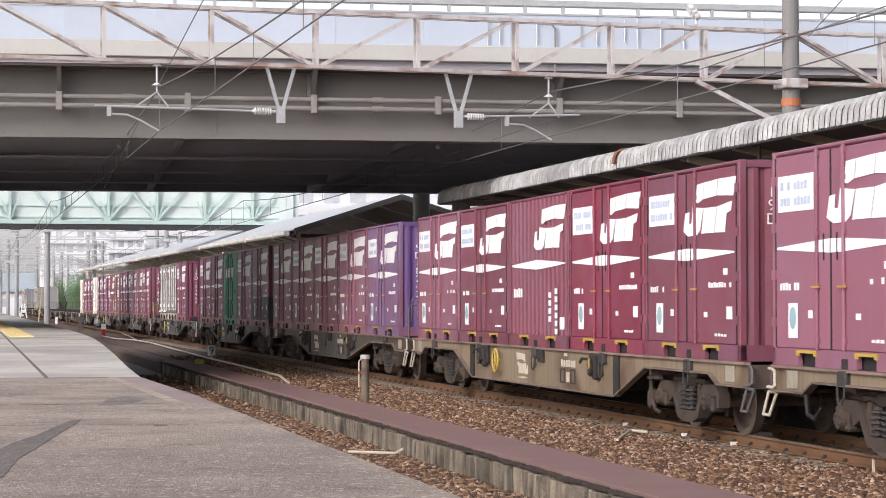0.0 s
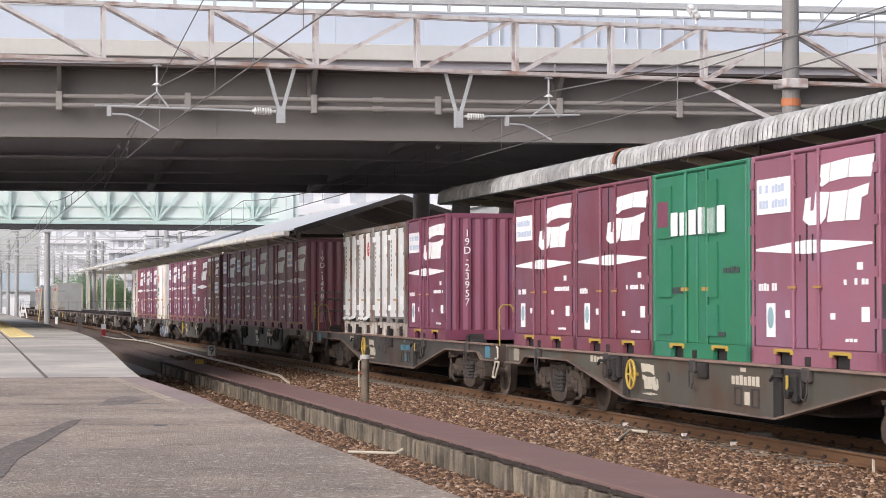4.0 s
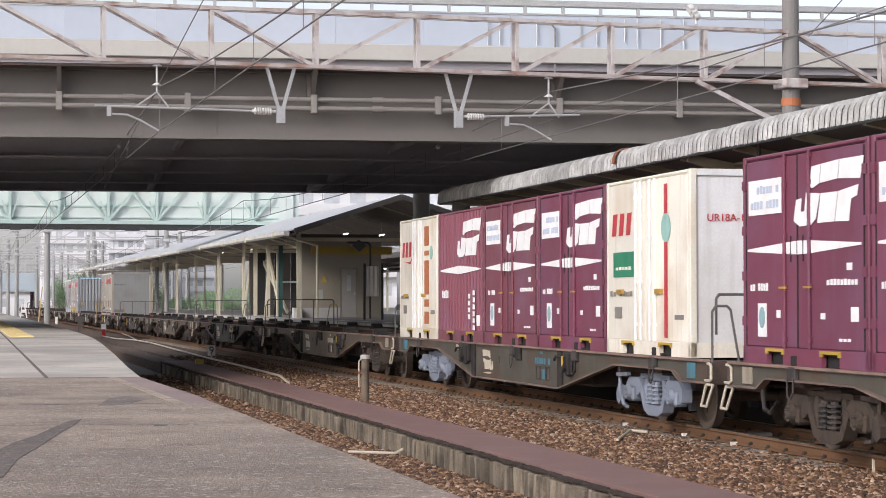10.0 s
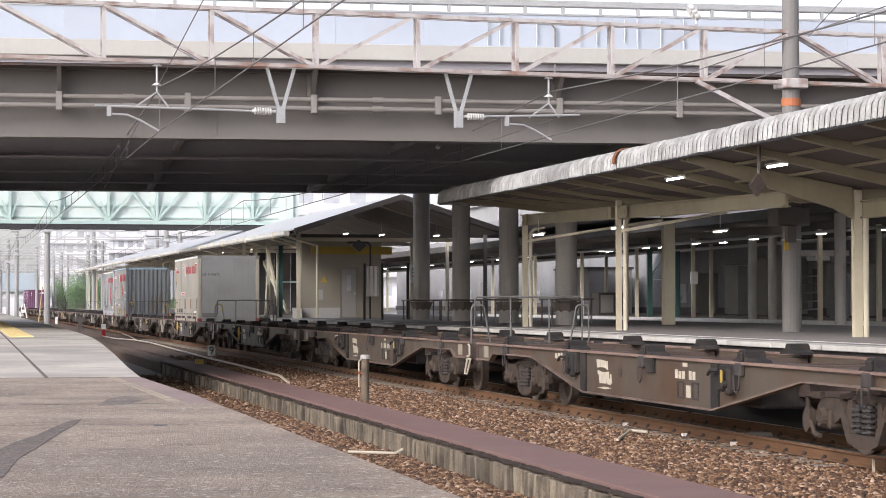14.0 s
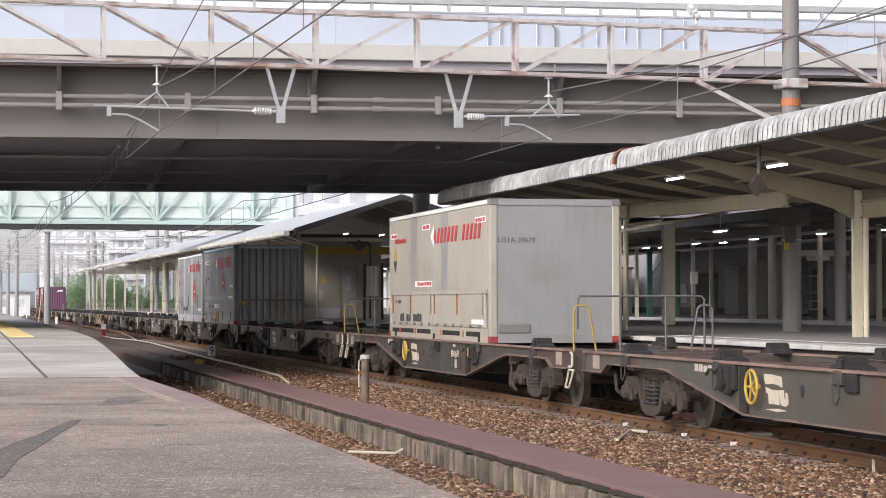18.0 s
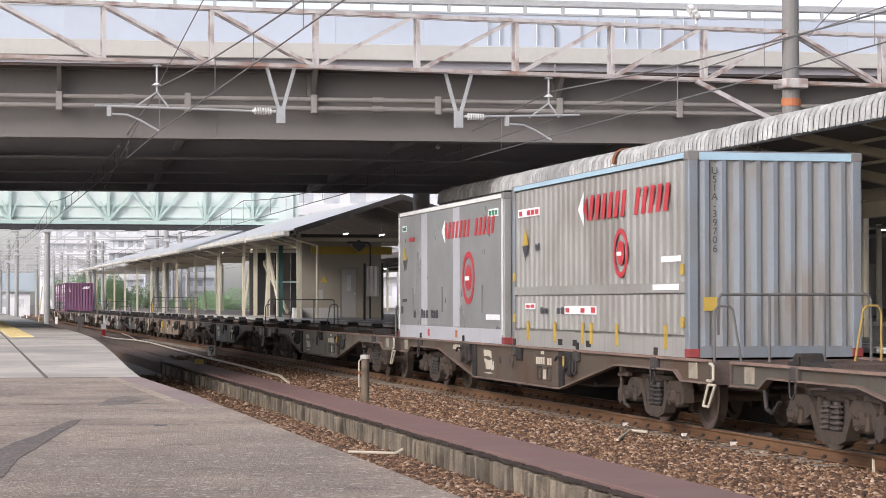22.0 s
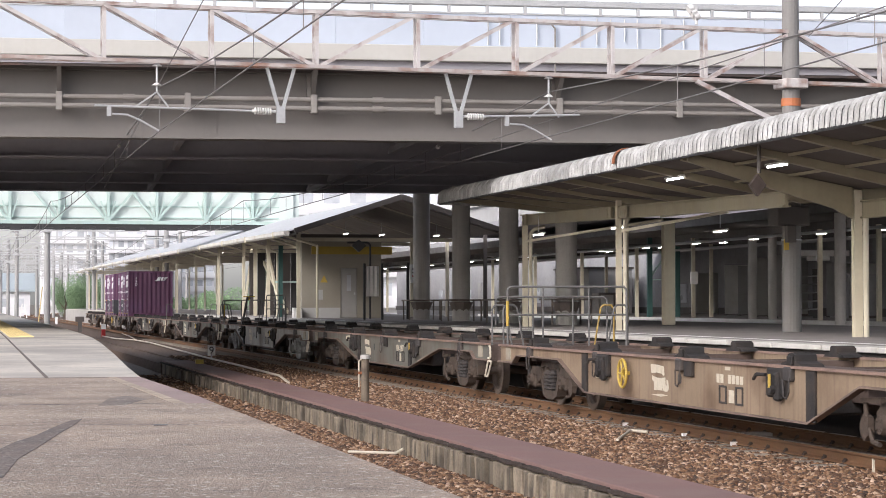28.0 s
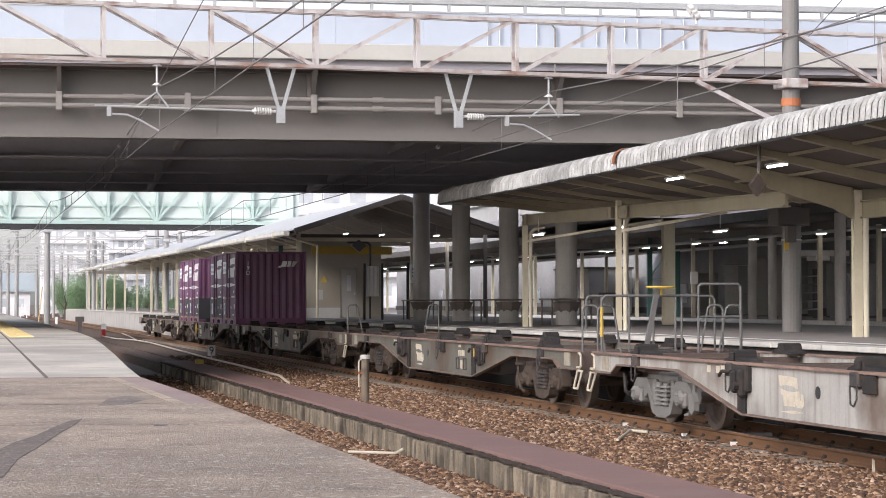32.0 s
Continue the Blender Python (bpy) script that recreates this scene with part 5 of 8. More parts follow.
HOOP_YELLOW = mat("hoop_yellow", (0.4, 0.27, 0.07), 0.65, var=0.2, scale=6, fine=30, bump=0.1, dirt=(0.2, 0.14, 0.07), dirt_amount=0.7, dirt_scale=6)
BLUE_MARK = mat("blue_mark", (0.075, 0.23, 0.3), 0.6, var=0.2, scale=3, fine=30, bump=0.03, dirt=(0.09, 0.12, 0.12), dirt_amount=0.7, dirt_scale=4)


def logo(bm, x, y0, y1, z0, z1):
    """The operator's mark as plain slanted shapes on a side at x: a block with a notched waist and a hooked foot. y runs from far to near."""
    def at(u, v):
        return (y1 + (y0 - y1) * u, z0 + (z1 - z0) * v)
    e = 0.004
    for poly in ([(0.25, 0.62), (0.28, 0.95), (0.41, 0.97), (0.385, 0.66), (0.3, 0.6)], [(0.395, 0.665), (0.42, 0.97), (0.67, 1.0), (0.645, 0.7)], [(0.655, 0.7), (0.68, 1.0), (1.0, 1.0), (0.985, 0.86), (0.95, 0.66)],
                 [(0.2, 0.54), (0.4, 0.5), (0.34, 0.1), (0.27, 0.01), (0.1, 0.0), (0.01, 0.1), (0.05, 0.44), (0.13, 0.46), (0.12, 0.24), (0.17, 0.24)], [(0.41, 0.5), (0.65, 0.5), (0.6, 0.03), (0.36, 0.03)], [(0.66, 0.5), (0.93, 0.57), (0.91, 0.4), (0.83, 0.36), (0.8, 0.02), (0.61, 0.03)]):
        slab(bm, [at(u, v) for u, v in poly], x - e, x, "x")
    return bm


def bars(bm, x, y0, y1, z0, z1, n, rng):
    """A row of unreadable characters as small upright bars."""
    w = (y1 - y0) / n
    for i in range(n):
        if rng.random() < 0.85:
            h = (z1 - z0) * rng.uniform(0.8, 1.0)
            box(bm, x - 0.004, x, y0 + w * (i + 0.12), y0 + w * (i + 0.88), z0, z0 + h)
    return bm


def stack(bm, y, x0, x1, z0, z1, n, rng):
    """Unreadable characters one above another on an end wall at y."""
    h = (z1 - z0) / n
    for i in range(n):
        box(bm, x0 + 0.02 * rng.random(), x1, y - 0.004, y, z0 + h * (i + 0.15), z0 + h * (i + 0.85))
    return bm


def letters(text, size, material, parent, at, label=""):
    """Readable characters in the built-in font as a flat mesh."""
    cu = bpy.data.curves.new("characters", "FONT")
    cu.offset = 0.0
    cu.body, cu.size, cu.extrude, cu.align_x, cu.align_y = text, size, 0.003, "CENTER", "TOP"
    cu.space_line = 0.85
    tmp = bpy.data.objects.new("characters", cu)
    scene.collection.objects.link(tmp)
    me = bpy.data.meshes.new_from_object(tmp.evaluated_get(bpy.context.evaluated_depsgraph_get()))
    bpy.data.objects.remove(tmp)
    me.materials.clear()
    me.materials.append(material)
    return part("number", me, None, parent, label, at)


def wheel_mesh():
    b = B()
    prof = [(0.0, 0.1), (0.1, 0.1), (0.13, 0.03), (0.33, 0.02), (0.36, 0.06), (0.43, 0.06), (0.445, -0.05), (0.46, -0.07), (0.44, -0.085), (0.36, -0.07), (0.33, -0.02), (0.13, -0.03), (0.1, -0.09), (0.0, -0.09)]
    seg = 28
    rings = []
    for i in range(seg):
        a = 2 * math.pi * i / seg
        rings.append([b.verts.new((x, r * math.cos(a), r * math.sin(a))) for r, x in prof[1:-1]])
    for i in range(seg):
        p, q = rings[i], rings[(i + 1) % seg]
        for j in range(len(p) - 1):
            b.faces.new((p[j], q[j], q[j + 1], p[j + 1]))
    b.faces.new([r[0] for r in rings])
    b.faces.new([r[-1] for r in reversed(rings)])
    for k in range(3):
        a = 2 * math.pi * k / 3
        rod(b, (-0.035, 0.22 * math.cos(a), 0.22 * math.sin(a)), (0.035, 0.22 * math.cos(a), 0.22 * math.sin(a)), 0.03, seg=8)
    bmesh.ops.recalc_face_normals(b, faces=b.faces)
    return mesh_of("wheel", b, WHEEL)


WHEEL_MESH = wheel_mesh()
axle_bm = B()
rod(axle_bm, (-1.0, 0, 0), (1.0, 0, 0), 0.075, seg=12)
AXLE_MESH = mesh_of("axle", axle_bm, WHEEL)


def bogie_meshes(material, tag):
    side = B()
    slab(side, [(-0.66, 0.7), (0.66, 0.7), (0.66, 0.64), (-0.66, 0.64)], -0.05, 0.05, "x")
    slab(side, [(-0.5, 0.54), (-0.34, 0.27), (0.34, 0.27), (0.5, 0.54), (0.62, 0.48), (0.42, 0.18), (0.2, 0.12), (-0.2, 0.12), (-0.42, 0.18), (-0.62, 0.48)], -0.08, 0.08, "x")
    for e in (-1, 1):
        slab(side, [(e * 0.34, 0.24), (e * 0.34, 0.66), (e * 0.44, 0.66), (e * 0.5, 0.46)], -0.05, 0.05, "x")
        slab(side, [(e * 0.5, 0.52), (e * 0.64, 0.64), (e * 1.12, 0.64), (e * 1.26, 0.54), (e * 1.26, 0.36), (e * 1.17, 0.34), (e * 1.13, 0.5), (e * 0.82, 0.5), (e * 0.77, 0.36), (e * 0.66, 0.4)], -0.075, 0.075, "x")
    boxm = B()
    box(boxm, -0.1, 0.1, -0.14, 0.14, 0.29, 0.5, 0.03)
    rod(boxm, (-0.16, 0, 0.42), (-0.1, 0, 0.42), 0.1, 0.12, seg=14)
    for k in range(4):
        a = math.pi * (0.25 + 0.5 * k)
        rod(boxm, (-0.175, 0.065 * math.cos(a), 0.42 + 0.065 * math.sin(a)), (-0.155, 0.065 * math.cos(a), 0.42 + 0.065 * math.sin(a)), 0.016, seg=6)
    spring = B()
    for s in (-0.15, 0.15):
        coils = [(0.27, 0.0), (0.27, 0.05)] + [q for i in range(5) for q in ((0.29 + 0.06 * i, 0.05), (0.295 + 0.06 * i, 0.09), (0.32 + 0.06 * i, 0.09), (0.325 + 0.06 * i, 0.05))] + [(0.6, 0.05), (0.6, 0.0)]
        lathe(spring, coils, lambda d, r, a: (r * math.cos(a), s + r * math.sin(a), d), 10)
    bol = B()
    box(bol, -1.02, 1.02, -0.24, 0.24, 0.6, 0.74, 0.02)
    shoe = B()
    slab(shoe, [(-0.1, 0.22), (0.02, 0.2), (0.1, 0.45), (0.06, 0.66), (-0.06, 0.66), (-0.12, 0.45)], -0.06, 0.06, "x")
    rig = B()
    pipe(rig, [(0, -1.5, 0.66), (0, -1.46, 0.42), (0, -1.3, 0.22), (0, -1.12, 0.2)], 0.028, 6)
    beam(rig, (0.02, -1.52, 0.66), (0.02, -1.0, 0.68), 0.06, 0.05)
    slab(rig, [(-1.62, 0.4), (-1.52, 0.52), (-1.4, 0.48), (-1.38, 0.3), (-1.5, 0.22), (-1.6, 0.28)], -0.05, 0.02, "x")
    return [mesh_of(n, m, UNDER if n == "spring" and tag == "dust" else material) for n, m in (("side_frame", side), ("axle_box", boxm), ("spring", spring), ("bolster", bol), ("brake_shoe", shoe), ("brake_rigging", rig))]


BOGIE_LIGHT = mat("light_bogie_paint", (0.19, 0.182, 0.17), 0.6, var=0.12, scale=3, fine=20, bump=0.1, dirt=(0.12, 0.11, 0.1), dirt_amount=0.6, dirt_scale=3)
BOGIES = {"dust": bogie_meshes(BOGIE, "dust"), "new": bogie_meshes(UNDER_NEW, "new"), "light": bogie_meshes(BOGIE_LIGHT, "light")}


def make_bogie(parent, y, kind):
    side, abox, spring, bolster, shoe, rig = BOGIES[kind]
    bg = part("bogie", bolster, None, parent, {"dust": "dusty cast steel bogie", "new": "freshly painted blue-grey bogie", "light": "light grey painted bogie"}[kind], at=pose(0, y, 0))
    for s in (-1, 1):
        part("side_frame", side, None, bg, at=pose(s * 0.98, 0, 0))
        part("spring", spring, None, bg, at=pose(s * 1.03, 0, 0))
        part("brake_rigging", rig, None, bg, at=pose(s * 1.08, 0, 0, 0, 0, 0 if (s < 0) == (y > MID) else 180))
        for e in (-1, 1):
            part("axle_box", abox, None, bg, at=pose(s * 1.0, e * 0.97, 0, 0, 0, 0 if s < 0 else 180))
            part("brake_shoe", shoe, None, bg, at=pose(s * 0.62, e * 0.47, 0, 0, 0, 0 if e < 0 else 180))
    for e in (-1, 1):
        ws = part("wheelset", AXLE_MESH, None, parent, at=pose(0, y + e * 0.97, 0.43))
        for s in (-1, 1):
            part("wheel", WHEEL_MESH, None, ws, at=pose(s * 0.53, 0, 0, 0, 0, 0 if s < 0 else 180))


def sill_line(belly):
    """The lower edge of a side sill from the front end to the rear: end block, thin end, slope, belly and back."""
    half = [(0.45, 0.68), (1.45, 0.68), (1.75, 0.81), (MID - 6.02, 0.81), (MID - belly, 0.345)]
    return half + [(LONG - y, z) for y, z in reversed(half)]


def side_sill_mesh(material, belly):
    b = B()
    slab(b, [(LONG - 0.45, 0.95), (0.45, 0.95)] + sill_line(belly), -0.01, 0.01, "x")
    return mesh_of("side_sill", b, material)


def sill_edge_mesh(belly):
    b = B()
    line = sill_line(belly)
    for (y0, z0), (y1, z1) in zip(line, line[1:]):
        beam(b, (-0.02, y0, z0), (-0.02, y1, z1), 0.1, 0.024)
    return mesh_of("sill_edge", b, SILL_EDGE)


def deck_mesh():
    b = B()
    for x in (-0.42, 0.42):
        box(b, x - 0.05, x + 0.05, 0.5, LONG - 0.5, 0.55, 0.88)
    for j in range(5):
        y = 2.6 + 3.92 * j
        box(b, -1.17, 1.17, y - 0.16, y + 0.16, 0.74, 0.93)
        box(b, -1.17, 1.17, y + 1.8, y + 1.9, 0.7, 0.9)
    for i in range(4):
        y = 2.9 + 3.92 * i
        beam(b, (-1.15, y, 0.84), (1.15, y + 1.4, 0.84), 0.06)
    slab(b, [(0.5, 0.9), (LONG - 0.5, 0.9), (LONG - 0.5, 0.6), (MID + 4.6, 0.6), (MID + 3.2, 0.36), (MID - 3.2, 0.36), (MID - 4.6, 0.6), (0.5, 0.6)], -0.28, 0.28, "x")
    box(b, -1.18, 1.18, 0.45, 0.8, 0.7, 0.94)
    for y in (0.34, LONG - 0.4):
        box(b, -1.22, 1.22, y, y + 0.06, 0.66, 0.95)
    box(b, -1.18, 1.18, LONG - 0.8, LONG - 0.45, 0.7, 0.94)
    box(b, -1.1, 1.1, 0.85, 1.35, 0.9, 0.955)
    box(b, -1.1, 1.1, LONG - 1.35, LONG - 0.85, 0.9, 0.955)
    return mesh_of("deck_frame", b, DECK_RUST)


DECK_MESH = deck_mesh()
flange = B()
box(flange, -0.06, 0.03, 0.45, LONG - 0.45, 0.95, 0.983)
FLANGE_MESH = mesh_of("top_flange", flange, FLANGE_RUST)
GEAR_MESHES = []
for name_, shape in (("gear_box", box(B(), -0.95, -0.32, 6.5, 8.0, 0.4, 0.75, 0.03)), ("air_tank", rod(B(), (-0.7, 9.0, 0.55), (-0.7, 10.6, 0.55), 0.2, seg=14)), ("brake_cylinder", rod(B(), (0.7, 11.0, 0.5), (0.7, 12.4, 0.5), 0.16, seg=14))):
    GEAR_MESHES.append((name_, mesh_of(name_, shape, UNDER)))
lock = B()
slab(lock, [(-0.36, 0.955), (0.36, 0.955), (0.3, 0.99), (0.13, 1.02), (0.11, 1.09), (0.07, 1.11), (-0.07, 1.11), (-0.11, 1.09), (-0.13, 1.02), (-0.3, 0.99)], -0.15, 0.12, "x")
box(lock, -0.18, -0.15, -0.08, 0.08, 0.97, 1.08, 0.01)
LOCK_MESH = mesh_of("container_lock", lock, GREASE)
lever = B()
box(lever, -0.05, 0.03, -0.3, 0.26, 0.62, 0.945, 0.02)
box(lever, -0.1, 0.0, -0.2, -0.06, 0.56, 0.9, 0.03)
box(lever, -0.1, 0.0, 0.06, 0.17, 0.6, 0.88, 0.03)
rod(lever, (-0.1, -0.13, 0.7), (-0.16, -0.13, 0.7), 0.05, seg=8)
pipe(lever, [(-0.06, 0.25, 0.86), (-0.1, 0.45, 0.86), (-0.1, 0.55, 0.8)], 0.022, 6)
LEVER_MESH = mesh_of("lock_lever", lever, GREASE)
loop = B()
box(loop, -0.05, 0.03, -0.12, 0.12, 0.8, 0.97, 0.02)
pipe(loop, [(-0.05, -0.1, 0.84), (-0.06, -0.12, 0.68), (-0.06, -0.04, 0.6), (-0.06, 0.05, 0.62), (-0.05, 0.09, 0.82)], 0.011, 6)
LOOP_MESH = mesh_of("chain_loop", loop, UNDER)
tagb = B()
box(tagb, -0.175, -0.16, -0.05, 0.0, 0.72, 0.88)
TAG_MESH = mesh_of("lever_grip", tagb, YELLOW)
hw = B()
rim = [[hw.verts.new((0.02 * math.sin(c), (0.2 + 0.02 * math.cos(c)) * math.cos(a), (0.2 + 0.02 * math.cos(c)) * math.sin(a))) for c in [math.pi * j / 3 for j in range(6)]] for a in [math.pi * i / 10 for i in range(20)]]
for i in range(20):
    for j in range(6):
        hw.faces.new((rim[i][j], rim[(i + 1) % 20][j], rim[(i + 1) % 20][(j + 1) % 6], rim[i][(j + 1) % 6]))
for i in range(5):
    a = 2 * math.pi * i / 5
    rod(hw, (0, 0, 0), (0, 0.2 * math.cos(a), 0.2 * math.sin(a)), 0.014, seg=6)
rod(hw, (-0.02, 0, 0), (0.12, 0, 0), 0.03, seg=8)
HANDWHEEL_MESH = mesh_of("handwheel", hw, YELLOW)
coup = B()
box(coup, -0.09, 0.09, 0.02, 0.6, 0.76, 0.98, 0.02)
box(coup, -0.17, 0.15, -0.12, 0.12, 0.72, 1.0, 0.05)
pipe(coup, [(0.3, 0.5, 0.7), (0.3, 0.35, 0.3), (0.28, 0.1, 0.25), (0.28, 0.0, 0.35)], 0.03, 6)
pipe(coup, [(-0.45, 0.5, 0.7), (-0.47, 0.35, 0.34), (-0.47, 0.15, 0.3), (-0.42, 0.0, 0.45)], 0.03, 6)
COUPLER_MESH = mesh_of("coupler", coup, UNDER)
step = B()
pipe(step, [(-1.18, 0.46, 0.93), (-1.23, 0.2, 0.93), (-1.23, 0.14, 0.9), (-1.23, 0.14, 0.74), (-1.23, 0.2, 0.71), (-1.2, 0.46, 0.71)], 0.019, 6)
pipe(step, [(-1.22, 0.1, 0.66), (-1.24, 0.3, 0.38), (-1.24, 0.5, 0.38), (-1.22, 0.36, 0.66), (-1.22, 0.1, 0.66)], 0.018, 6)
STEP_MESH = {k: mesh_of("end_step", step.copy(), m) for k, m in (("white", GRUBBY_WHITE), ("grey", RAIL_GREY))}
step.free()
rl = B()
pipe(rl, [(-1.06, 0.0, 1.3), (-1.06, 0.0, 1.76), (-1.02, 0.0, 1.82), (1.0, 0.0, 1.82), (1.05, 0.0, 1.76), (1.05, 0.0, 0.93)], 0.018, 8)
rod(rl, (-0.36, 0, 0.93), (-0.36, 0, 1.82), 0.018, seg=8)
rod(rl, (0.4, 0, 0.93), (0.4, 0, 1.82), 0.018, seg=8)
RAILING_MESH = mesh_of("end_railing", rl, RAIL_GREY)
rl = B()
pipe(rl, [(-1.1, 0.0, 0.93), (-1.1, 0.0, 1.95), (-1.05, 0.0, 2.0), (1.05, 0.0, 2.0), (1.1, 0.0, 1.95), (1.1, 0.0, 0.93)], 0.02, 8)
rod(rl, (-1.1, 0, 1.5), (1.1, 0, 1.5), 0.017, seg=8)
for x in (-0.45, 0.4):
    rod(rl, (x, 0, 0.93), (x, 0, 2.0), 0.017, seg=8)
TALL_MESH = mesh_of("end_railing", rl, RAIL_GREY)
rl = B()
pipe(rl, [(0.42, 0.0, 0.93), (0.42, 0.0, 1.96), (0.47, 0.0, 2.0), (1.05, 0.0, 2.0), (1.1, 0.0, 1.96), (1.1, 0.0, 0.93)], 0.02, 8)
rod(rl, (0.42, 0, 1.5), (1.1, 0, 1.5), 0.017, seg=8)
pipe(rl, [(-1.12, 0.0, 0.93), (-1.12, 0.0, 1.76), (-1.06, 0.0, 1.82), (0.42, 0.0, 1.82)], 0.02, 8)
for x in (-0.3, 0.15):
    rod(rl, (x, 0, 0.93), (x, 0, 1.82), 0.017, seg=8)
WHEEL_RAIL_MESH = mesh_of("end_railing", rl, RAIL_GREY)
POST_SLEEVE = mesh_of("post_sleeve", rod(B(), (0, 0, 1.2), (0, 0, 1.65), 0.026, seg=8), YELLOW)
brk = B()
pipe(brk, [(-0.17, 0, 0.9), (-0.17, 0, 1.6), (-0.12, 0, 1.67), (0.03, 0, 1.67), (0.08, 0, 1.62), (0.2, 0, 0.93)], 0.017, 8)
HOOPS = {"grey": mesh_of("grab_hoop", brk.copy(), RAIL_GREY), "yellow": mesh_of("grab_hoop", brk.copy(), HOOP_YELLOW)}
brk.free()
stiff = B()
box(stiff, -0.035, 0.0, -0.13, 0.13, 0.355, 0.94, 0.005)
plate_bm = B()
for a, c, z0, z1 in ((-0.13, 0.13, 0.645, 0.67), (-0.13, 0.13, 0.44, 0.465), (-0.13, -0.1, 0.465, 0.645), (0.1, 0.13, 0.465, 0.645)):
    box(plate_bm, -0.014, 0.0, a, c, z0, z1)
CARD_MESH = mesh_of("card_holder", plate_bm, UNDER)
end_plate = B()
box(end_plate, -0.03, -0.01, -0.16, 0.16, 0.72, 0.93, 0.004)
hang = B()
box(hang, -0.05, 0.0, -0.16, 0.16, 0.74, 0.94, 0.01)
HANG_MESH = mesh_of("lock_hanger", hang, GREASE)


def wagon(paint, belly=2.95, bogie="dust", steps="grey", rear_step="", front=None, rear=None, blue=False, wheel=0.0, number="", label=""):
    """A flat wagon from its front coupling at y 0 to the rear one; front and rear name an end railing and the paints of its two hoops."""
    m = mat("wagon_" + paint, WAGON_PAINTS[paint], 0.6, var=0.12, scale=1.2, fine=25, bump=0.06, dirt=(0.095, 0.05, 0.028), dirt_amount=0.8, dirt_scale=0.9, streak=0.45)
    rng = random.Random(len(label))
    long_belly = belly > 4
    ob = thing("container_wagon", label, "freight wagon", "container wagons")
    part("deck_frame", DECK_MESH, None, ob, "rusty open steel deck frame")
    sill = side_sill_mesh(m, belly)
    edge = sill_edge_mesh(belly)
    rib = mesh_of("sill_rib", stiff.copy(), GREASE)
    plate_me = mesh_of("end_plate", end_plate.copy(), BLUE_MARK if blue else WAGON_PALE)
    ink = BLUE_MARK if blue else GRUBBY_WHITE
    for s in (-1, 1):
        turn = pose(0, 0, 0) if s < 0 else pose(0, LONG, 0, 0, 0, 180)
        sl = part("side_sill", sill, None, ob, "deep %s fish-bellied side sill" % paint, at=turn @ pose(-1.2, 0, 0))
        part("sill_edge", edge, None, sl, "rusty lower flange", at=pose(0, 0, 0))
        for y in (MID - belly - 0.05, MID + belly + 0.05):
            part("sill_rib", rib, None, sl, at=pose(-0.012, y, 0))
        y = MID + (0.55 if long_belly else 1.55)
        mark = B()
        logo(mark, -0.012, y + 0.8, y, 0.5, 0.86)
        slab(mark, [(y + 0.04, 0.45), (y + 0.35, 0.465), (y + 0.78, 0.44), (y + 0.35, 0.425)], -0.016, -0.012, "x")
        part("mark", mark, GRUBBY_WHITE, sl, "worn white operator mark")
        if number:
            letters(number, 0.21, ink, sl, pose(-0.016, MID - 1.85, 0.825, 90, 0, -90), "worn white wagon number")
        else:
            num = B()
            bars(num, -0.012, MID - 2.35, MID - 1.35, 0.7, 0.82, 7, rng)
            tagged(part("number_mark", num, ink, sl, "row of worn white characters"), kind="stuff")
        part("top_mark", bars(B(), -0.012, MID - 1.9, MID - 1.65, 0.865, 0.92, 1, rng), ink, sl)
        note = B()
        bars(note, -0.012, MID + (3.35 if long_belly else 4.2), MID + (4.05 if long_belly else 4.9), 0.58 if long_belly else 0.82, 0.72 if long_belly else 0.92, 4, rng)
        tagged(part("notice_bars", note, GRUBBY_WHITE, sl), kind="stuff")
        for y in (MID - 2.2, MID - 1.6):
            part("card_holder", CARD_MESH, None, sl, at=pose(-0.01, y, 0))
        part("data_plate", box(B(), -0.016, -0.012, MID - 2.0, MID - 1.82, 0.46, 0.62), ink, sl)
        part("vent_hole", rod(B(), (-0.016, MID + (0.1 if long_belly else 1.15), 0.7), (-0.01, MID + (0.1 if long_belly else 1.15), 0.7), 0.075, seg=12), BLACK, sl)
        part("top_flange", FLANGE_MESH, None, sl, "rusty brown top flange")
        for y in (MID - 3.55, MID + 3.55):
            part("lock_lever", LEVER_MESH, None, sl, at=pose(-0.03, y, 0))
        part("lever_grip", TAG_MESH, None, sl, at=pose(-0.02, MID - 3.65, 0))
        for y in (2.6, 6.52, 10.44, 14.36, 18.28):
            part("chain_loop", LOOP_MESH, None, sl, at=pose(-0.03, y, 0))
        part("lock_hanger", HANG_MESH, None, sl, at=pose(-0.01, MID - 0.35, 0))
        for y in (1.05, LONG - 1.05):
            part("end_plate", plate_me, None, sl, "pale plate at the wagon end", at=pose(0, y, 0))
        if wheel:
            part("handwheel", HANDWHEEL_MESH, None, sl, "yellow spoked brake handwheel", at=pose(-0.12, MID + wheel, 0.7))
        part("end_step", STEP_MESH[steps], None, ob, at=turn @ pose(0, 0.1, 0))
        if rear_step:
            part("end_step", STEP_MESH[rear_step], None, ob, at=turn @ pose(0, LONG - 0.65, 0))
        for j in range(5):
            part("container_lock", LOCK_MESH, None, ob, at=pose(s * 1.06, 2.6 + 3.92 * j, 0.018, 0, 0, 0 if s < 0 else 180))
    for y in (MID - 7.25, MID + 7.25):
        make_bogie(ob, y, bogie)
    for name_, me in GEAR_MESHES:
        part(name_, me, None, ob)
    part("coupler", COUPLER_MESH, None, ob, at=pose(0, 0, 0))
    part("coupler", COUPLER_MESH, None, ob, at=pose(0, LONG, 0, 0, 0, 180))
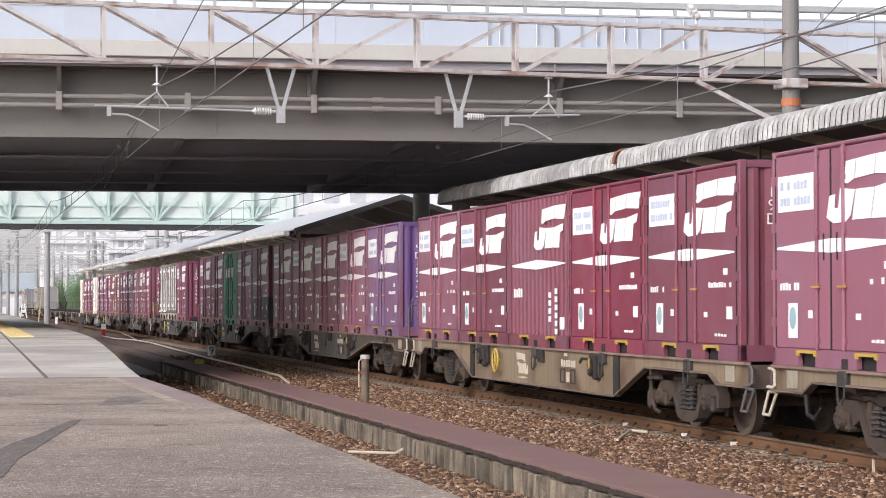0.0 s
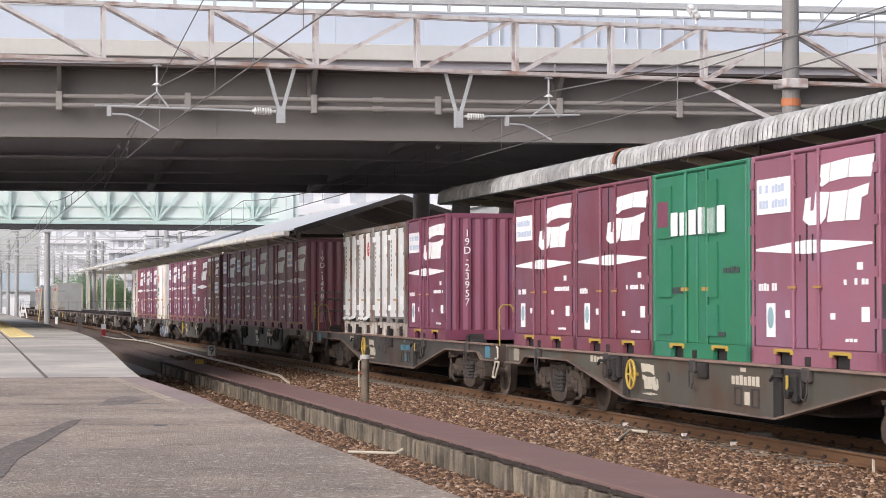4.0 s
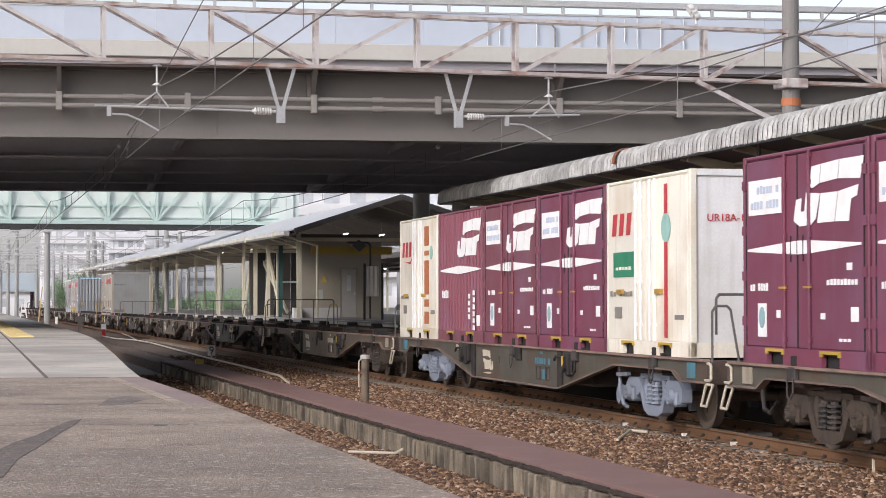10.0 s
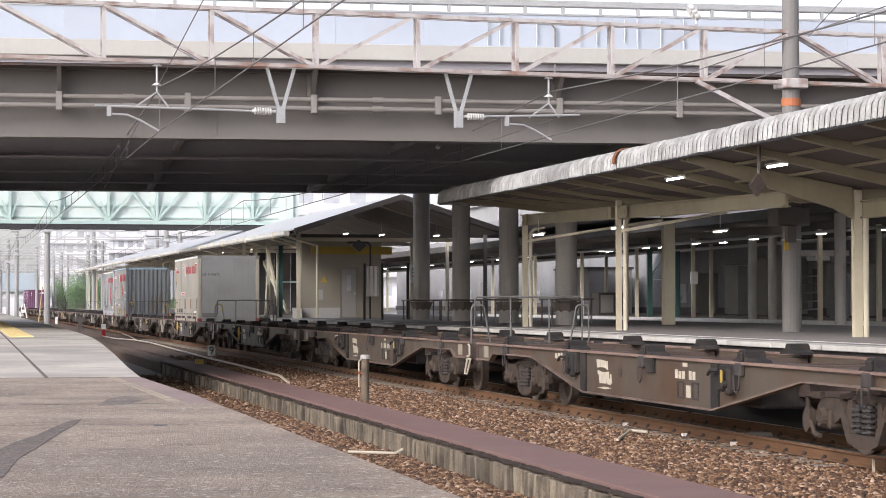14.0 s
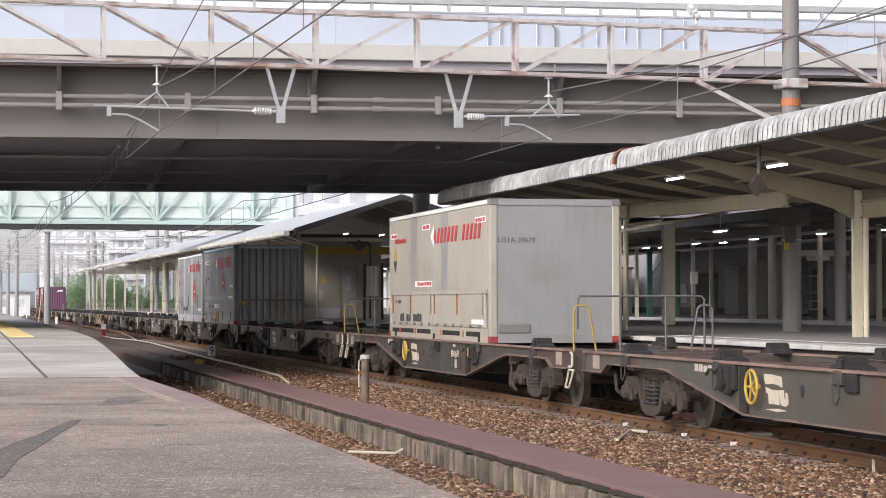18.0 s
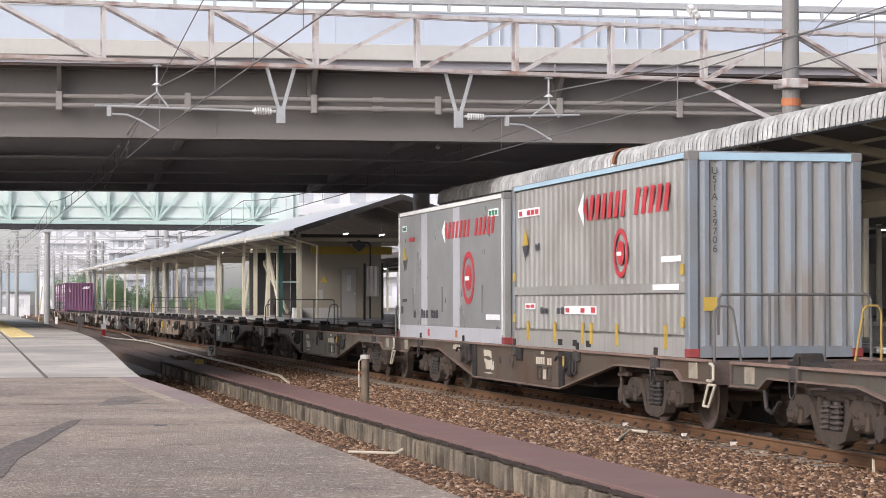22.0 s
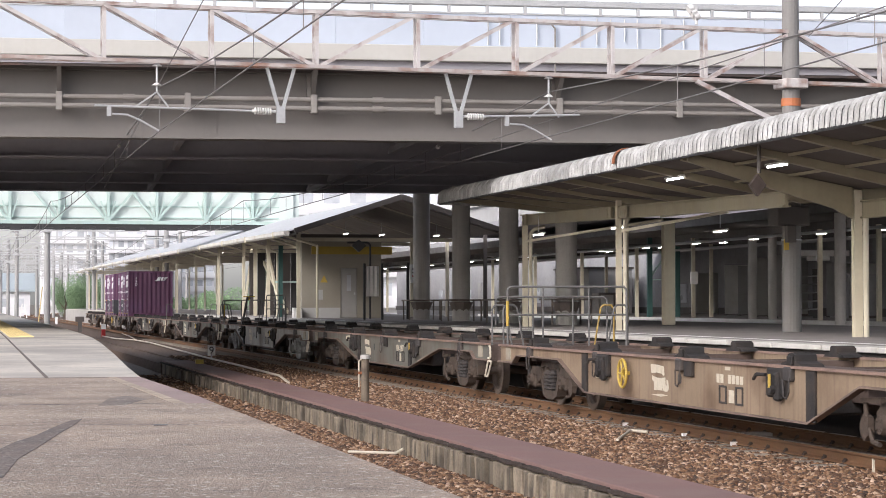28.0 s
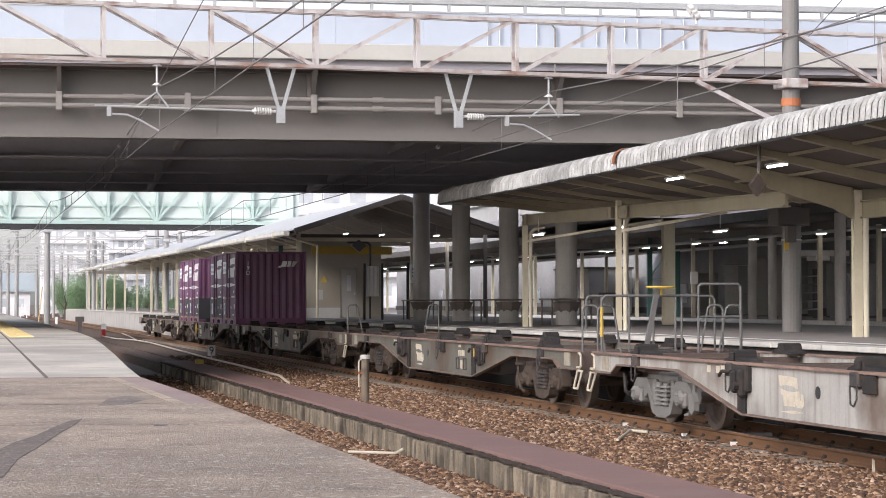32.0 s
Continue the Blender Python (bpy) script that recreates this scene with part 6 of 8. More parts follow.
    for spec, y in ((front, 0.42), (rear, LONG - 0.42)):
        if not spec:
            continue
        style, near, far = spec
        inward = 0.1 if y < 5 else -0.1
        if style != "none":
            part("end_railing", {"low": RAILING_MESH, "tall": TALL_MESH, "wheel": WHEEL_RAIL_MESH}[style], None, ob, "grey tubular end railing", at=pose(0, y + inward, 0))
        part("grab_hoop", HOOPS[near], None, ob, "%s tubular grab hoop" % near, at=pose(-0.98, y, 0))
        part("grab_hoop", HOOPS[far], None, ob, "%s tubular grab hoop" % far, at=pose(0.98, y, 0) @ Matrix.Diagonal((-1, 1, 1, 1)))
        if style == "tall":
            part("post_sleeve", POST_SLEEVE, None, ob, "yellow sleeve on the railing post", at=pose(-1.1, y + inward, 0.1))
        if style == "wheel":
            part("post_sleeve", POST_SLEEVE, None, ob, "yellow sleeve on the railing post", at=pose(-1.12, y + inward, 0))
            part("brake_wheel", HANDWHEEL_MESH, None, ob, "yellow brake wheel on its stand", at=pose(-0.25, y - 0.3, 1.95, 0, 90, 0))
            part("wheel_stand", beam(B(), (-0.5, y - 0.3, 0.93), (-0.3, y - 0.3, 1.93), 0.07), RAIL_GREY, ob, "slanting grey stand of the brake wheel")
    return ob


WAGON_PALE = mat("end_plate_paint", (0.36, 0.32, 0.25), 0.65, var=0.15, scale=4, fine=30, bump=0.05, dirt=(0.2, 0.16, 0.12), dirt_amount=0.6, dirt_scale=4)
TYPES = {
    "beige": wagon("beige", 4.53, wheel=2.45, rear_step="white", label="dusty beige flat container wagon with long fish-bellied sills"),
    "hoop": wagon("grey", steps="white", front=("low", "grey", "grey"), label="grey flat container wagon with a tubular end railing"),
    "wheel": wagon("grey", wheel=2.5, label="grey flat container wagon with a yellow brake handwheel"),
    "wheel_number": wagon("grey", wheel=2.5, steps="grey", rear_step="white", number="104-1240", label="grey flat container wagon with a yellow handwheel and white number"),
    "blue": wagon("dark", blue=True, wheel=2.5, front=("none", "yellow", "grey"), rear=("low", "yellow", "grey"), steps="white", label="dark grey flat container wagon with blue number patches"),
    "tall": wagon("grey", 4.53, steps="white", front=("tall", "grey", "grey"), label="grey flat container wagon with long sills and a tall end railing"),
    "new": wagon("grey", bogie="new", steps="white", blue=True, front=("low", "grey", "yellow"), label="grey flat container wagon with freshly painted blue-grey bogies"),
    "brown": wagon("brown", steps="white", front=("low", "grey", "grey"), label="brown dusty flat container wagon with rusty deck"),
    "brown_bare": wagon("brown", steps="white", front=("none", "grey", "grey"), label="brown dusty flat container wagon with two grab hoops"),
    "brown_yellow": wagon("brown", steps="white", front=("low", "grey", "yellow"), label="brown dusty flat container wagon with a yellow grab hoop"),
    "name": wagon("dark", steps="white", rear_step="white", wheel=2.5, blue=False, number="104-642", front=("low", "yellow", "grey"), label="dark grey flat container wagon with white number and yellow handwheel"),
    "yellow_hoops": wagon("grey", steps="white", front=("low", "yellow", "yellow"), label="grey flat container wagon with two yellow grab hoops"),
    "tan": wagon("brown", steps="white", front=("low", "grey", "yellow"), label="brown-grey flat container wagon under two long containers"),
    "green": wagon("green", steps="white", front=("none", "grey", "grey"), label="greenish grey flat container wagon with a rusty deck"),
    "green_rail": wagon("green", steps="white", front=("low", "grey", "grey"), label="greenish grey flat container wagon with an end railing"),
    "tawny": wagon("tawny", 4.53, wheel=2.35, steps="grey", rear=("tall", "grey", "grey"), label="tawny brown flat container wagon with long sills and tall railing"),
    "number": wagon("green", steps="white", number="104-1897", front=("low", "grey", "yellow"), label="greenish grey flat container wagon with white number and railing"),
    "light": wagon("light", 3.5, bogie="light", steps="white", rear_step="white", number="107-323", rear=("wheel", "grey", "grey"), label="clean light grey flat container wagon with a brake wheel stand"),
}
ORDER = {-2: "beige", -1: "beige", 0: "hoop", 1: "wheel", 2: "blue", 3: "tall", 4: "wheel_number", 5: "new", 6: "brown_bare", 7: "brown_yellow", 8: "brown", 9: "wheel", 10: "name", 11: "yellow_hoops", 12: "tan", 13: "green", 14: "green_rail", 15: "tawny", 16: "number", 17: "light", 18: "green_rail", 19: "green", 20: "wheel", 21: "hoop"}
used = set()
for k, kind in ORDER.items():
    w = TYPES[kind] if kind not in used else copy_thing(TYPES[kind], pose(0, 0, 0))
    used.add(kind)
    movers.append((w, FRONT + PITCH * k))
    rollers += [(c, FRONT + PITCH * k) for c in w.children if c.name.startswith("wheelset")]


# ---- train: containers ----
BED = 0.986
C_LEN, C_H, HALF = 3.81, 2.5, 1.225


def paint(name, col, fade=0.35, rough=0.5, dirt=None):
    return mat(name, col, rough, var=0.1, scale=1.1, fine=30, bump=0.05, dirt=dirt or (0.9 * col[0] + 0.03, 0.85 * col[1] + 0.05, 0.85 * col[2] + 0.085), dirt_amount=fade + 0.2, dirt_scale=0.75, streak=0.34, rand=0.12)


RED = paint("container_red", (0.2, 0.058, 0.08), rough=0.45)
RED_FADED = paint("container_faded", (0.285, 0.11, 0.15), 0.5, rough=0.45)
RED_BRIGHT = paint("container_bright", (0.235, 0.04, 0.066), 0.3, rough=0.45)
RED_DEEP = paint("container_deep", (0.185, 0.048, 0.082), rough=0.45)
PURPLE = paint("container_purple", (0.22, 0.13, 0.24), 0.7, dirt=(0.24, 0.085, 0.13))
PURPLE_END = paint("container_purple_end", (0.13, 0.06, 0.2), 0.3)
BROWN_C = paint("container_brown", (0.22, 0.1, 0.075), 0.4)
GREEN_C = paint("container_green", (0.025, 0.18, 0.09), 0.3)
CREAM_C = paint("container_cream", (0.8, 0.76, 0.66), 0.3, dirt=(0.5, 0.38, 0.24))
WHITE_C = paint("container_white", (0.82, 0.83, 0.83), 0.25, dirt=(0.5, 0.47, 0.42))
BLACK_BAND = mat("black_band", (0.045, 0.045, 0.05), 0.6, var=0.2, scale=2, fine=20, bump=0.05)
U_BEIGE = mat("wing_beige", (0.42, 0.385, 0.315), 0.45, var=0.05, scale=0.8, fine=15, bump=0.03, dirt=(0.3, 0.26, 0.2), dirt_amount=0.55, dirt_scale=0.7, streak=0.4)
U_GREY = mat("wing_grey", (0.265, 0.265, 0.262), 0.35, metal=0.1, var=0.05, scale=0.8, fine=15, bump=0.03, dirt=(0.26, 0.25, 0.24), dirt_amount=0.4, dirt_scale=1.5, streak=0.3)
U_PALE = mat("wing_pale", (0.47, 0.475, 0.5), 0.4, var=0.05, bump=0.03, dirt=(0.36, 0.36, 0.37), dirt_amount=0.3)
U_STEEL = mat("wing_corrugated", (0.34, 0.33, 0.31), 0.45, var=0.06, scale=0.7, fine=15, bump=0.03, dirt=(0.18, 0.16, 0.135), dirt_amount=0.55, dirt_scale=0.6, streak=0.45)
U_BLUE = mat("end_blue_grey", (0.21, 0.235, 0.265), 0.5, var=0.08, scale=0.7, fine=15, bump=0.03, dirt=(0.17, 0.13, 0.095), dirt_amount=0.75, dirt_scale=0.7, streak=0.35)
U_SILVER = mat("end_silver", (0.33, 0.33, 0.325), 0.45, metal=0.15, var=0.06, scale=0.6, fine=12, bump=0.02, dirt=(0.25, 0.235, 0.21), dirt_amount=0.5, dirt_scale=0.9, streak=0.35)
MARK_RED = mat("mark_red", (0.52, 0.05, 0.06), 0.5, var=0.05, bump=0.0)
MARK_BLUE = mat("mark_blue", (0.5, 0.56, 0.68), 0.5, var=0.1, bump=0.0)
MARK_GREEN = mat("mark_green", (0.03, 0.22, 0.12), 0.5, var=0.1, bump=0.0)
INK = mat("ink", (0.06, 0.06, 0.065), 0.6, var=0.1, bump=0.0)
SKY_RAIL = mat("pale_blue_rail", (0.4, 0.56, 0.66), 0.5, var=0.06, bump=0.02)
MARK_WHITE = mat("mark_white", (0.9, 0.9, 0.89), 0.5, var=0.04, scale=6, fine=40, bump=0.0, dirt=(0.72, 0.66, 0.64), dirt_amount=0.3, dirt_scale=5)
TEAL = mat("tag_teal", (0.3, 0.45, 0.48), 0.6, var=0.2, bump=0.0)
BRASS = mat("latch_brass", (0.55, 0.33, 0.08), 0.5, metal=0.3, var=0.15, bump=0.05)
SEAM_DARK = mat("dark_seam", (0.03, 0.02, 0.022), 0.8, var=0.2, bump=0.0)
POCKET = mat("pocket_dark", (0.02, 0.018, 0.018), 0.8, var=0.1, bump=0.0)


def sheet_waves(a, b, z0, z1, n, depth, flat_share=0.5):
    """A ribbed wall in the x plane from a to b along y, its ribs standing out towards -x."""
    pts = []
    w = (b - a) / n
    for i in range(n):
        y = a + w * i
        f = w * flat_share / 2
        g = w * (1 - flat_share) / 2
        pts += [(0.0, y), (0.0, y + f), (-depth, y + f + g * 0.5), (-depth, y + f + g * 0.5 + f)]
    pts.append((0.0, b))
    vs = [(x, y, z) for x, y in pts for z in (z0, z1)]
    me = bpy.data.meshes.new("ribbed_wall")
    me.from_pydata(vs, [], [(2 * i, 2 * i + 2, 2 * i + 3, 2 * i + 1) for i in range(len(pts) - 1)])
    return me


def ribbed(parent, name, material, a, b, z0, z1, n, depth, at, label=""):
    me = sheet_waves(a, b, z0, z1, n, depth)
    me.materials.append(material)
    return part(name, me, None, parent, label, at)


SIDES = (pose(0, 0, 0), pose(0, C_LEN, 0, 0, 0, 180))


def shell(label, body, end_paint=None, category="container", length=C_LEN, height=C_H, end_ribs=9):
    """Core, corner posts, rails, base with fork pockets and ribbed ends. The viewed side is at -x; y 0 is the front end."""
    ob = thing("freight_container", label, category, "freight containers")
    end_paint = end_paint or body
    part("core", box(B(), -HALF + 0.05, HALF - 0.05, 0.06, length - 0.06, 0.16, height - 0.03), body, ob)
    part("roof", box(B(), -HALF + 0.01, HALF - 0.01, 0.02, length - 0.02, height - 0.05, height, 0.015), body, ob)
    base = B()
    for s in (-1, 1):
        for y0, y1 in ((0.0, 0.8), (1.32, length - 1.32), (length - 0.8, length)) if length < 5 else ((0, length),):
            box(base, s * HALF - s * 0.06, s * HALF, y0, y1, 0.0, 0.2)
        for y in ((1.06, length - 1.06) if length < 5 else ()):
            box(base, s * HALF - s * 0.06, s * HALF, y - 0.27, y + 0.27, 0.155, 0.2)
    for y0, y1 in ((0, 0.08), (length - 0.08, length)):
        box(base, -HALF + 0.06, HALF - 0.06, y0, y1, 0.0, 0.2)
    part("base_frame", base, body, ob)
    if length < 5:
        for s in (-1, 1):
            for y in (1.06, length - 1.06):
                part("fork_pocket", box(B(), s * (HALF - 0.08), s * (HALF - 0.14), y - 0.27, y + 0.27, 0.0, 0.155), POCKET, ob)
                cap = B()
                for e in (-0.26, 0.26):
                    box(cap, s * HALF - 0.008, s * HALF + 0.008, y + e - 0.045, y + e + 0.045, 0.0 if False else 0.12, 0.17)
                box(cap, s * HALF - 0.01, s * HALF + 0.01, y - 0.3, y + 0.3, 0.15, 0.185)
                part("pocket_edge", cap, YELLOW, ob, "yellow painted fork pocket edge")
    for sx in (-1, 1):
        for y in (0.0, length):
            b = B()
            sy = 1 if y == 0 else -1
            box(b, sx * HALF - sx * 0.1, sx * HALF, y, y + sy * 0.1, 0.0, height, 0.012)
            part("corner_post", b, body, ob)
    ends = ((0.0, pose(0, 0.05, 0, 0, 0, 90)), (length, pose(0, length - 0.05, 0, 0, 0, -90)))
    for y, m in ends:
        if end_ribs:
            ribbed(ob, "end_wall", end_paint, -HALF + 0.1, HALF - 0.1, 0.2, height - 0.08, end_ribs, 0.035, m)
        else:
            part("end_wall", box(B(), -HALF + 0.1, HALF - 0.1, y + (0.03 if y == 0 else -0.05), y + (0.05 if y == 0 else -0.03), 0.2, height - 0.08), end_paint, ob)
        part("end_header", box(B(), -HALF + 0.1, HALF - 0.1, min(y, y + (0.06 if y == 0 else -0.06)), max(y, y + (0.06 if y == 0 else -0.06)), height - 0.09, height - 0.005), end_paint, ob)
    return ob


def fy(f):
    """Place along the viewed side: 0 at the far end, 1 at the near end."""
    return C_LEN * (1 - f)


def rect(bm, f0, f1, z0, z1, x=-HALF - 0.006, t=0.005):
    return box(bm, x - t, x, fy(f1), fy(f0), z0, z1)


def plain_bars(bm, f0, f1, z0, z1, n, rng, x=-HALF - 0.006):
    return bars(bm, x, fy(f1), fy(f0), z0, z1, n, rng)


HINGES = {}


def hinge_mesh(body):
    if body.name not in HINGES:
        HINGES[body.name] = mesh_of("hinge", box(B(), -0.014, 0.014, -0.06, 0.06, -0.055, 0.055), body)
    return HINGES[body.name]


def doors(ob, body, seed, square=True, rods=True, white_top=False, hazard=False, small_logo=False, band=False, number=""):
    """The two-leaf side door on both long sides, with its lock rods, marks and stripe."""
    rng = random.Random(seed)
    for turn in SIDES:
        b = B()
        box(b, -HALF + 0.0, -HALF + 0.05, fy(0.465), fy(0.035), 0.205, C_H - 0.07, 0.008)
        far = part("door", b, body, ob, at=turn)
        b = B()
        box(b, -HALF + 0.0, -HALF + 0.05, fy(0.965), fy(0.475), 0.205, C_H - 0.07, 0.008)
        near = part("door", b, body, ob, at=turn)
        # Dark strips paint the shade in the recessed seams round the doors.
        part("door_seal", box(B(), -HALF - 0.004, -HALF + 0.04, fy(0.4745), fy(0.4655), 0.205, C_H - 0.075), SEAM_DARK, near)
        for f in (0.031, 0.969):
            part("door_seal", box(B(), -HALF - 0.003, -HALF + 0.04, fy(f) - 0.012, fy(f) + 0.012, 0.205, C_H - 0.075), SEAM_DARK, ob, at=turn)
        for d, f, g in ((far, 0.375, 0.42), (near, 0.575, 0.52)):
            r = B()
            rod(r, (-HALF - 0.02, fy(f), 0.2), (-HALF - 0.02, fy(f), C_H - 0.04), 0.024, seg=8)
            for z in (0.3, 0.9, 1.5, 2.1, 2.4):
                box(r, -HALF - 0.035, -HALF, fy(f) - 0.045, fy(f) + 0.045, z - 0.03, z + 0.03)
            part("lock_rod", r, body, d)
            h = B()
            box(h, -HALF - 0.05, -HALF - 0.025, fy(f) - 0.09, fy(f) + 0.12, 0.89, 0.915)
            box(h, -HALF - 0.03, -HALF, fy(f) - 0.02, fy(f) + 0.02, 0.86, 0.94)
            part("latch", h, BRASS, d, "brass-yellow door latch")
            s = B()
            rect(s, g - 0.004, g + 0.004, 1.2, 1.5)
            part("grip_slot", s, SEAM_DARK, d)
        if turn is not SIDES[0]:
            continue
        for z in (0.45, 1.0, 1.55, 2.1):
            for door_leaf, y in ((far, fy(0.03) + 0.04), (near, fy(0.97) - 0.04)):
                part("hinge", hinge_mesh(body), None, door_leaf, at=pose(-HALF - 0.004, y, z + 0.055))
        s = B()
        for f0, f1 in ((0.05, 0.367), (0.383, 0.4655), (0.4745, 0.567), (0.583, 0.955)):
            def half(f):
                return 0.075 * max(0.0, 1 - abs(f - 0.5) / 0.47) ** 0.8 + 0.008
            slab(s, [(fy(f0), 1.36 - half(f0)), (fy(f1), 1.36 - half(f1)), (fy(f1), 1.36 + half(f1)), (fy(f0), 1.36 + half(f0))], -HALF - 0.01, -HALF - 0.005, "x")
        if not hazard:
            part("stripe", s, MARK_WHITE, ob, "white tapered stripe across the doors", at=turn)
        else:
            s.free()
        lg = B()
        if small_logo:
            logo(lg, -HALF - 0.006, fy(0.94), fy(0.66), 1.78, 2.18)
            slab(lg, [(fy(0.68), 1.72), (fy(0.82), 1.74), (fy(0.95), 1.71), (fy(0.8), 1.69)], -HALF - 0.01, -HALF - 0.006, "x")
        else:
            logo(lg, -HALF - 0.006, fy(0.975), fy(0.44), 1.6, 2.3)
        part("mark", lg, MARK_WHITE, near, "white slanted operator mark")
        if square:
            sq = B()
            f0, f1, z0, z1 = (0.61, 0.92, 1.1, 1.5) if hazard else (0.06, 0.345, 1.78, 2.2)
            rect(sq, f0, f1, z0, z1)
            p = part("poster", sq, MARK_WHITE, far if not hazard else near, "white poster with faint blue characters")
            ch = B()
            for j in range(2):
                plain_bars(ch, f0 + 0.02, f1 - 0.02, z0 + 0.07 + 0.18 * j, z0 + 0.17 + 0.18 * j, 9, rng, -HALF - 0.0115)
            tagged(part("lettering", ch, MARK_BLUE, p), kind="stuff")
        if white_top:
            wt = B()
            for f0, f1 in ((0.05, 0.36), (0.4, 0.555), (0.6, 0.95)):
                rect(wt, f0, f1, C_H - 0.2, C_H - 0.09)
            part("top_band", wt, MARK_WHITE, ob, "white band along the top", at=turn)
        if hazard:
            hz = B()
            slab(hz, [(fy(0.09), 1.75), (fy(0.2), 1.75), (fy(0.145), 2.05)], -HALF - 0.011, -HALF - 0.006, "x")
            part("hazard_plate", hz, YELLOW, far, "yellow and black diamond")
            hz = B()
            slab(hz, [(fy(0.09), 1.745), (fy(0.2), 1.745), (fy(0.145), 1.45)], -HALF - 0.011, -HALF - 0.006, "x")
            part("hazard_plate", hz, INK, far)
            hz = B()
            plain_bars(hz, 0.06, 0.33, 1.36, 1.43, 9, rng)
            tagged(part("lettering", hz, BRASS, far), kind="stuff")
        sm = B()
        plain_bars(sm, 0.07, 0.23, 0.87, 0.96, 7, rng)
        rect(sm, 0.14, 0.215, 0.32, 0.72)
        rect(sm, 0.3, 0.335, 0.55, 0.64)
        tagged(part("lettering", sm, MARK_WHITE, far, "small white tags and characters"), kind="stuff")
        sm = B()
        plain_bars(sm, 0.7, 0.93, 0.92, 0.99, 9, rng)
        rect(sm, 0.85, 0.89, 1.08, 1.16)
        rect(sm, 0.655, 0.69, 0.54, 0.61)
        rect(sm, 0.88, 0.935, 0.52, 0.68)
        plain_bars(sm, 0.76, 0.88, 0.3, 0.34, 4, rng)
        tagged(part("lettering", sm, MARK_WHITE, near, "small white tags and characters"), kind="stuff")
        pic = B()
        slab(pic, [(fy(0.1775) + 0.1 * math.cos(math.pi * q / 6), 0.55 + 0.13 * math.sin(math.pi * q / 6)) for q in range(12)], -HALF - 0.0155, -HALF - 0.0115, "x")
        part("tag_picture", pic, TEAL, far)
        if band:
            bb = B()
            rect(bb, 0.0, 1.0, 0.2, 0.92, -HALF - 0.002, 0.003)
            part("dark_band", bb, BLACK_BAND, ob, "black repainted lower band", at=turn)
    if band:
        part("dark_band", box(B(), -HALF, HALF, -0.003, 0.0, 0.1, 0.92), BLACK_BAND, ob)
    return ob


def ribbed_sides(ob, body, seed):
    """Corrugated long sides with the mark, stripe and upright characters on the ribs."""
    rng = random.Random(seed)
    for turn in SIDES:
        ribbed(ob, "side_wall", body, 0.1, C_LEN - 0.1, 0.2, C_H - 0.05, 14, 0.028, turn @ pose(-HALF + 0.028, 0, 0))
        x = -HALF - 0.001
        s = B()
        for i in range(24):
            f0, f1 = 0.06 + 0.0375 * i, 0.06 + 0.0375 * (i + 1)
            h0, h1 = (0.075 * max(0.0, 1 - abs(f - 0.5) / 0.46) ** 0.8 + 0.006 for f in (f0, f1))
            slab(s, [(fy(f0), 1.36 - h0), (fy(f1), 1.36 - h1), (fy(f1), 1.36 + h1), (fy(f0), 1.36 + h0)], x - 0.005, x, "x")
        part("stripe", s, MARK_WHITE, ob, "white tapered stripe on the ribs", at=turn)
        lg = B()
        logo(lg, x, fy(0.965), fy(0.44), 1.6, 2.3)
        part("mark", lg, MARK_WHITE, ob, "white slanted operator mark", at=turn)
        sm = B()
        bars(sm, x, fy(0.25), fy(0.09), 0.82, 0.98, 4, rng)
        for i in range(6):
            box(sm, x - 0.005, x, fy(0.83), fy(0.79), 0.22 + 0.13 * i, 0.31 + 0.13 * i)
        for i in range(4):
            box(sm, x - 0.005, x, fy(0.73), fy(0.69), 0.42 + 0.13 * i, 0.51 + 0.13 * i)
        box(sm, x - 0.005, x, fy(0.94), fy(0.87), 0.3, 0.5)
        tagged(part("lettering", sm, MARK_WHITE, ob, "small white tags and characters", at=turn), kind="stuff")
    return ob


def end_marks(ob, number, logo_too=False, ink=MARK_WHITE, tall=True):
    """Characters on the front end wall, one above another or in a row."""
    if tall:
        letters("\n".join(number), 0.2, ink, ob, pose(-0.8, -0.001, 2.2, 90, 0, 0), "stacked white number")
    else:
        letters(number, 0.14, ink, ob, pose(-0.72, 0.018, 1.92, 90, 0, 0), "number on the end wall")
    if logo_too:
        b = B()
        for poly in ([(0.3, 1.98), (0.52, 1.98), (0.56, 2.18), (0.4, 2.18), (0.36, 2.06)], [(0.55, 1.98), (0.66, 1.98), (0.72, 2.18), (0.6, 2.18)], [(0.7, 1.98), (0.78, 1.98), (0.95, 2.18), (0.76, 2.18)], [(0.22, 1.95), (0.36, 1.95), (0.34, 2.0), (0.26, 2.02)]):
            slab(b, poly, -0.004, 0.0)
        part("mark", b, ink, ob, "white slanted operator mark")
    return ob


def red_box(seed, body=RED, label="dark red freight container with white stripe and marks", **kw):
    return doors(shell(label, body, kw.pop("end_paint", None)), body, seed, **kw)


R = red_box(1)
R_PLAIN = red_box(2, square=False, label="dark red freight container with worn lettering and no poster")
R_FADED = red_box(3, RED_FADED, "faded pinkish red freight container with white marks")
R_BRIGHT = red_box(4, RED_BRIGHT, "bright crimson freight container with white marks")
R_DEEP = red_box(5, RED_DEEP, "deep wine red freight container with white marks")
R_BAND = red_box(6, RED_DEEP, "wine red freight container with a black lower band", square=False, band=True)
PLUM = paint("container_plum", (0.16, 0.055, 0.12))
R_BAND2 = red_box(7, PLUM, "dark plum freight container with a black lower band", band=True)
P = end_marks(red_box(8, PURPLE, "violet freight container with a maroon corner post", end_paint=PURPLE_END), "19D-8243")
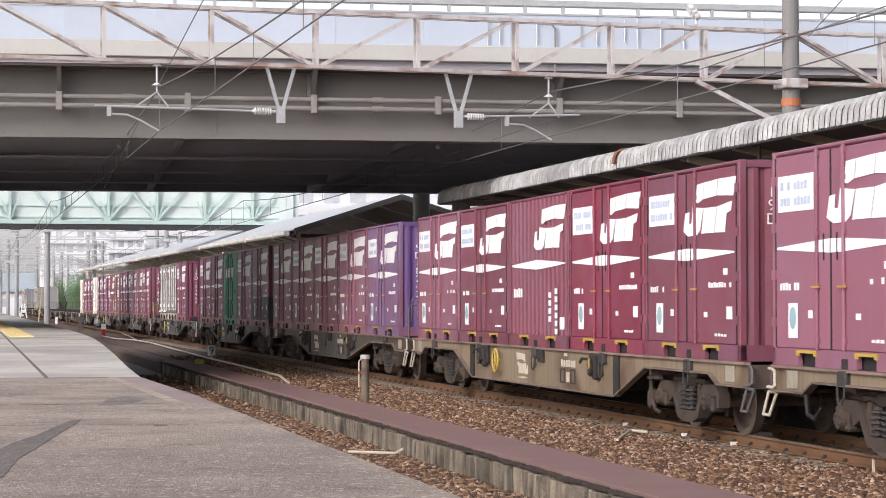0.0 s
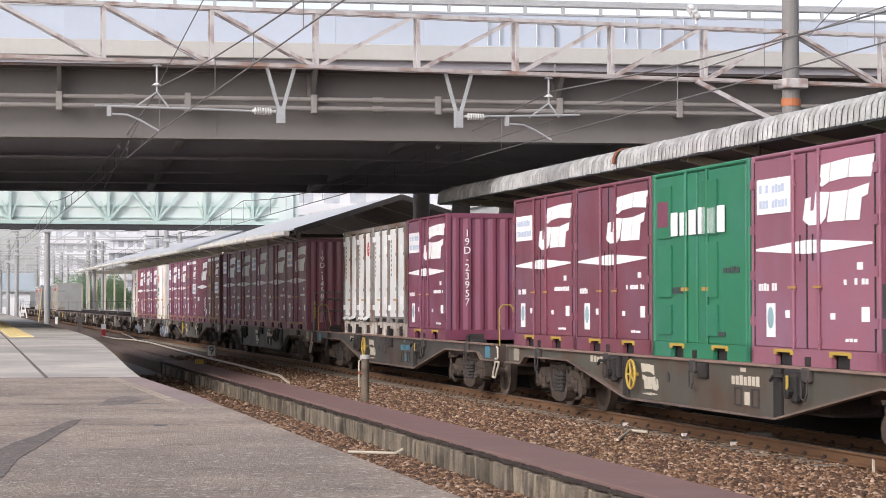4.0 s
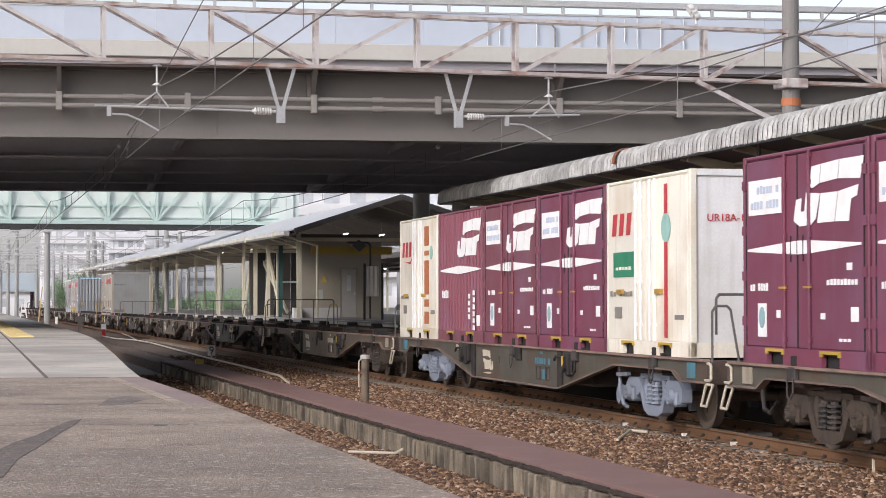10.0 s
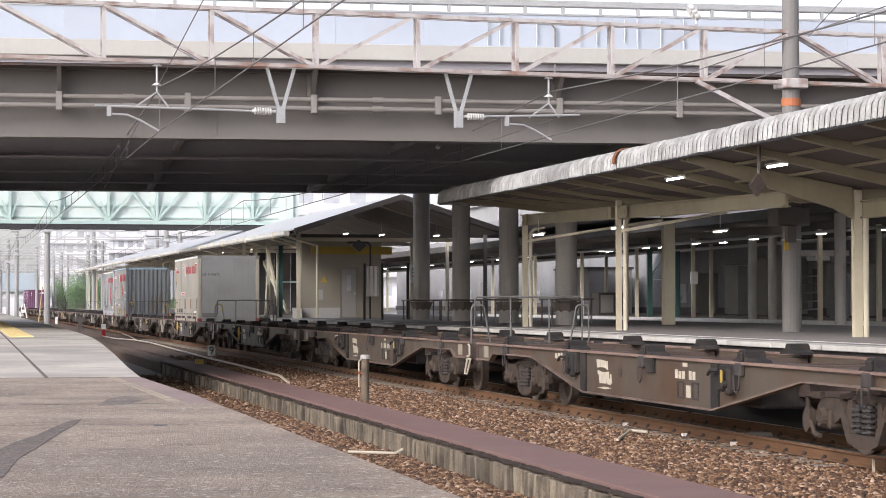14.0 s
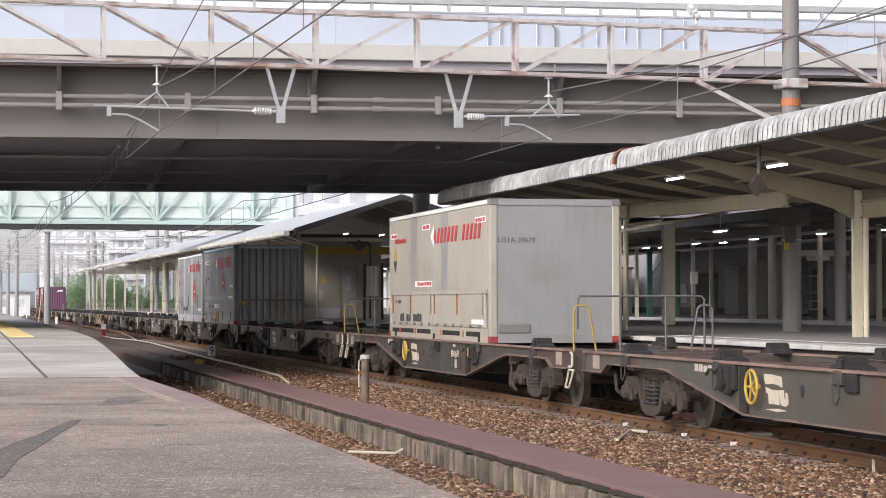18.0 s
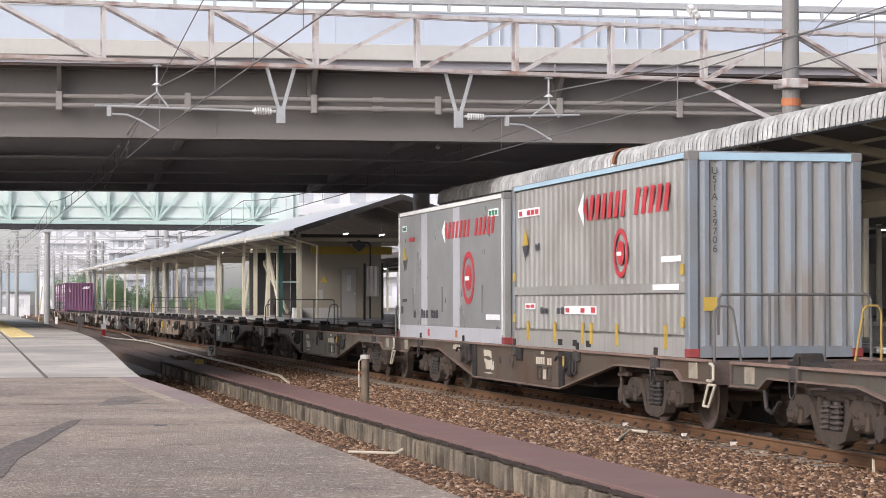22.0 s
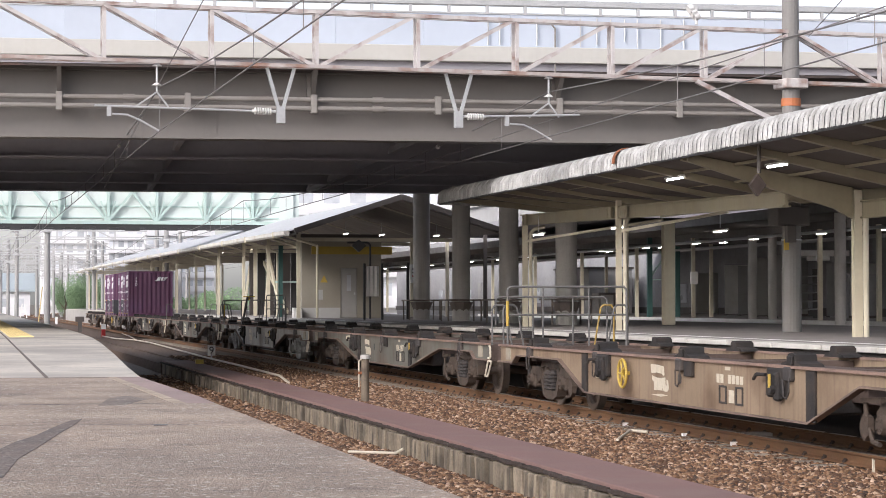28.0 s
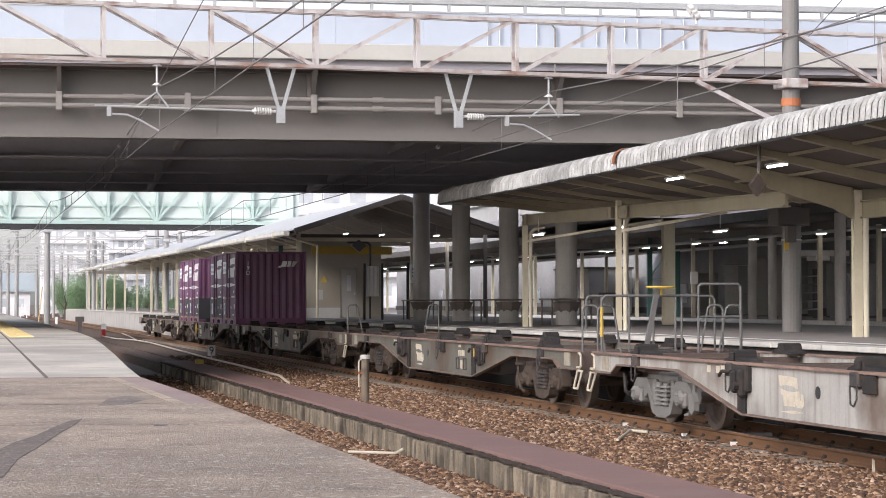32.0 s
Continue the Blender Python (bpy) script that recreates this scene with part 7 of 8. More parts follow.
R_NUM = end_marks(red_box(9, label="dark red freight container with its number on the end"), "19D-14582", True)
R_NUM2 = end_marks(red_box(10, RED_DEEP, "wine red freight container with its number on the end"), "19D-23957")
R_NUM0 = end_marks(red_box(11, RED, "dark red freight container numbered on its end wall"), "19D")
HAZ = red_box(12, RED_DEEP, "wine red freight container with a hazard diamond and white top band", white_top=True, hazard=True, small_logo=True)
HAZ_BROWN = end_marks(red_box(13, BROWN_C, "rust brown freight container with a hazard diamond", white_top=True, hazard=True, small_logo=True, end_paint=RED_DEEP), "20C-240")
CORR = ribbed_sides(shell("dark red corrugated freight container with white marks", RED), RED, 14)
TAIL = end_marks(red_box(15, PLUM, "dark wine freight container with a white mark on its end"), "19D", True)


def green_box():
    ob = shell("bright green freight container with panelled doors", GREEN_C)
    rng = random.Random(21)
    for turn in SIDES:
        for f0, f1 in ((0.03, 0.49), (0.51, 0.97)):
            d = part("door", box(B(), -HALF, -HALF + 0.05, fy(f1), fy(f0), 0.2, C_H - 0.07, 0.01), GREEN_C, ob, at=turn)
            for z0, z1 in ((0.3, 0.7), (0.8, 1.5), (1.6, 2.3)):
                fr = B()
                a, c = f0 + 0.05, f0 + 0.2
                rect(fr, a, c, z0, z1, t=0.02)
                part("door_panel", fr, GREEN_C, d)
            rd = B()
            f = f1 - 0.1 if f0 < 0.3 else f0 + 0.1
            rod(rd, (-HALF - 0.02, fy(f), 0.2), (-HALF - 0.02, fy(f), C_H - 0.05), 0.025, seg=8)
            part("lock_rod", rd, GREEN_C, d)
            part("latch", box(B(), -HALF - 0.04, -HALF, fy(f) - 0.05, fy(f) + 0.15, 0.88, 0.93), BRASS, d)
        w = B()
        plain_bars(w, 0.22, 0.8, 1.62, 1.98, 6, rng, -HALF - 0.022)
        part("name_bars", w, MARK_WHITE, ob, "white characters as plain bars", at=turn)
        w = B()
        rect(w, 0.08, 0.2, 1.75, 2.1, -HALF - 0.022)
        part("emblem", w, RED_DEEP, ob, at=turn)
        w = B()
        plain_bars(w, 0.08, 0.35, 0.85, 0.95, 6, rng)
        plain_bars(w, 0.72, 0.92, 1.1, 1.18, 5, rng)
        rect(w, 0.62, 0.78, 0.3, 0.36)
        tagged(part("lettering", w, INK, ob, at=turn), kind="stuff")
    return ob


def cream_box(label, variant):
    ob = shell(label, CREAM_C, WHITE_C, end_ribs=0)
    rng = random.Random(variant)
    for turn in SIDES:
        for f0, f1 in ((0.03, 0.49), (0.5, 0.97)):
            d = part("door", box(B(), -HALF, -HALF + 0.05, fy(f1), fy(f0), 0.2, C_H - 0.06, 0.01), CREAM_C, ob, at=turn)
            for f in ((0.39, 0.45) if f0 < 0.3 else (0.56, 0.62)):
                rd = B()
                rod(rd, (-HALF - 0.02, fy(f), 0.2), (-HALF - 0.02, fy(f), C_H - 0.05), 0.022, seg=8)
                for z in (0.4, 1.0, 1.6, 2.2):
                    box(rd, -HALF - 0.035, -HALF, fy(f) - 0.04, fy(f) + 0.04, z, z + 0.05)
                part("lock_rod", rd, WHITE_C, d)
            part("latch", box(B(), -HALF - 0.045, -HALF, fy(f0 + 0.2), fy(f0 + 0.13), 0.85, 0.92), BRASS, d)
        nm = B()
        for a, c in ((0.08, 0.15), (0.17, 0.24), (0.26, 0.33)):
            slab(nm, [(fy(a), 1.7), (fy(c - 0.02), 1.7), (fy(c), 2.02), (fy(a + 0.02), 2.02)], -HALF - 0.01, -HALF - 0.005, "x")
        if variant == 2:
            slab(nm, [(fy(0.1), 1.62), (fy(0.3), 1.55), (fy(0.42), 1.8), (fy(0.3), 1.6), (fy(0.18), 1.6)], -HALF - 0.01, -HALF - 0.005, "x")
        part("name_mark", nm, MARK_RED, ob, "red slanted name mark as plain shapes", at=turn)
        if variant == 1:
            st = B()
            rect(st, 0.72, 0.755, 0.25, 2.35)
            part("red_stripe", st, MARK_RED, ob, at=turn)
            em = B()
            rect(em, 0.1, 0.36, 1.1, 1.46)
            part("green_notice", em, MARK_GREEN, ob, "green notice with pale lines", at=turn)
            em = B()
            plain_bars(em, 0.13, 0.33, 1.2, 1.25, 5, rng, -HALF - 0.0115)
            part("notice_lines", em, CREAM_C, ob, at=turn)
        else:
            st = B()
            for z0, z1 in ((0.3, 0.55), (0.65, 0.8), (0.9, 1.6), (1.7, 1.8), (1.9, 2.3)):
                rect(st, 0.68, 0.79, z0, z1)
            part("red_panel", st, ORANGE, ob, "broken orange-red panel", at=turn)
        em = B()
        rod(em, (-HALF - 0.012, fy(0.74 if variant == 1 else 0.85), 1.75), (-HALF - 0.006, fy(0.74 if variant == 1 else 0.85), 1.75), 0.2 if variant == 1 else 0.14, seg=18)
        part("round_emblem", em, mat("teal_emblem", (0.3, 0.5, 0.45), 0.6), ob, at=turn)
        sm = B()
        plain_bars(sm, 0.05, 0.34, 0.82, 0.9, 7, rng)
        plain_bars(sm, 0.1, 0.22, 0.5, 0.7, 1, rng)
        plain_bars(sm, 0.82, 0.95, 0.5, 0.58, 1, rng)
        tagged(part("lettering", sm, PIPE, ob, at=turn), kind="stuff")
    return ob


GREEN_BOX = green_box()
CREAM_A = end_marks(cream_box("cream private container with a red stripe and green notice", 1), "UR18A-1", ink=MARK_RED, tall=False)
CREAM_B = cream_box("cream private container with an orange-red panel", 2)


FLAKED = mat("flaked_white", (0.64, 0.6, 0.54), 0.75, var=0.2, scale=3, fine=30, bump=0.25, dirt=(0.2, 0.08, 0.032), dirt_amount=0.95, dirt_scale=3.2, dirt2=(0.1, 0.05, 0.03))
POST_GRIME = mat("grimy_post", (0.25, 0.235, 0.22), 0.7, var=0.3, scale=3, fine=30, bump=0.15, dirt=(0.2, 0.09, 0.042), dirt_amount=0.95, dirt_scale=1.7, dirt2=(0.1, 0.05, 0.03))
WHITE_DULL = mat("dull_white_door", (0.82, 0.83, 0.83), 0.4, var=0.05, scale=1.5, fine=20, bump=0.04, dirt=(0.62, 0.6, 0.57), dirt_amount=0.6, dirt_scale=1.6, streak=0.25)


def white_box(seal):
    """A grubby white container with four narrow doors a side; seal adds the red mark and the loose sheet at its foot."""
    ob = thing("freight_container", "grubby white narrow-door container on a rusty base" + (", red round mark" if seal else ""), "container", "freight containers")
    part("core", box(B(), -HALF + 0.08, HALF - 0.08, 0.05, C_LEN - 0.05, 0.3, C_H - 0.05), BLACK_BAND, ob)
    part("roof", box(B(), -HALF, HALF, 0, C_LEN, C_H - 0.08, C_H - 0.02, 0.02), POST_GRIME, ob)
    for turn in SIDES:
        for i in range(2):
            for j in range(2):
                f0 = 0.03 + 0.485 * i + (0.245 if j else 0.0)
                f1 = f0 + (0.205 if j else 0.23)
                d = part("door", box(B(), -HALF, -HALF + 0.08, fy(f1), fy(f0), 0.38, C_H - 0.14, 0.015), WHITE_DULL, ob, at=turn)
                part("bottom_seal", box(B(), -HALF - 0.006, -HALF + 0.02, fy(f1) + 0.01, fy(f0) - 0.01, 0.385, 0.425), PIPE, d)
                b = B()
                rod(b, (-HALF - 0.02, fy(f1 + 0.007), 0.34), (-HALF - 0.02, fy(f1 + 0.007), C_H - 0.1), 0.024, seg=8)
                for z in (0.5, 1.0, 1.75, C_H - 0.25):
                    box(b, -HALF - 0.05, -HALF - 0.01, fy(f1 + 0.018), fy(f1 - 0.004), z, z + 0.07)
                box(b, -HALF - 0.05, -HALF - 0.005, fy(f1 + 0.022), fy(f1 - 0.008), 0.3, 0.42)
                part("lock_rod", b, POST_GRIME, d)
                if j:
                    part("tag", box(B(), -HALF - 0.012, -HALF, fy(f0 + 0.12), fy(f0 + 0.065), 0.7, 0.87), MARK_WHITE, d)
                    if not seal or not i:
                        part("notice", box(B(), -HALF - 0.008, -HALF, fy(f0 + 0.13), fy(f0 + 0.075), 1.8, 2.0), MARK_WHITE, d)
                else:
                    part("latch", box(B(), -HALF - 0.05, -HALF, fy(f1 - 0.005), fy(f1 - 0.07), 0.78, 0.82), BRASS, d)
                    part("grip_slot", box(B(), -HALF - 0.006, -HALF, fy(f1 - 0.01), fy(f1 - 0.03), 1.1, 1.52), PIPE, d)
                    part("hinge", box(B(), -HALF - 0.04, -HALF, fy(f0 + 0.03), fy(f0 - 0.012), 2.12, 2.24), WHITE_DULL, d)
                    part("hinge", box(B(), -HALF - 0.04, -HALF, fy(f0 + 0.03), fy(f0 - 0.012), 0.56, 0.68), WHITE_DULL, d)
                    ch = B()
                    for k in range(8):
                        rect(ch, f0 + 0.04, f0 + 0.06, 1.32 + 0.105 * k, 1.385 + 0.105 * k)
                    tagged(part("lettering", ch, PIPE, d), kind="stuff")
        for f in (0.012, 0.5, 0.985):
            w = 0.06 if f == 0.5 else 0.045
            b = B()
            box(b, -HALF - 0.025, -HALF + 0.06, fy(f) - w, fy(f) + w, 0.28, C_H - 0.04)
            part("side_post", b, POST_GRIME, ob, "rusty upright between the doors", at=turn)
        part("top_rail", box(B(), -HALF - 0.015, -HALF + 0.05, 0.0, C_LEN, C_H - 0.12, C_H - 0.03), POST_GRIME, ob, at=turn)
        if seal and turn is SIDES[0]:
            b = B()
            for q in range(12):
                a0, a1 = math.pi * q / 6, math.pi * (q + 1) / 6
                beam(b, (-HALF - 0.006, fy(0.86) + 0.085 * math.cos(a0), 1.98 + 0.16 * math.sin(a0)), (-HALF - 0.006, fy(0.86) + 0.085 * math.cos(a1), 1.98 + 0.16 * math.sin(a1)), 0.025, 0.006)
            for z in (1.89, 1.97, 2.05):
                box(b, -HALF - 0.007, -HALF - 0.003, fy(0.86) - 0.06, fy(0.86) + 0.06, z - 0.025, z + 0.025)
            part("seal_mark", b, MARK_RED, ob, at=turn)
            rng = random.Random(31)
            for y0, y1 in ((0.25, 1.5), (1.9, 3.5)):
                b = B()
                rows = [[b.verts.new((-HALF - 0.11 + 0.06 * k + rng.uniform(-0.02, 0.02), y0 + (y1 - y0) * q / 9, 0.31 + (0.0, 0.05, 0.1)[k] + rng.uniform(0, 0.05))) for q in range(10)] for k in range(3)]
                for ra, rb in zip(rows, rows[1:]):
                    for q in range(9):
                        b.faces.new((ra[q], ra[q + 1], rb[q + 1], rb[q]))
                part("plastic_sheet", b, WHITE_DULL, ob, "crumpled white sheet hanging from the door foot")
    base = B()
    box(base, -HALF, HALF, 0, C_LEN, 0.16, 0.29)
    for y in (0.22, 1.25, C_LEN - 1.25, C_LEN - 0.22):
        box(base, -HALF, HALF, y - 0.2, y + 0.2, 0.0, 0.16)
    part("base_frame", base, FLAKED, ob, "white base frame flaking with rust")
    for y in (0.55, 1.95, 3.1):
        part("tie_down", box(B(), -HALF - 0.03, -HALF + 0.05, y - 0.1, y + 0.1, 0.02, 0.22), GREASE, ob)
    for y in (0, C_LEN):
        part("end_wall", box(B(), -HALF + 0.06, HALF - 0.06, y - 0.02 if y else 0.0, y if y else 0.05, 0.3, C_H - 0.1), WHITE_DULL, ob)
    return ob


WHITE_BOX, SEAL_BOX = white_box(False), white_box(True)

# Long private containers.
U_LEN = 9.42


def uy(f):
    return U_LEN * (1 - f)


U_SIDES = (pose(0, 0, 0), pose(0, U_LEN, 0, 0, 0, 180))
CORNER_RED = mat("red_corner_casting", (0.27, 0.045, 0.045), 0.6, var=0.2, scale=5, fine=30, bump=0.1)
CORNER_GREY = mat("corner_casting", (0.2, 0.19, 0.18), 0.6, var=0.15, bump=0.1)


def name_shapes(ob, turn, x, f0, f1, z0, z1):
    """The owner's red name as slanted plain blocks with its white and red arrow head."""
    b = B()
    n = 12
    for i in range(n):
        if i == 6:
            continue
        a = f0 + (f1 - f0) * (i + 0.12) / n
        c = f0 + (f1 - f0) * (i + 0.85) / n
        s = 0.2 * (f1 - f0) / n
        slab(b, [(uy(a), z0), (uy(c - s), z0), (uy(c + s), z1), (uy(a + 2 * s), z1)], x - 0.005, x, "x")
    part("name_bars", b, MARK_RED, ob, "red slanted name as plain bars", at=turn)
    zc, w = (z0 + z1) / 2, 0.035
    b = B()
    slab(b, [(uy(f0 - w * 1.6), zc), (uy(f0 - w * 0.6), z0 - 0.08), (uy(f0 - w * 0.75), zc), (uy(f0 - w * 0.6), z1 + 0.08)], x - 0.005, x, "x")
    part("arrow", b, MARK_WHITE, ob, at=turn)
    b = B()
    slab(b, [(uy(f0 - w * 0.7), zc), (uy(f0 - w * 0.1), z0), (uy(f0 - w * 0.2), z1)], x - 0.005, x, "x")
    part("arrow", b, MARK_RED, ob, at=turn)


def ring_mark(ob, turn, x, f, z, r):
    b = B()
    for i in range(28):
        a, c = 2 * math.pi * i / 28, 2 * math.pi * (i + 1) / 28
        y = uy(f)
        slab(b, [(y + r * math.cos(a), z + r * math.sin(a)), (y + r * math.cos(c), z + r * math.sin(c)), (y + r * 0.78 * math.cos(c), z + r * 0.78 * math.sin(c)), (y + r * 0.78 * math.cos(a), z + r * 0.78 * math.sin(a))], x - 0.005, x, "x")
    slab(b, [(uy(f) + r * 0.5 * math.cos(a), z + r * 0.5 * math.sin(a)) for a in [2 * math.pi * i / 18 for i in range(18)]], x - 0.005, x, "x")
    part("ring_mark", b, MARK_RED, ob, "red ring with a red disc", at=turn)
    b = B()
    box(b, x - 0.008, x - 0.005, uy(f) - r * 0.12, uy(f) + r * 0.5, z - r * 0.1, z + r * 0.06)
    part("ring_cut", b, MARK_WHITE, ob, at=turn)


def hazard_tri(ob, turn, x, f, z):
    b = B()
    slab(b, [(uy(f - 0.022), z), (uy(f + 0.022), z), (uy(f), z + 0.3)], x - 0.003, x, "x")
    part("hazard_plate", b, YELLOW, ob, "yellow and black hazard diamond", at=turn)
    b = B()
    slab(b, [(uy(f - 0.022), z - 0.01), (uy(f + 0.022), z - 0.01), (uy(f), z - 0.27)], x - 0.003, x, "x")
    part("hazard_plate", b, INK, ob, at=turn)


def long_box(kind, label, height):
    ob = thing("freight_container", label, "container", "long containers")
    rng = random.Random(ord(kind[0]))
    body, end = {"beige": (U_BEIGE, U_SILVER), "grey": (U_GREY, U_SILVER), "ribbed": (U_STEEL, U_BLUE)}[kind]
    X = -HALF - 0.002
    part("core", box(B(), -HALF + 0.06, HALF - 0.06, 0.05, U_LEN - 0.05, 0.12, height - 0.04), body, ob)
    part("roof", box(B(), -HALF + 0.02, HALF - 0.02, 0.02, U_LEN - 0.02, height - 0.06, height), end, ob)
    for sx in (-1, 1):
        for y0, y1 in ((0, 0.16), (U_LEN - 0.16, U_LEN)):
            part("corner_post", box(B(), sx * HALF, sx * (HALF - 0.14), y0, y1, 0.0, height, 0.015), U_BEIGE if kind == "beige" else end, ob)
            for z0 in (0.0, height - 0.12):
                part("corner_casting", box(B(), sx * (HALF + 0.008), sx * (HALF - 0.15), y0 - 0.008, y1 + 0.008, z0, z0 + 0.12, 0.01), CORNER_RED if z0 == 0 else CORNER_GREY, ob)
    for y, t in ((0.0, 1), (U_LEN, -1)):
        if kind == "ribbed":
            ribbed(ob, "end_wall", end, -HALF + 0.14, HALF - 0.14, 0.15, height - 0.1, 9, 0.05, pose(0, 0.06, 0, 0, 0, 90) if t > 0 else pose(0, U_LEN - 0.06, 0, 0, 0, -90))
        else:
            part("end_wall", box(B(), -HALF + 0.14, HALF - 0.14, y + t * 0.02, y + t * 0.05, 0.12, height - 0.1), end, ob, "pale grey end wall")
        part("end_sill", box(B(), -HALF + 0.15, HALF - 0.15, y + t * 0.0, y + t * 0.06, 0.0, 0.15), end, ob)
        part("end_header", box(B(), -HALF + 0.15, HALF - 0.15, y + t * 0.0, y + t * 0.06, height - 0.12, height - 0.02), SKY_RAIL if kind == "ribbed" else end, ob)
    for turn in U_SIDES:
        part("top_rail", box(B(), X - 0.01, X + 0.05, 0.16, U_LEN - 0.16, height - 0.09, height - 0.02), SKY_RAIL if kind == "ribbed" else WHITE, ob, at=turn)
        part("bottom_rail", box(B(), X, X + 0.06, 0.16, U_LEN - 0.16, 0.0, 0.26), body if kind != "grey" else U_PALE, ob, at=turn)
        if kind == "ribbed":
            up = ribbed(ob, "wing_panel", body, 0.2, U_LEN - 0.2, 1.0, height - 0.12, 30, 0.024, turn @ pose(-HALF + 0.022, 0, 0))
            ribbed(ob, "side_flap", body, 0.2, U_LEN - 0.2, 0.3, 0.84, 30, 0.024, turn @ pose(-HALF + 0.022, 0, 0))
            part("waist_rail", box(B(), X, X + 0.06, 0.16, U_LEN - 0.16, 0.86, 1.0), body, ob, at=turn)
            for f in (0.12, 0.3, 0.47, 0.52, 0.66, 0.9):
                lb = B()
                box(lb, X - 0.03, X, uy(f) - 0.035, uy(f) + 0.035, 0.1, 0.42)
                part("strap_latch", lb, YELLOW, ob, "yellow strap latch", at=turn)
            for f in (0.33, 0.42, 0.5):
                part("fork_slot", box(B(), X - 0.006, X, uy(f) - 0.12, uy(f) + 0.12, 0.05, 0.15), POCKET, ob, at=turn)
            name_shapes(ob, turn, X - 0.006, 0.5, 0.92, 1.98, 2.36)
            ring_mark(ob, turn, X - 0.006, 0.68, 1.45, 0.36)
            hazard_tri(ob, turn, X - 0.006, 0.1, 1.7)
            marks = ((0.05, 0.2, 2.18, 2.32, 5), (0.84, 0.96, 0.9, 0.98, 1), (0.36, 0.55, 0.55, 0.68, 6), (0.1, 0.17, 0.62, 0.72, 2), (0.88, 0.97, 1.28, 1.36, 1))
            dark_marks = ((0.15, 0.22, 1.6, 1.72, 4), (0.2, 0.36, 0.55, 0.66, 6))
            for f in (0.02, 0.975):
                for z in (0.4, 1.1):
                    part("edge_latch", box(B(), X - 0.02, X, uy(f) - 0.06, uy(f) + 0.06, z, z + 0.14), YELLOW, ob, at=turn)
        else:
            split = 0.98 if kind == "beige" else 0.26
            top = part("wing_panel", box(B(), X, X + 0.05, 0.17, U_LEN - 0.17, split, height - 0.1, 0.006), body, ob, at=turn)
            if kind == "beige":
                part("waist_rail", box(B(), X - 0.012, X + 0.05, 0.17, U_LEN - 0.17, 0.9, 0.98), U_BEIGE, ob, at=turn)
                for f0, f1 in ((0.03, 0.475), (0.485, 0.955)):
                    fl = part("side_flap", box(B(), X, X + 0.05, uy(f1), uy(f0), 0.27, 0.89, 0.008), U_BEIGE, ob, at=turn)
                    for f in (f0 + 0.02, (f0 + f1) / 2, f1 - 0.01):
                        part("strap", box(B(), X - 0.02, X, uy(f) - 0.02, uy(f) + 0.02, 0.5, 0.9), RUST if f < f1 - 0.05 else CORNER_GREY, fl, "rust-streaked strap")
                lt = B()
                for i in range(12):
                    f = 0.06 + 0.078 * i
                    box(lt, X - 0.03, X, uy(f) - 0.06, uy(f) + 0.04, 0.26, 0.32)
                part("latch_row", lt, CORNER_GREY, ob, at=turn)
                for f, m in ((0.13, MARK_RED), (0.3, MARK_RED), (0.56, ORANGE), (0.77, ORANGE)):
                    part("reflector", box(B(), X - 0.006, X, uy(f) - 0.06, uy(f) + 0.06, 0.08, 0.2), m, ob, at=turn)
                for f0, f1 in ((0.04, 0.28), (0.32, 0.46), (0.58, 0.74), (0.8, 0.92)):
                    part("fork_slot", box(B(), X - 0.004, X, uy(f1), uy(f0), 0.1, 0.19), POCKET, ob, at=turn)
            else:
                for f in (0.008, 0.988):
                    part("edge_trim", box(B(), X - 0.012, X, uy(f) - 0.03, uy(f) + 0.03, 0.16, height - 0.1), WHITE, ob, "white edge trim", at=turn)
                for f in (0.17, 0.47, 0.83):
                    part("strap", box(B(), X - 0.02, X, uy(f) - 0.025, uy(f) + 0.025, 0.55, 1.05), CORNER_GREY, top)
                for f, m in ((0.33, MARK_RED), (0.6, ORANGE)):
                    part("reflector", box(B(), X - 0.006, X, uy(f) - 0.08, uy(f) + 0.08, 0.06, 0.2), m, ob, at=turn)
            for f in (0.285, 0.6):
                part("pale_band", box(B(), X - 0.004, X, uy(f + 0.03), uy(f - 0.03), max(split, 0.27), height - 0.11), U_PALE if kind == "grey" else U_SILVER, top, "paler upright band")
            name_shapes(ob, turn, X - 0.006, 0.52, 0.93, 1.98 if kind == "grey" else 1.92, 2.3 if kind == "grey" else 2.22)
            hazard_tri(ob, turn, X - 0.006, 0.075, 1.65)
            if kind == "grey":
                ring_mark(ob, turn, X - 0.006, 0.71, 1.2, 0.5)
                marks = ((0.86, 0.97, 0.42, 0.52, 1), (0.05, 0.1, 2.25, 2.38, 3), (0.88, 0.96, 2.28, 2.42, 3))
                dark_marks = ((0.17, 0.43, 0.42, 0.6, 10), (0.03, 0.1, 0.75, 0.83, 4), (0.03, 0.06, 0.5, 0.66, 1))
            else:
                marks = ((0.03, 0.1, 2.12, 2.24, 3), (0.38, 0.46, 2.22, 2.34, 2), (0.88, 0.97, 2.2, 2.32, 4), (0.3, 0.48, 1.06, 1.18, 7), (0.85, 0.95, 0.33, 0.42, 1))
                dark_marks = ((0.13, 0.37, 0.34, 0.52, 10), (0.08, 0.14, 0.72, 0.8, 4), (0.11, 0.13, 0.5, 0.64, 1))
            rb = B()
            bars(rb, X - 0.006, uy(0.2), uy(0.075), 2.02, 2.12, 8, rng)
            tagged(part("lettering", rb, MARK_RED, ob, at=turn), kind="stuff")
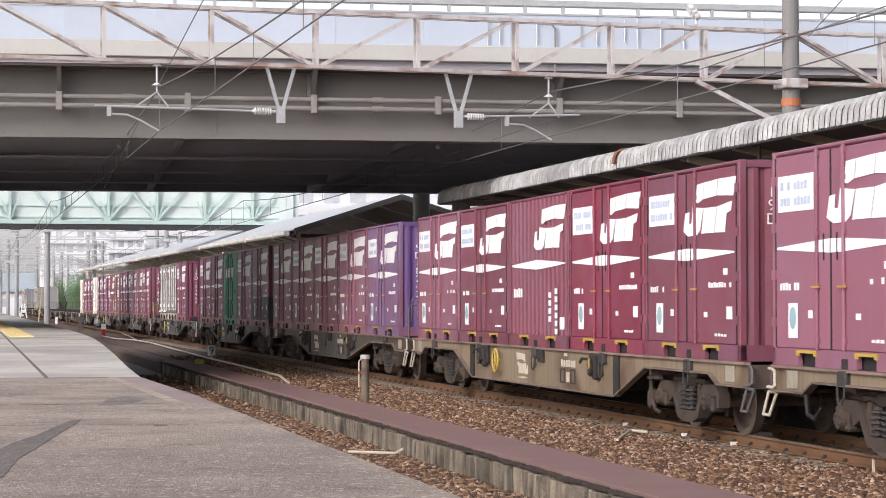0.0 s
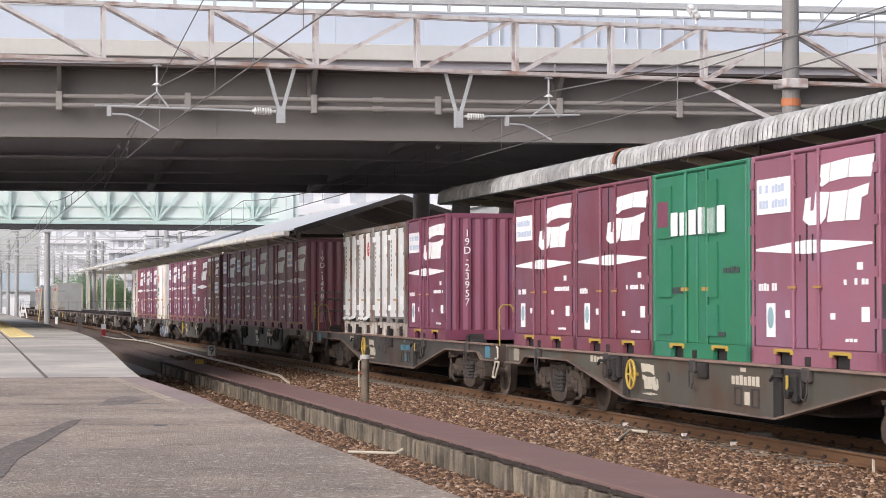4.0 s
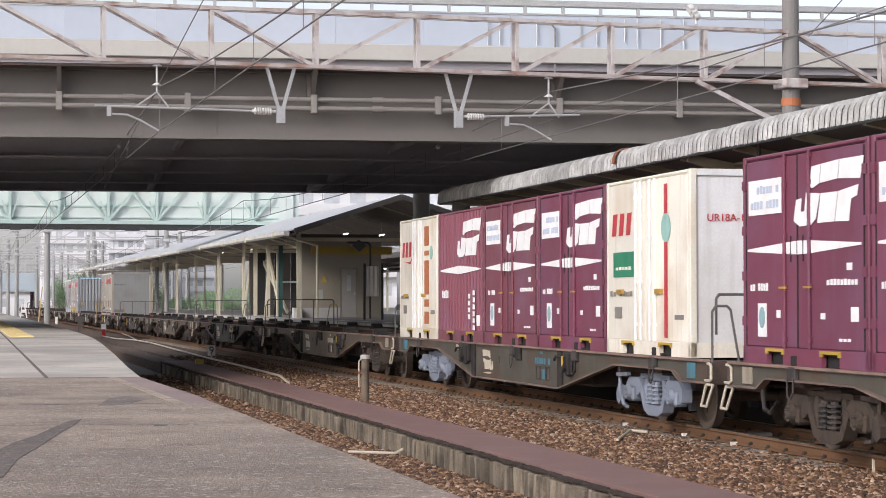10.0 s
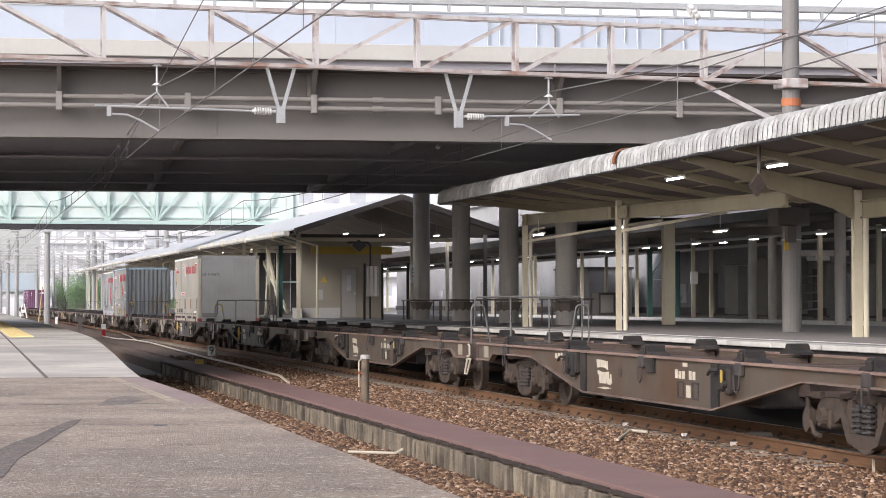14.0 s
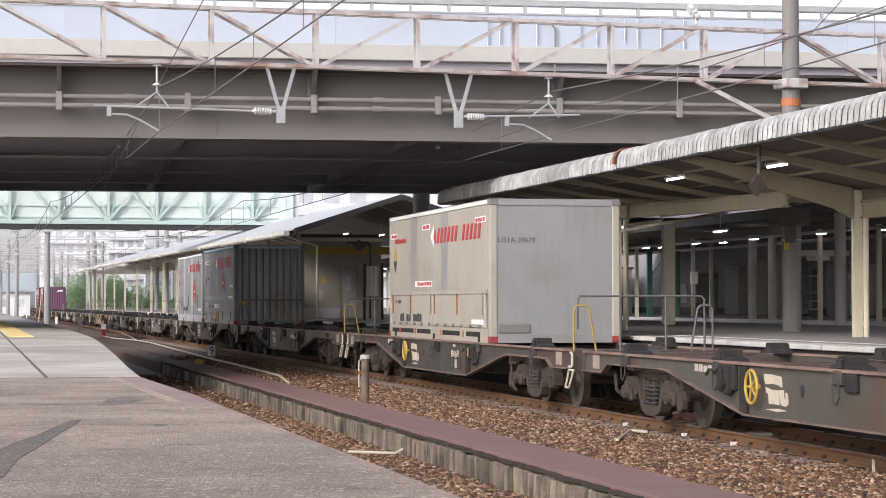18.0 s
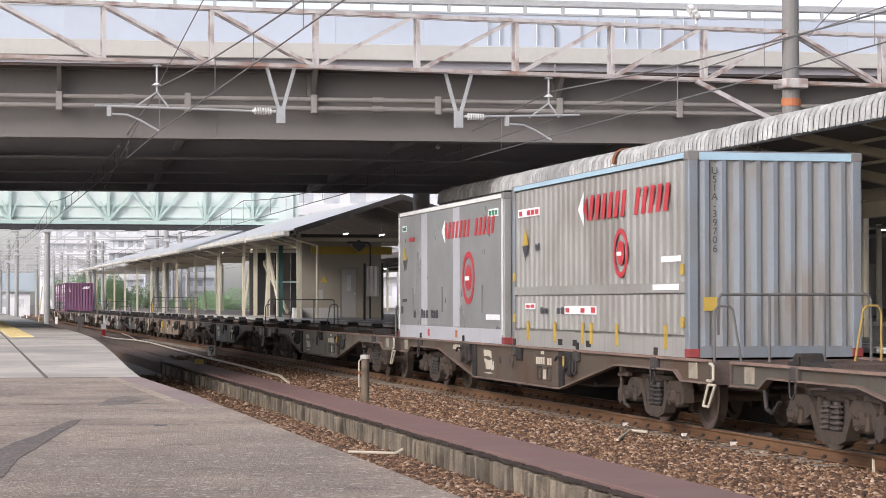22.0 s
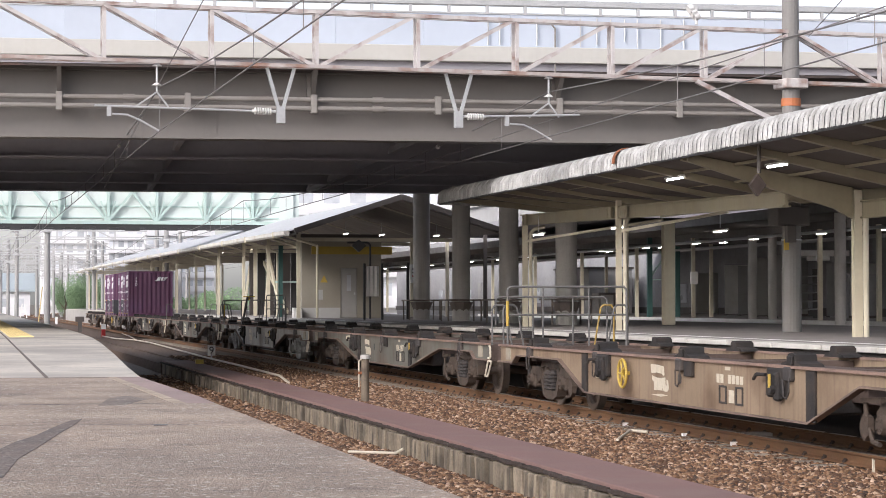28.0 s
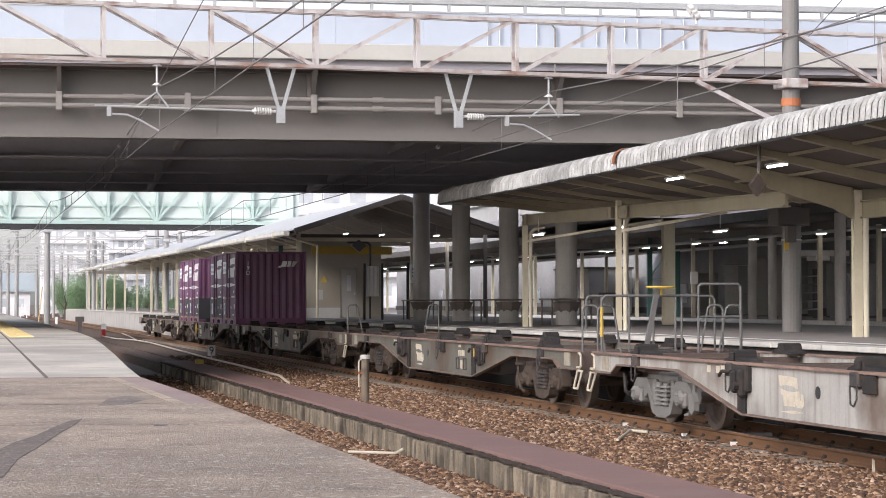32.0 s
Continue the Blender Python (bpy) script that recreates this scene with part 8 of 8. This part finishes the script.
        for f0, f1, z0, z1, n in marks:
            pl = B()
            box(pl, X - 0.011, X - 0.006, uy(f1), uy(f0), z0, z1)
            p = part("notice", pl, MARK_WHITE, ob, "white notice strip", at=turn)
            if n > 1:
                ch = B()
                bars(ch, X - 0.0115, uy(f1) + 0.04, uy(f0) - 0.04, z0 + 0.025, z1 - 0.02, n, rng)
                tagged(part("lettering", ch, MARK_RED if kind != "grey" else MARK_GREEN, p), kind="stuff")
        for f0, f1, z0, z1, n in dark_marks:
            ch = B()
            bars(ch, X - 0.006, uy(f1), uy(f0), z0, z1, n, rng)
            tagged(part("lettering", ch, INK, ob, "dark unreadable characters", at=turn), kind="stuff")
    return ob


U_A = long_box("beige", "long beige wing-side container with red name and hazard sign", 2.62)
letters("U51A-39679", 0.135, INK, U_A, pose(-0.72, 0.018, 1.93, 90, 0, 0), "dark number on the end wall")
part("end_vent", box(B(), -HALF + 0.16, -HALF + 0.75, -0.01, 0.02, 0.18, 0.34, 0.01), CORNER_GREY, U_A)
rl = B()
for x in (-0.75, 0.55):
    rod(rl, (x, 0.03, 2.55), (x + 0.3, 0.03, 2.55), 0.03, seg=8)
part("end_handle", rl, CORNER_GREY, U_A)
U_B = long_box("grey", "long dark grey wing-side container with a red ring mark", 2.68)
U_C = long_box("ribbed", "long grey corrugated wing-side container with yellow straps", 2.74)
letters("\n".join("U51A-39706"), 0.135, INK, U_C, pose(-0.86, 0.0, 2.54, 90, 0, 0), "stacked dark number on the end wall")
part("end_notice", box(B(), -1.02, -0.82, -0.004, 0.0, 0.62, 0.8), YELLOW, U_C)

# What stands on each wagon, from the rear slot to the front one, with the distance of the load's front from the coupling.
LOADS = {
    -2: (1.1, [R_FADED, R, R, R_BRIGHT, R_FADED]),
    -1: (0.68, [R_FADED, R, CORR, R_BRIGHT, R_NUM0]),
    0: (1.12, [R, R, R, R_FADED, P]),
    1: (0.64, [R, R_PLAIN, GREEN_BOX, R_FADED, R_BAND]),
    2: (0.58, [None, SEAL_BOX, WHITE_BOX, R_NUM2, None]),
    3: (1.13, [R_DEEP, R, R_FADED, R_PLAIN, R_NUM]),
    4: (0.6, [R_DEEP, R_DEEP, HAZ, CORR, HAZ_BROWN]),
    5: (1.06, [CREAM_B, CORR, R, R_DEEP, CREAM_A]),
    20: (1.2, [R_BAND2, R_BAND2, None, R_BAND2, TAIL]),
}
STEP = 3.885
placed = set()


def load(ob, y):
    c = ob if ob.name not in placed else copy_thing(ob, pose(0, 0, 0))
    placed.add(ob.name)
    movers.append((c, y))


for k, (off, row) in LOADS.items():
    for j, ob in enumerate(reversed(row)):
        if ob:
            load(ob, FRONT + PITCH * k + off + STEP * j)
load(U_A, FRONT + PITCH * 10 + 5.68)
load(U_B, FRONT + PITCH * 12 + 11.2)
load(U_C, FRONT + PITCH * 12 + 1.2)


# ---- stones and small trackside things ----
def stones(name, label, regions, seed, size):
    """Loose crushed stones, each a small uneven solid, strewn over rectangles (x0, x1, y0, y1, z, count)."""
    rng = np.random.default_rng(seed)
    b = B()
    bmesh.ops.create_icosphere(b, subdivisions=1, radius=1.0)
    base = np.array([v.co[:] for v in b.verts])
    b.verts.index_update()
    tri = np.array([[v.index for v in f.verts] for f in b.faces])
    b.free()
    V, F = [], []
    k = 0
    for x0, x1, y0, y1, z, n in regions:
        c = np.stack([rng.uniform(x0, x1, n), rng.uniform(y0, y1, n), np.full(n, z) + rng.uniform(-0.012, 0.022, n)], 1)
        s = size * rng.uniform(0.55, 1.25, (n, 1, 3)) * np.array([1, 1, 0.72])
        q = base[None] * (1 + rng.uniform(-0.4, 0.3, (n, 12, 1)))
        a = rng.uniform(0, 6.28, n)
        tilt = rng.uniform(-0.6, 0.6, n)
        p = q * s
        ca, sa, ct, st = np.cos(a)[:, None], np.sin(a)[:, None], np.cos(tilt)[:, None], np.sin(tilt)[:, None]
        x, y, zz = p[..., 0], p[..., 1] * ct - p[..., 2] * st, p[..., 1] * st + p[..., 2] * ct
        V.append((np.stack([x * ca - y * sa, x * sa + y * ca, zz], -1) + c[:, None]).reshape(-1, 3))
        F.append((tri[None] + (12 * np.arange(n))[:, None, None]).reshape(-1, 3) + k)
        k += 12 * n
    V, F = np.concatenate(V), np.concatenate(F)
    me = bpy.data.meshes.new(name)
    me.vertices.add(len(V))
    me.vertices.foreach_set("co", V.ravel())
    me.loops.add(F.size)
    me.loops.foreach_set("vertex_index", F.ravel().astype(np.int32))
    me.polygons.add(len(F))
    me.polygons.foreach_set("loop_start", np.arange(0, F.size, 3, dtype=np.int32))
    me.update(calc_edges=True)
    me.materials.append(STONE)
    return tagged(new(name, me), label, "stones", kind="stuff")


stones("ballast_stones", "loose brown and grey crushed stones along the main track", [(7.5, 10.1, 18, 30, -0.2, 17000), (7.5, 10.1, 30, 46, -0.2, 15000), (7.55, 10.1, 46, 80, -0.205, 12000), (10.2, 11.2, 22, 50, -0.21, 6000), (11.3, 12.3, 22, 50, -0.21, 3000)], 5, 0.038)
stones("bay_stones", "loose brown crushed stones in the empty bay", [(4.9, 6.5, 18, 30, -0.57, 11000), (5.0, 6.5, 30, 46, -0.57, 10000), (4.0, 6.54, 46, 70, -0.57, 6000)], 6, 0.05)

STUMP = mat("stump_concrete", (0.17, 0.135, 0.1), 0.9, var=0.35, scale=4, fine=40, bump=0.5, dirt=(0.08, 0.06, 0.045), dirt_amount=0.7, dirt_scale=5)
stump = thing("marker_post", "weathered concrete stump beside the walkway with a cap", "post", at=pose(7.72, 41.7, -0.2))
part("shaft", rod(B(), (0, 0, 0), (0, 0, 0.86), 0.08, 0.075, seg=16), STUMP, stump)
part("cap", rod(B(), (0, 0, 0.84), (0, 0, 0.92), 0.1, 0.09, seg=16), PILLAR, stump)
part("conduit", pipe(B(), [(-0.12, 0, 0.3), (-0.12, 0, 0.8), (-0.06, 0, 0.86)], 0.014, 6), GRUBBY_WHITE, stump, "white conduit clipped to the post")
part("clamp", box(B(), -0.14, 0.0, -0.03, 0.03, 0.55, 0.6), RUST, stump)

duct = thing("ground_pipe", "white plastic conduit lying along the ballast", "pipe")
part("run", pipe(B(), [(7.72, 51.6, -0.16), (8.1, 55.7, -0.13), (8.25, 64, -0.13), (8.4, 76, -0.13), (8.75, 92, -0.13), (9.0, 104, -0.13), (8.85, 111, -0.13), (8.3, 116, -0.13), (8.17, 125, -0.13)], 0.032, 8), GRUBBY_WHITE, duct)
part("branch", pipe(B(), [(9.0, 112, -0.13), (9.6, 124, -0.13), (10.0, 135, -0.13)], 0.032, 6), GRUBBY_WHITE, duct)

nine = thing("distance_marker", "small white marker board with the figure nine", "marker", at=pose(8.4, 73.5, -0.2))
part("post", box(B(), -0.025, 0.025, -0.02, 0.02, 0, 0.3), GALV, nine)
part("board", box(B(), -0.13, 0.13, -0.02, 0.0, 0.16, 0.52, 0.008), SIGN_WHITE, nine)
letters("9", 0.34, INK, nine, pose(0, -0.024, 0.5, 90, 0, 0), "black figure nine")
yb = thing("cable_box", "small yellow cable box on the ground", "box", at=pose(7.4, 68.0, -0.16))
part("body", box(B(), -0.12, 0.12, -0.1, 0.1, 0, 0.14, 0.01), YELLOW, yb)

for x, y, m, h, lab in ((8.35, 127.0, RED_PAINT, 0.75, "white marker post with a red base"), (9.2, 205.0, SIGN_WHITE, 0.7, "white marker post beside the track")):
    ob = thing("marker_post", lab, "marker", "trackside markers", at=pose(x, y, -0.22))
    part("base", box(B(), -0.11, 0.11, -0.05, 0.05, 0, h * 0.6), m, ob)
    part("top", box(B(), -0.13, 0.13, -0.05, 0.05, h * 0.6, h), SIGN_WHITE, ob)
sigbox = thing("signal_stump", "dark stubby cable post beside the track", "post", at=pose(8.2, 148.4, -0.22))
part("leg", box(B(), -0.14, 0.14, -0.1, 0.1, 0, 0.75), BROWN, sigbox)
part("head", box(B(), -0.3, 0.28, -0.12, 0.12, 0.7, 1.05, 0.02), BROWN, sigbox)
trestle = thing("trestle_board", "white trestle board standing by the distant track", "trestle", at=pose(8.9, 293.0, -0.22))
for p, q in (((-0.4, 0, 0), (-0.15, 0, 1.9)), ((0.45, 0, 0), (0.1, 0, 1.9))):
    part("leg", beam(B(), p, q, 0.14), SIGN_WHITE, trestle)
part("board", box(B(), -0.35, 0.35, -0.08, 0.0, 0.7, 1.1), SIGN_WHITE, trestle)
GUARD_YELLOW = mat("faded_yellow", (0.55, 0.42, 0.2), 0.7, var=0.2, scale=3, fine=20, bump=0.05)
guard = thing("guy_guard", "faded yellow guard on a pole stay", "guard", at=pose(8.75, 228.0, -0.22))
part("tube", rod(B(), (-0.3, 0, 0), (0.06, 0, 3.6), 0.055, seg=8), GUARD_YELLOW, guard)
for x, y, label, pts in ((9.3, 29.8, "bent white plastic conduit lying on the stones", [(-0.5, -1.05, 0.02), (0.2, 0.6, 0.05), (0.42, 0.48, 0.03)]), (6.2, 32.0, "white conduit at the foot of the stake wall", [(-0.42, 0.6, 0.03), (0.2, 0.1, 0.03), (0.3, 0.0, 0.1)]), (5.1, 37.0, "short white pipe on the bay stones", [(0, 0, 0.02), (0.4, 0.4, 0.04)])):
    ob = thing("loose_pipe", label, "pipe", "loose pipes", at=pose(x, y, -0.17 if x > 7 else -0.54))
    part("tube", pipe(B(), pts, 0.022, 8), GRUBBY_WHITE, ob)
board2 = thing("cable_cover", "flat pale board lying between the rails", "board", at=pose(10.7, 29.2, -0.15))
part("plank", box(B(), -0.4, 0.45, -0.16, 0.16, 0, 0.05, 0.008), GIRDER_PALE, board2)
for y in (27.6, 29.6, 32.4):
    ob = thing("rail_tag", "small pale tag painted at the rail foot", "tag", "rail tags", at=pose(10.05, y, -0.19))
    part("tag", box(B(), -0.04, 0.04, -0.03, 0.03, 0, 0.07), SIGN_WHITE, ob)
for x in (9.98, 9.92):
    ob = thing("stake", "short white stake driven beside the rail", "stake", "white stakes", at=pose(x, 22.7 + 3 * (x - 9.9), -0.22))
    part("stake", rod(B(), (0, 0, 0), (0, 0, 0.2), 0.009, seg=6), GRUBBY_WHITE, ob)

# Edge of the canopy over the near platform, far along it.
eave = thing("platform_canopy", "dark eave of the canopy over the near platform", "canopy")
part("roof_deck", slab(B(), [(-1.6, 4.3), (-1.6, 4.5), (0.75, 4.85), (1.05, 4.7), (0.75, 4.35)], 96, 125), BROWN, eave)
part("post", box(B(), -1.3, -1.0, 100, 100.3, HERE_Z - 0.02, 4.3), BROWN, eave)
part("post", box(B(), -1.3, -1.0, 120, 120.3, HERE_Z - 0.02, 4.3), BROWN, eave)


# ---- motions ----
def travelled(t):
    u = t / 32
    return 402.24 * u - 39.241 * u**2 + 96.162 * u**3 - 121.099 * u**4 + 51.19 * u**5


def motions():
    loads = {c.name for c, _ in movers if not c.name.startswith("container_wagon")}
    for ob, y in movers:
        z = BED if ob.name in loads else 0.0
        walk(ob, [(t, pose(TRACK_X, y - travelled(t), z)) for t in range(0, 33, 2)])
    for ws, y in rollers:
        place = ws.matrix_basis.translation.copy()
        start = y + place.y
        seen = [i / FPS for i in range(int(32 * FPS) + 1) if 21 < start - travelled(i / FPS) < 62]
        turn0 = Matrix.Translation(place)
        rows = [(t, turn0 @ Matrix.Rotation((travelled(t) - travelled(seen[0])) / 0.43, 4, "X")) for t in seen] if len(seen) > 1 else [(0.0, turn0)]
        if rows[0][0] > 0.05:
            rows.insert(0, (0.0, rows[0][1]))
        if rows[-1][0] < 31.95:
            rows.append((32.0, rows[-1][1]))
        walk(ws, rows)


motions()
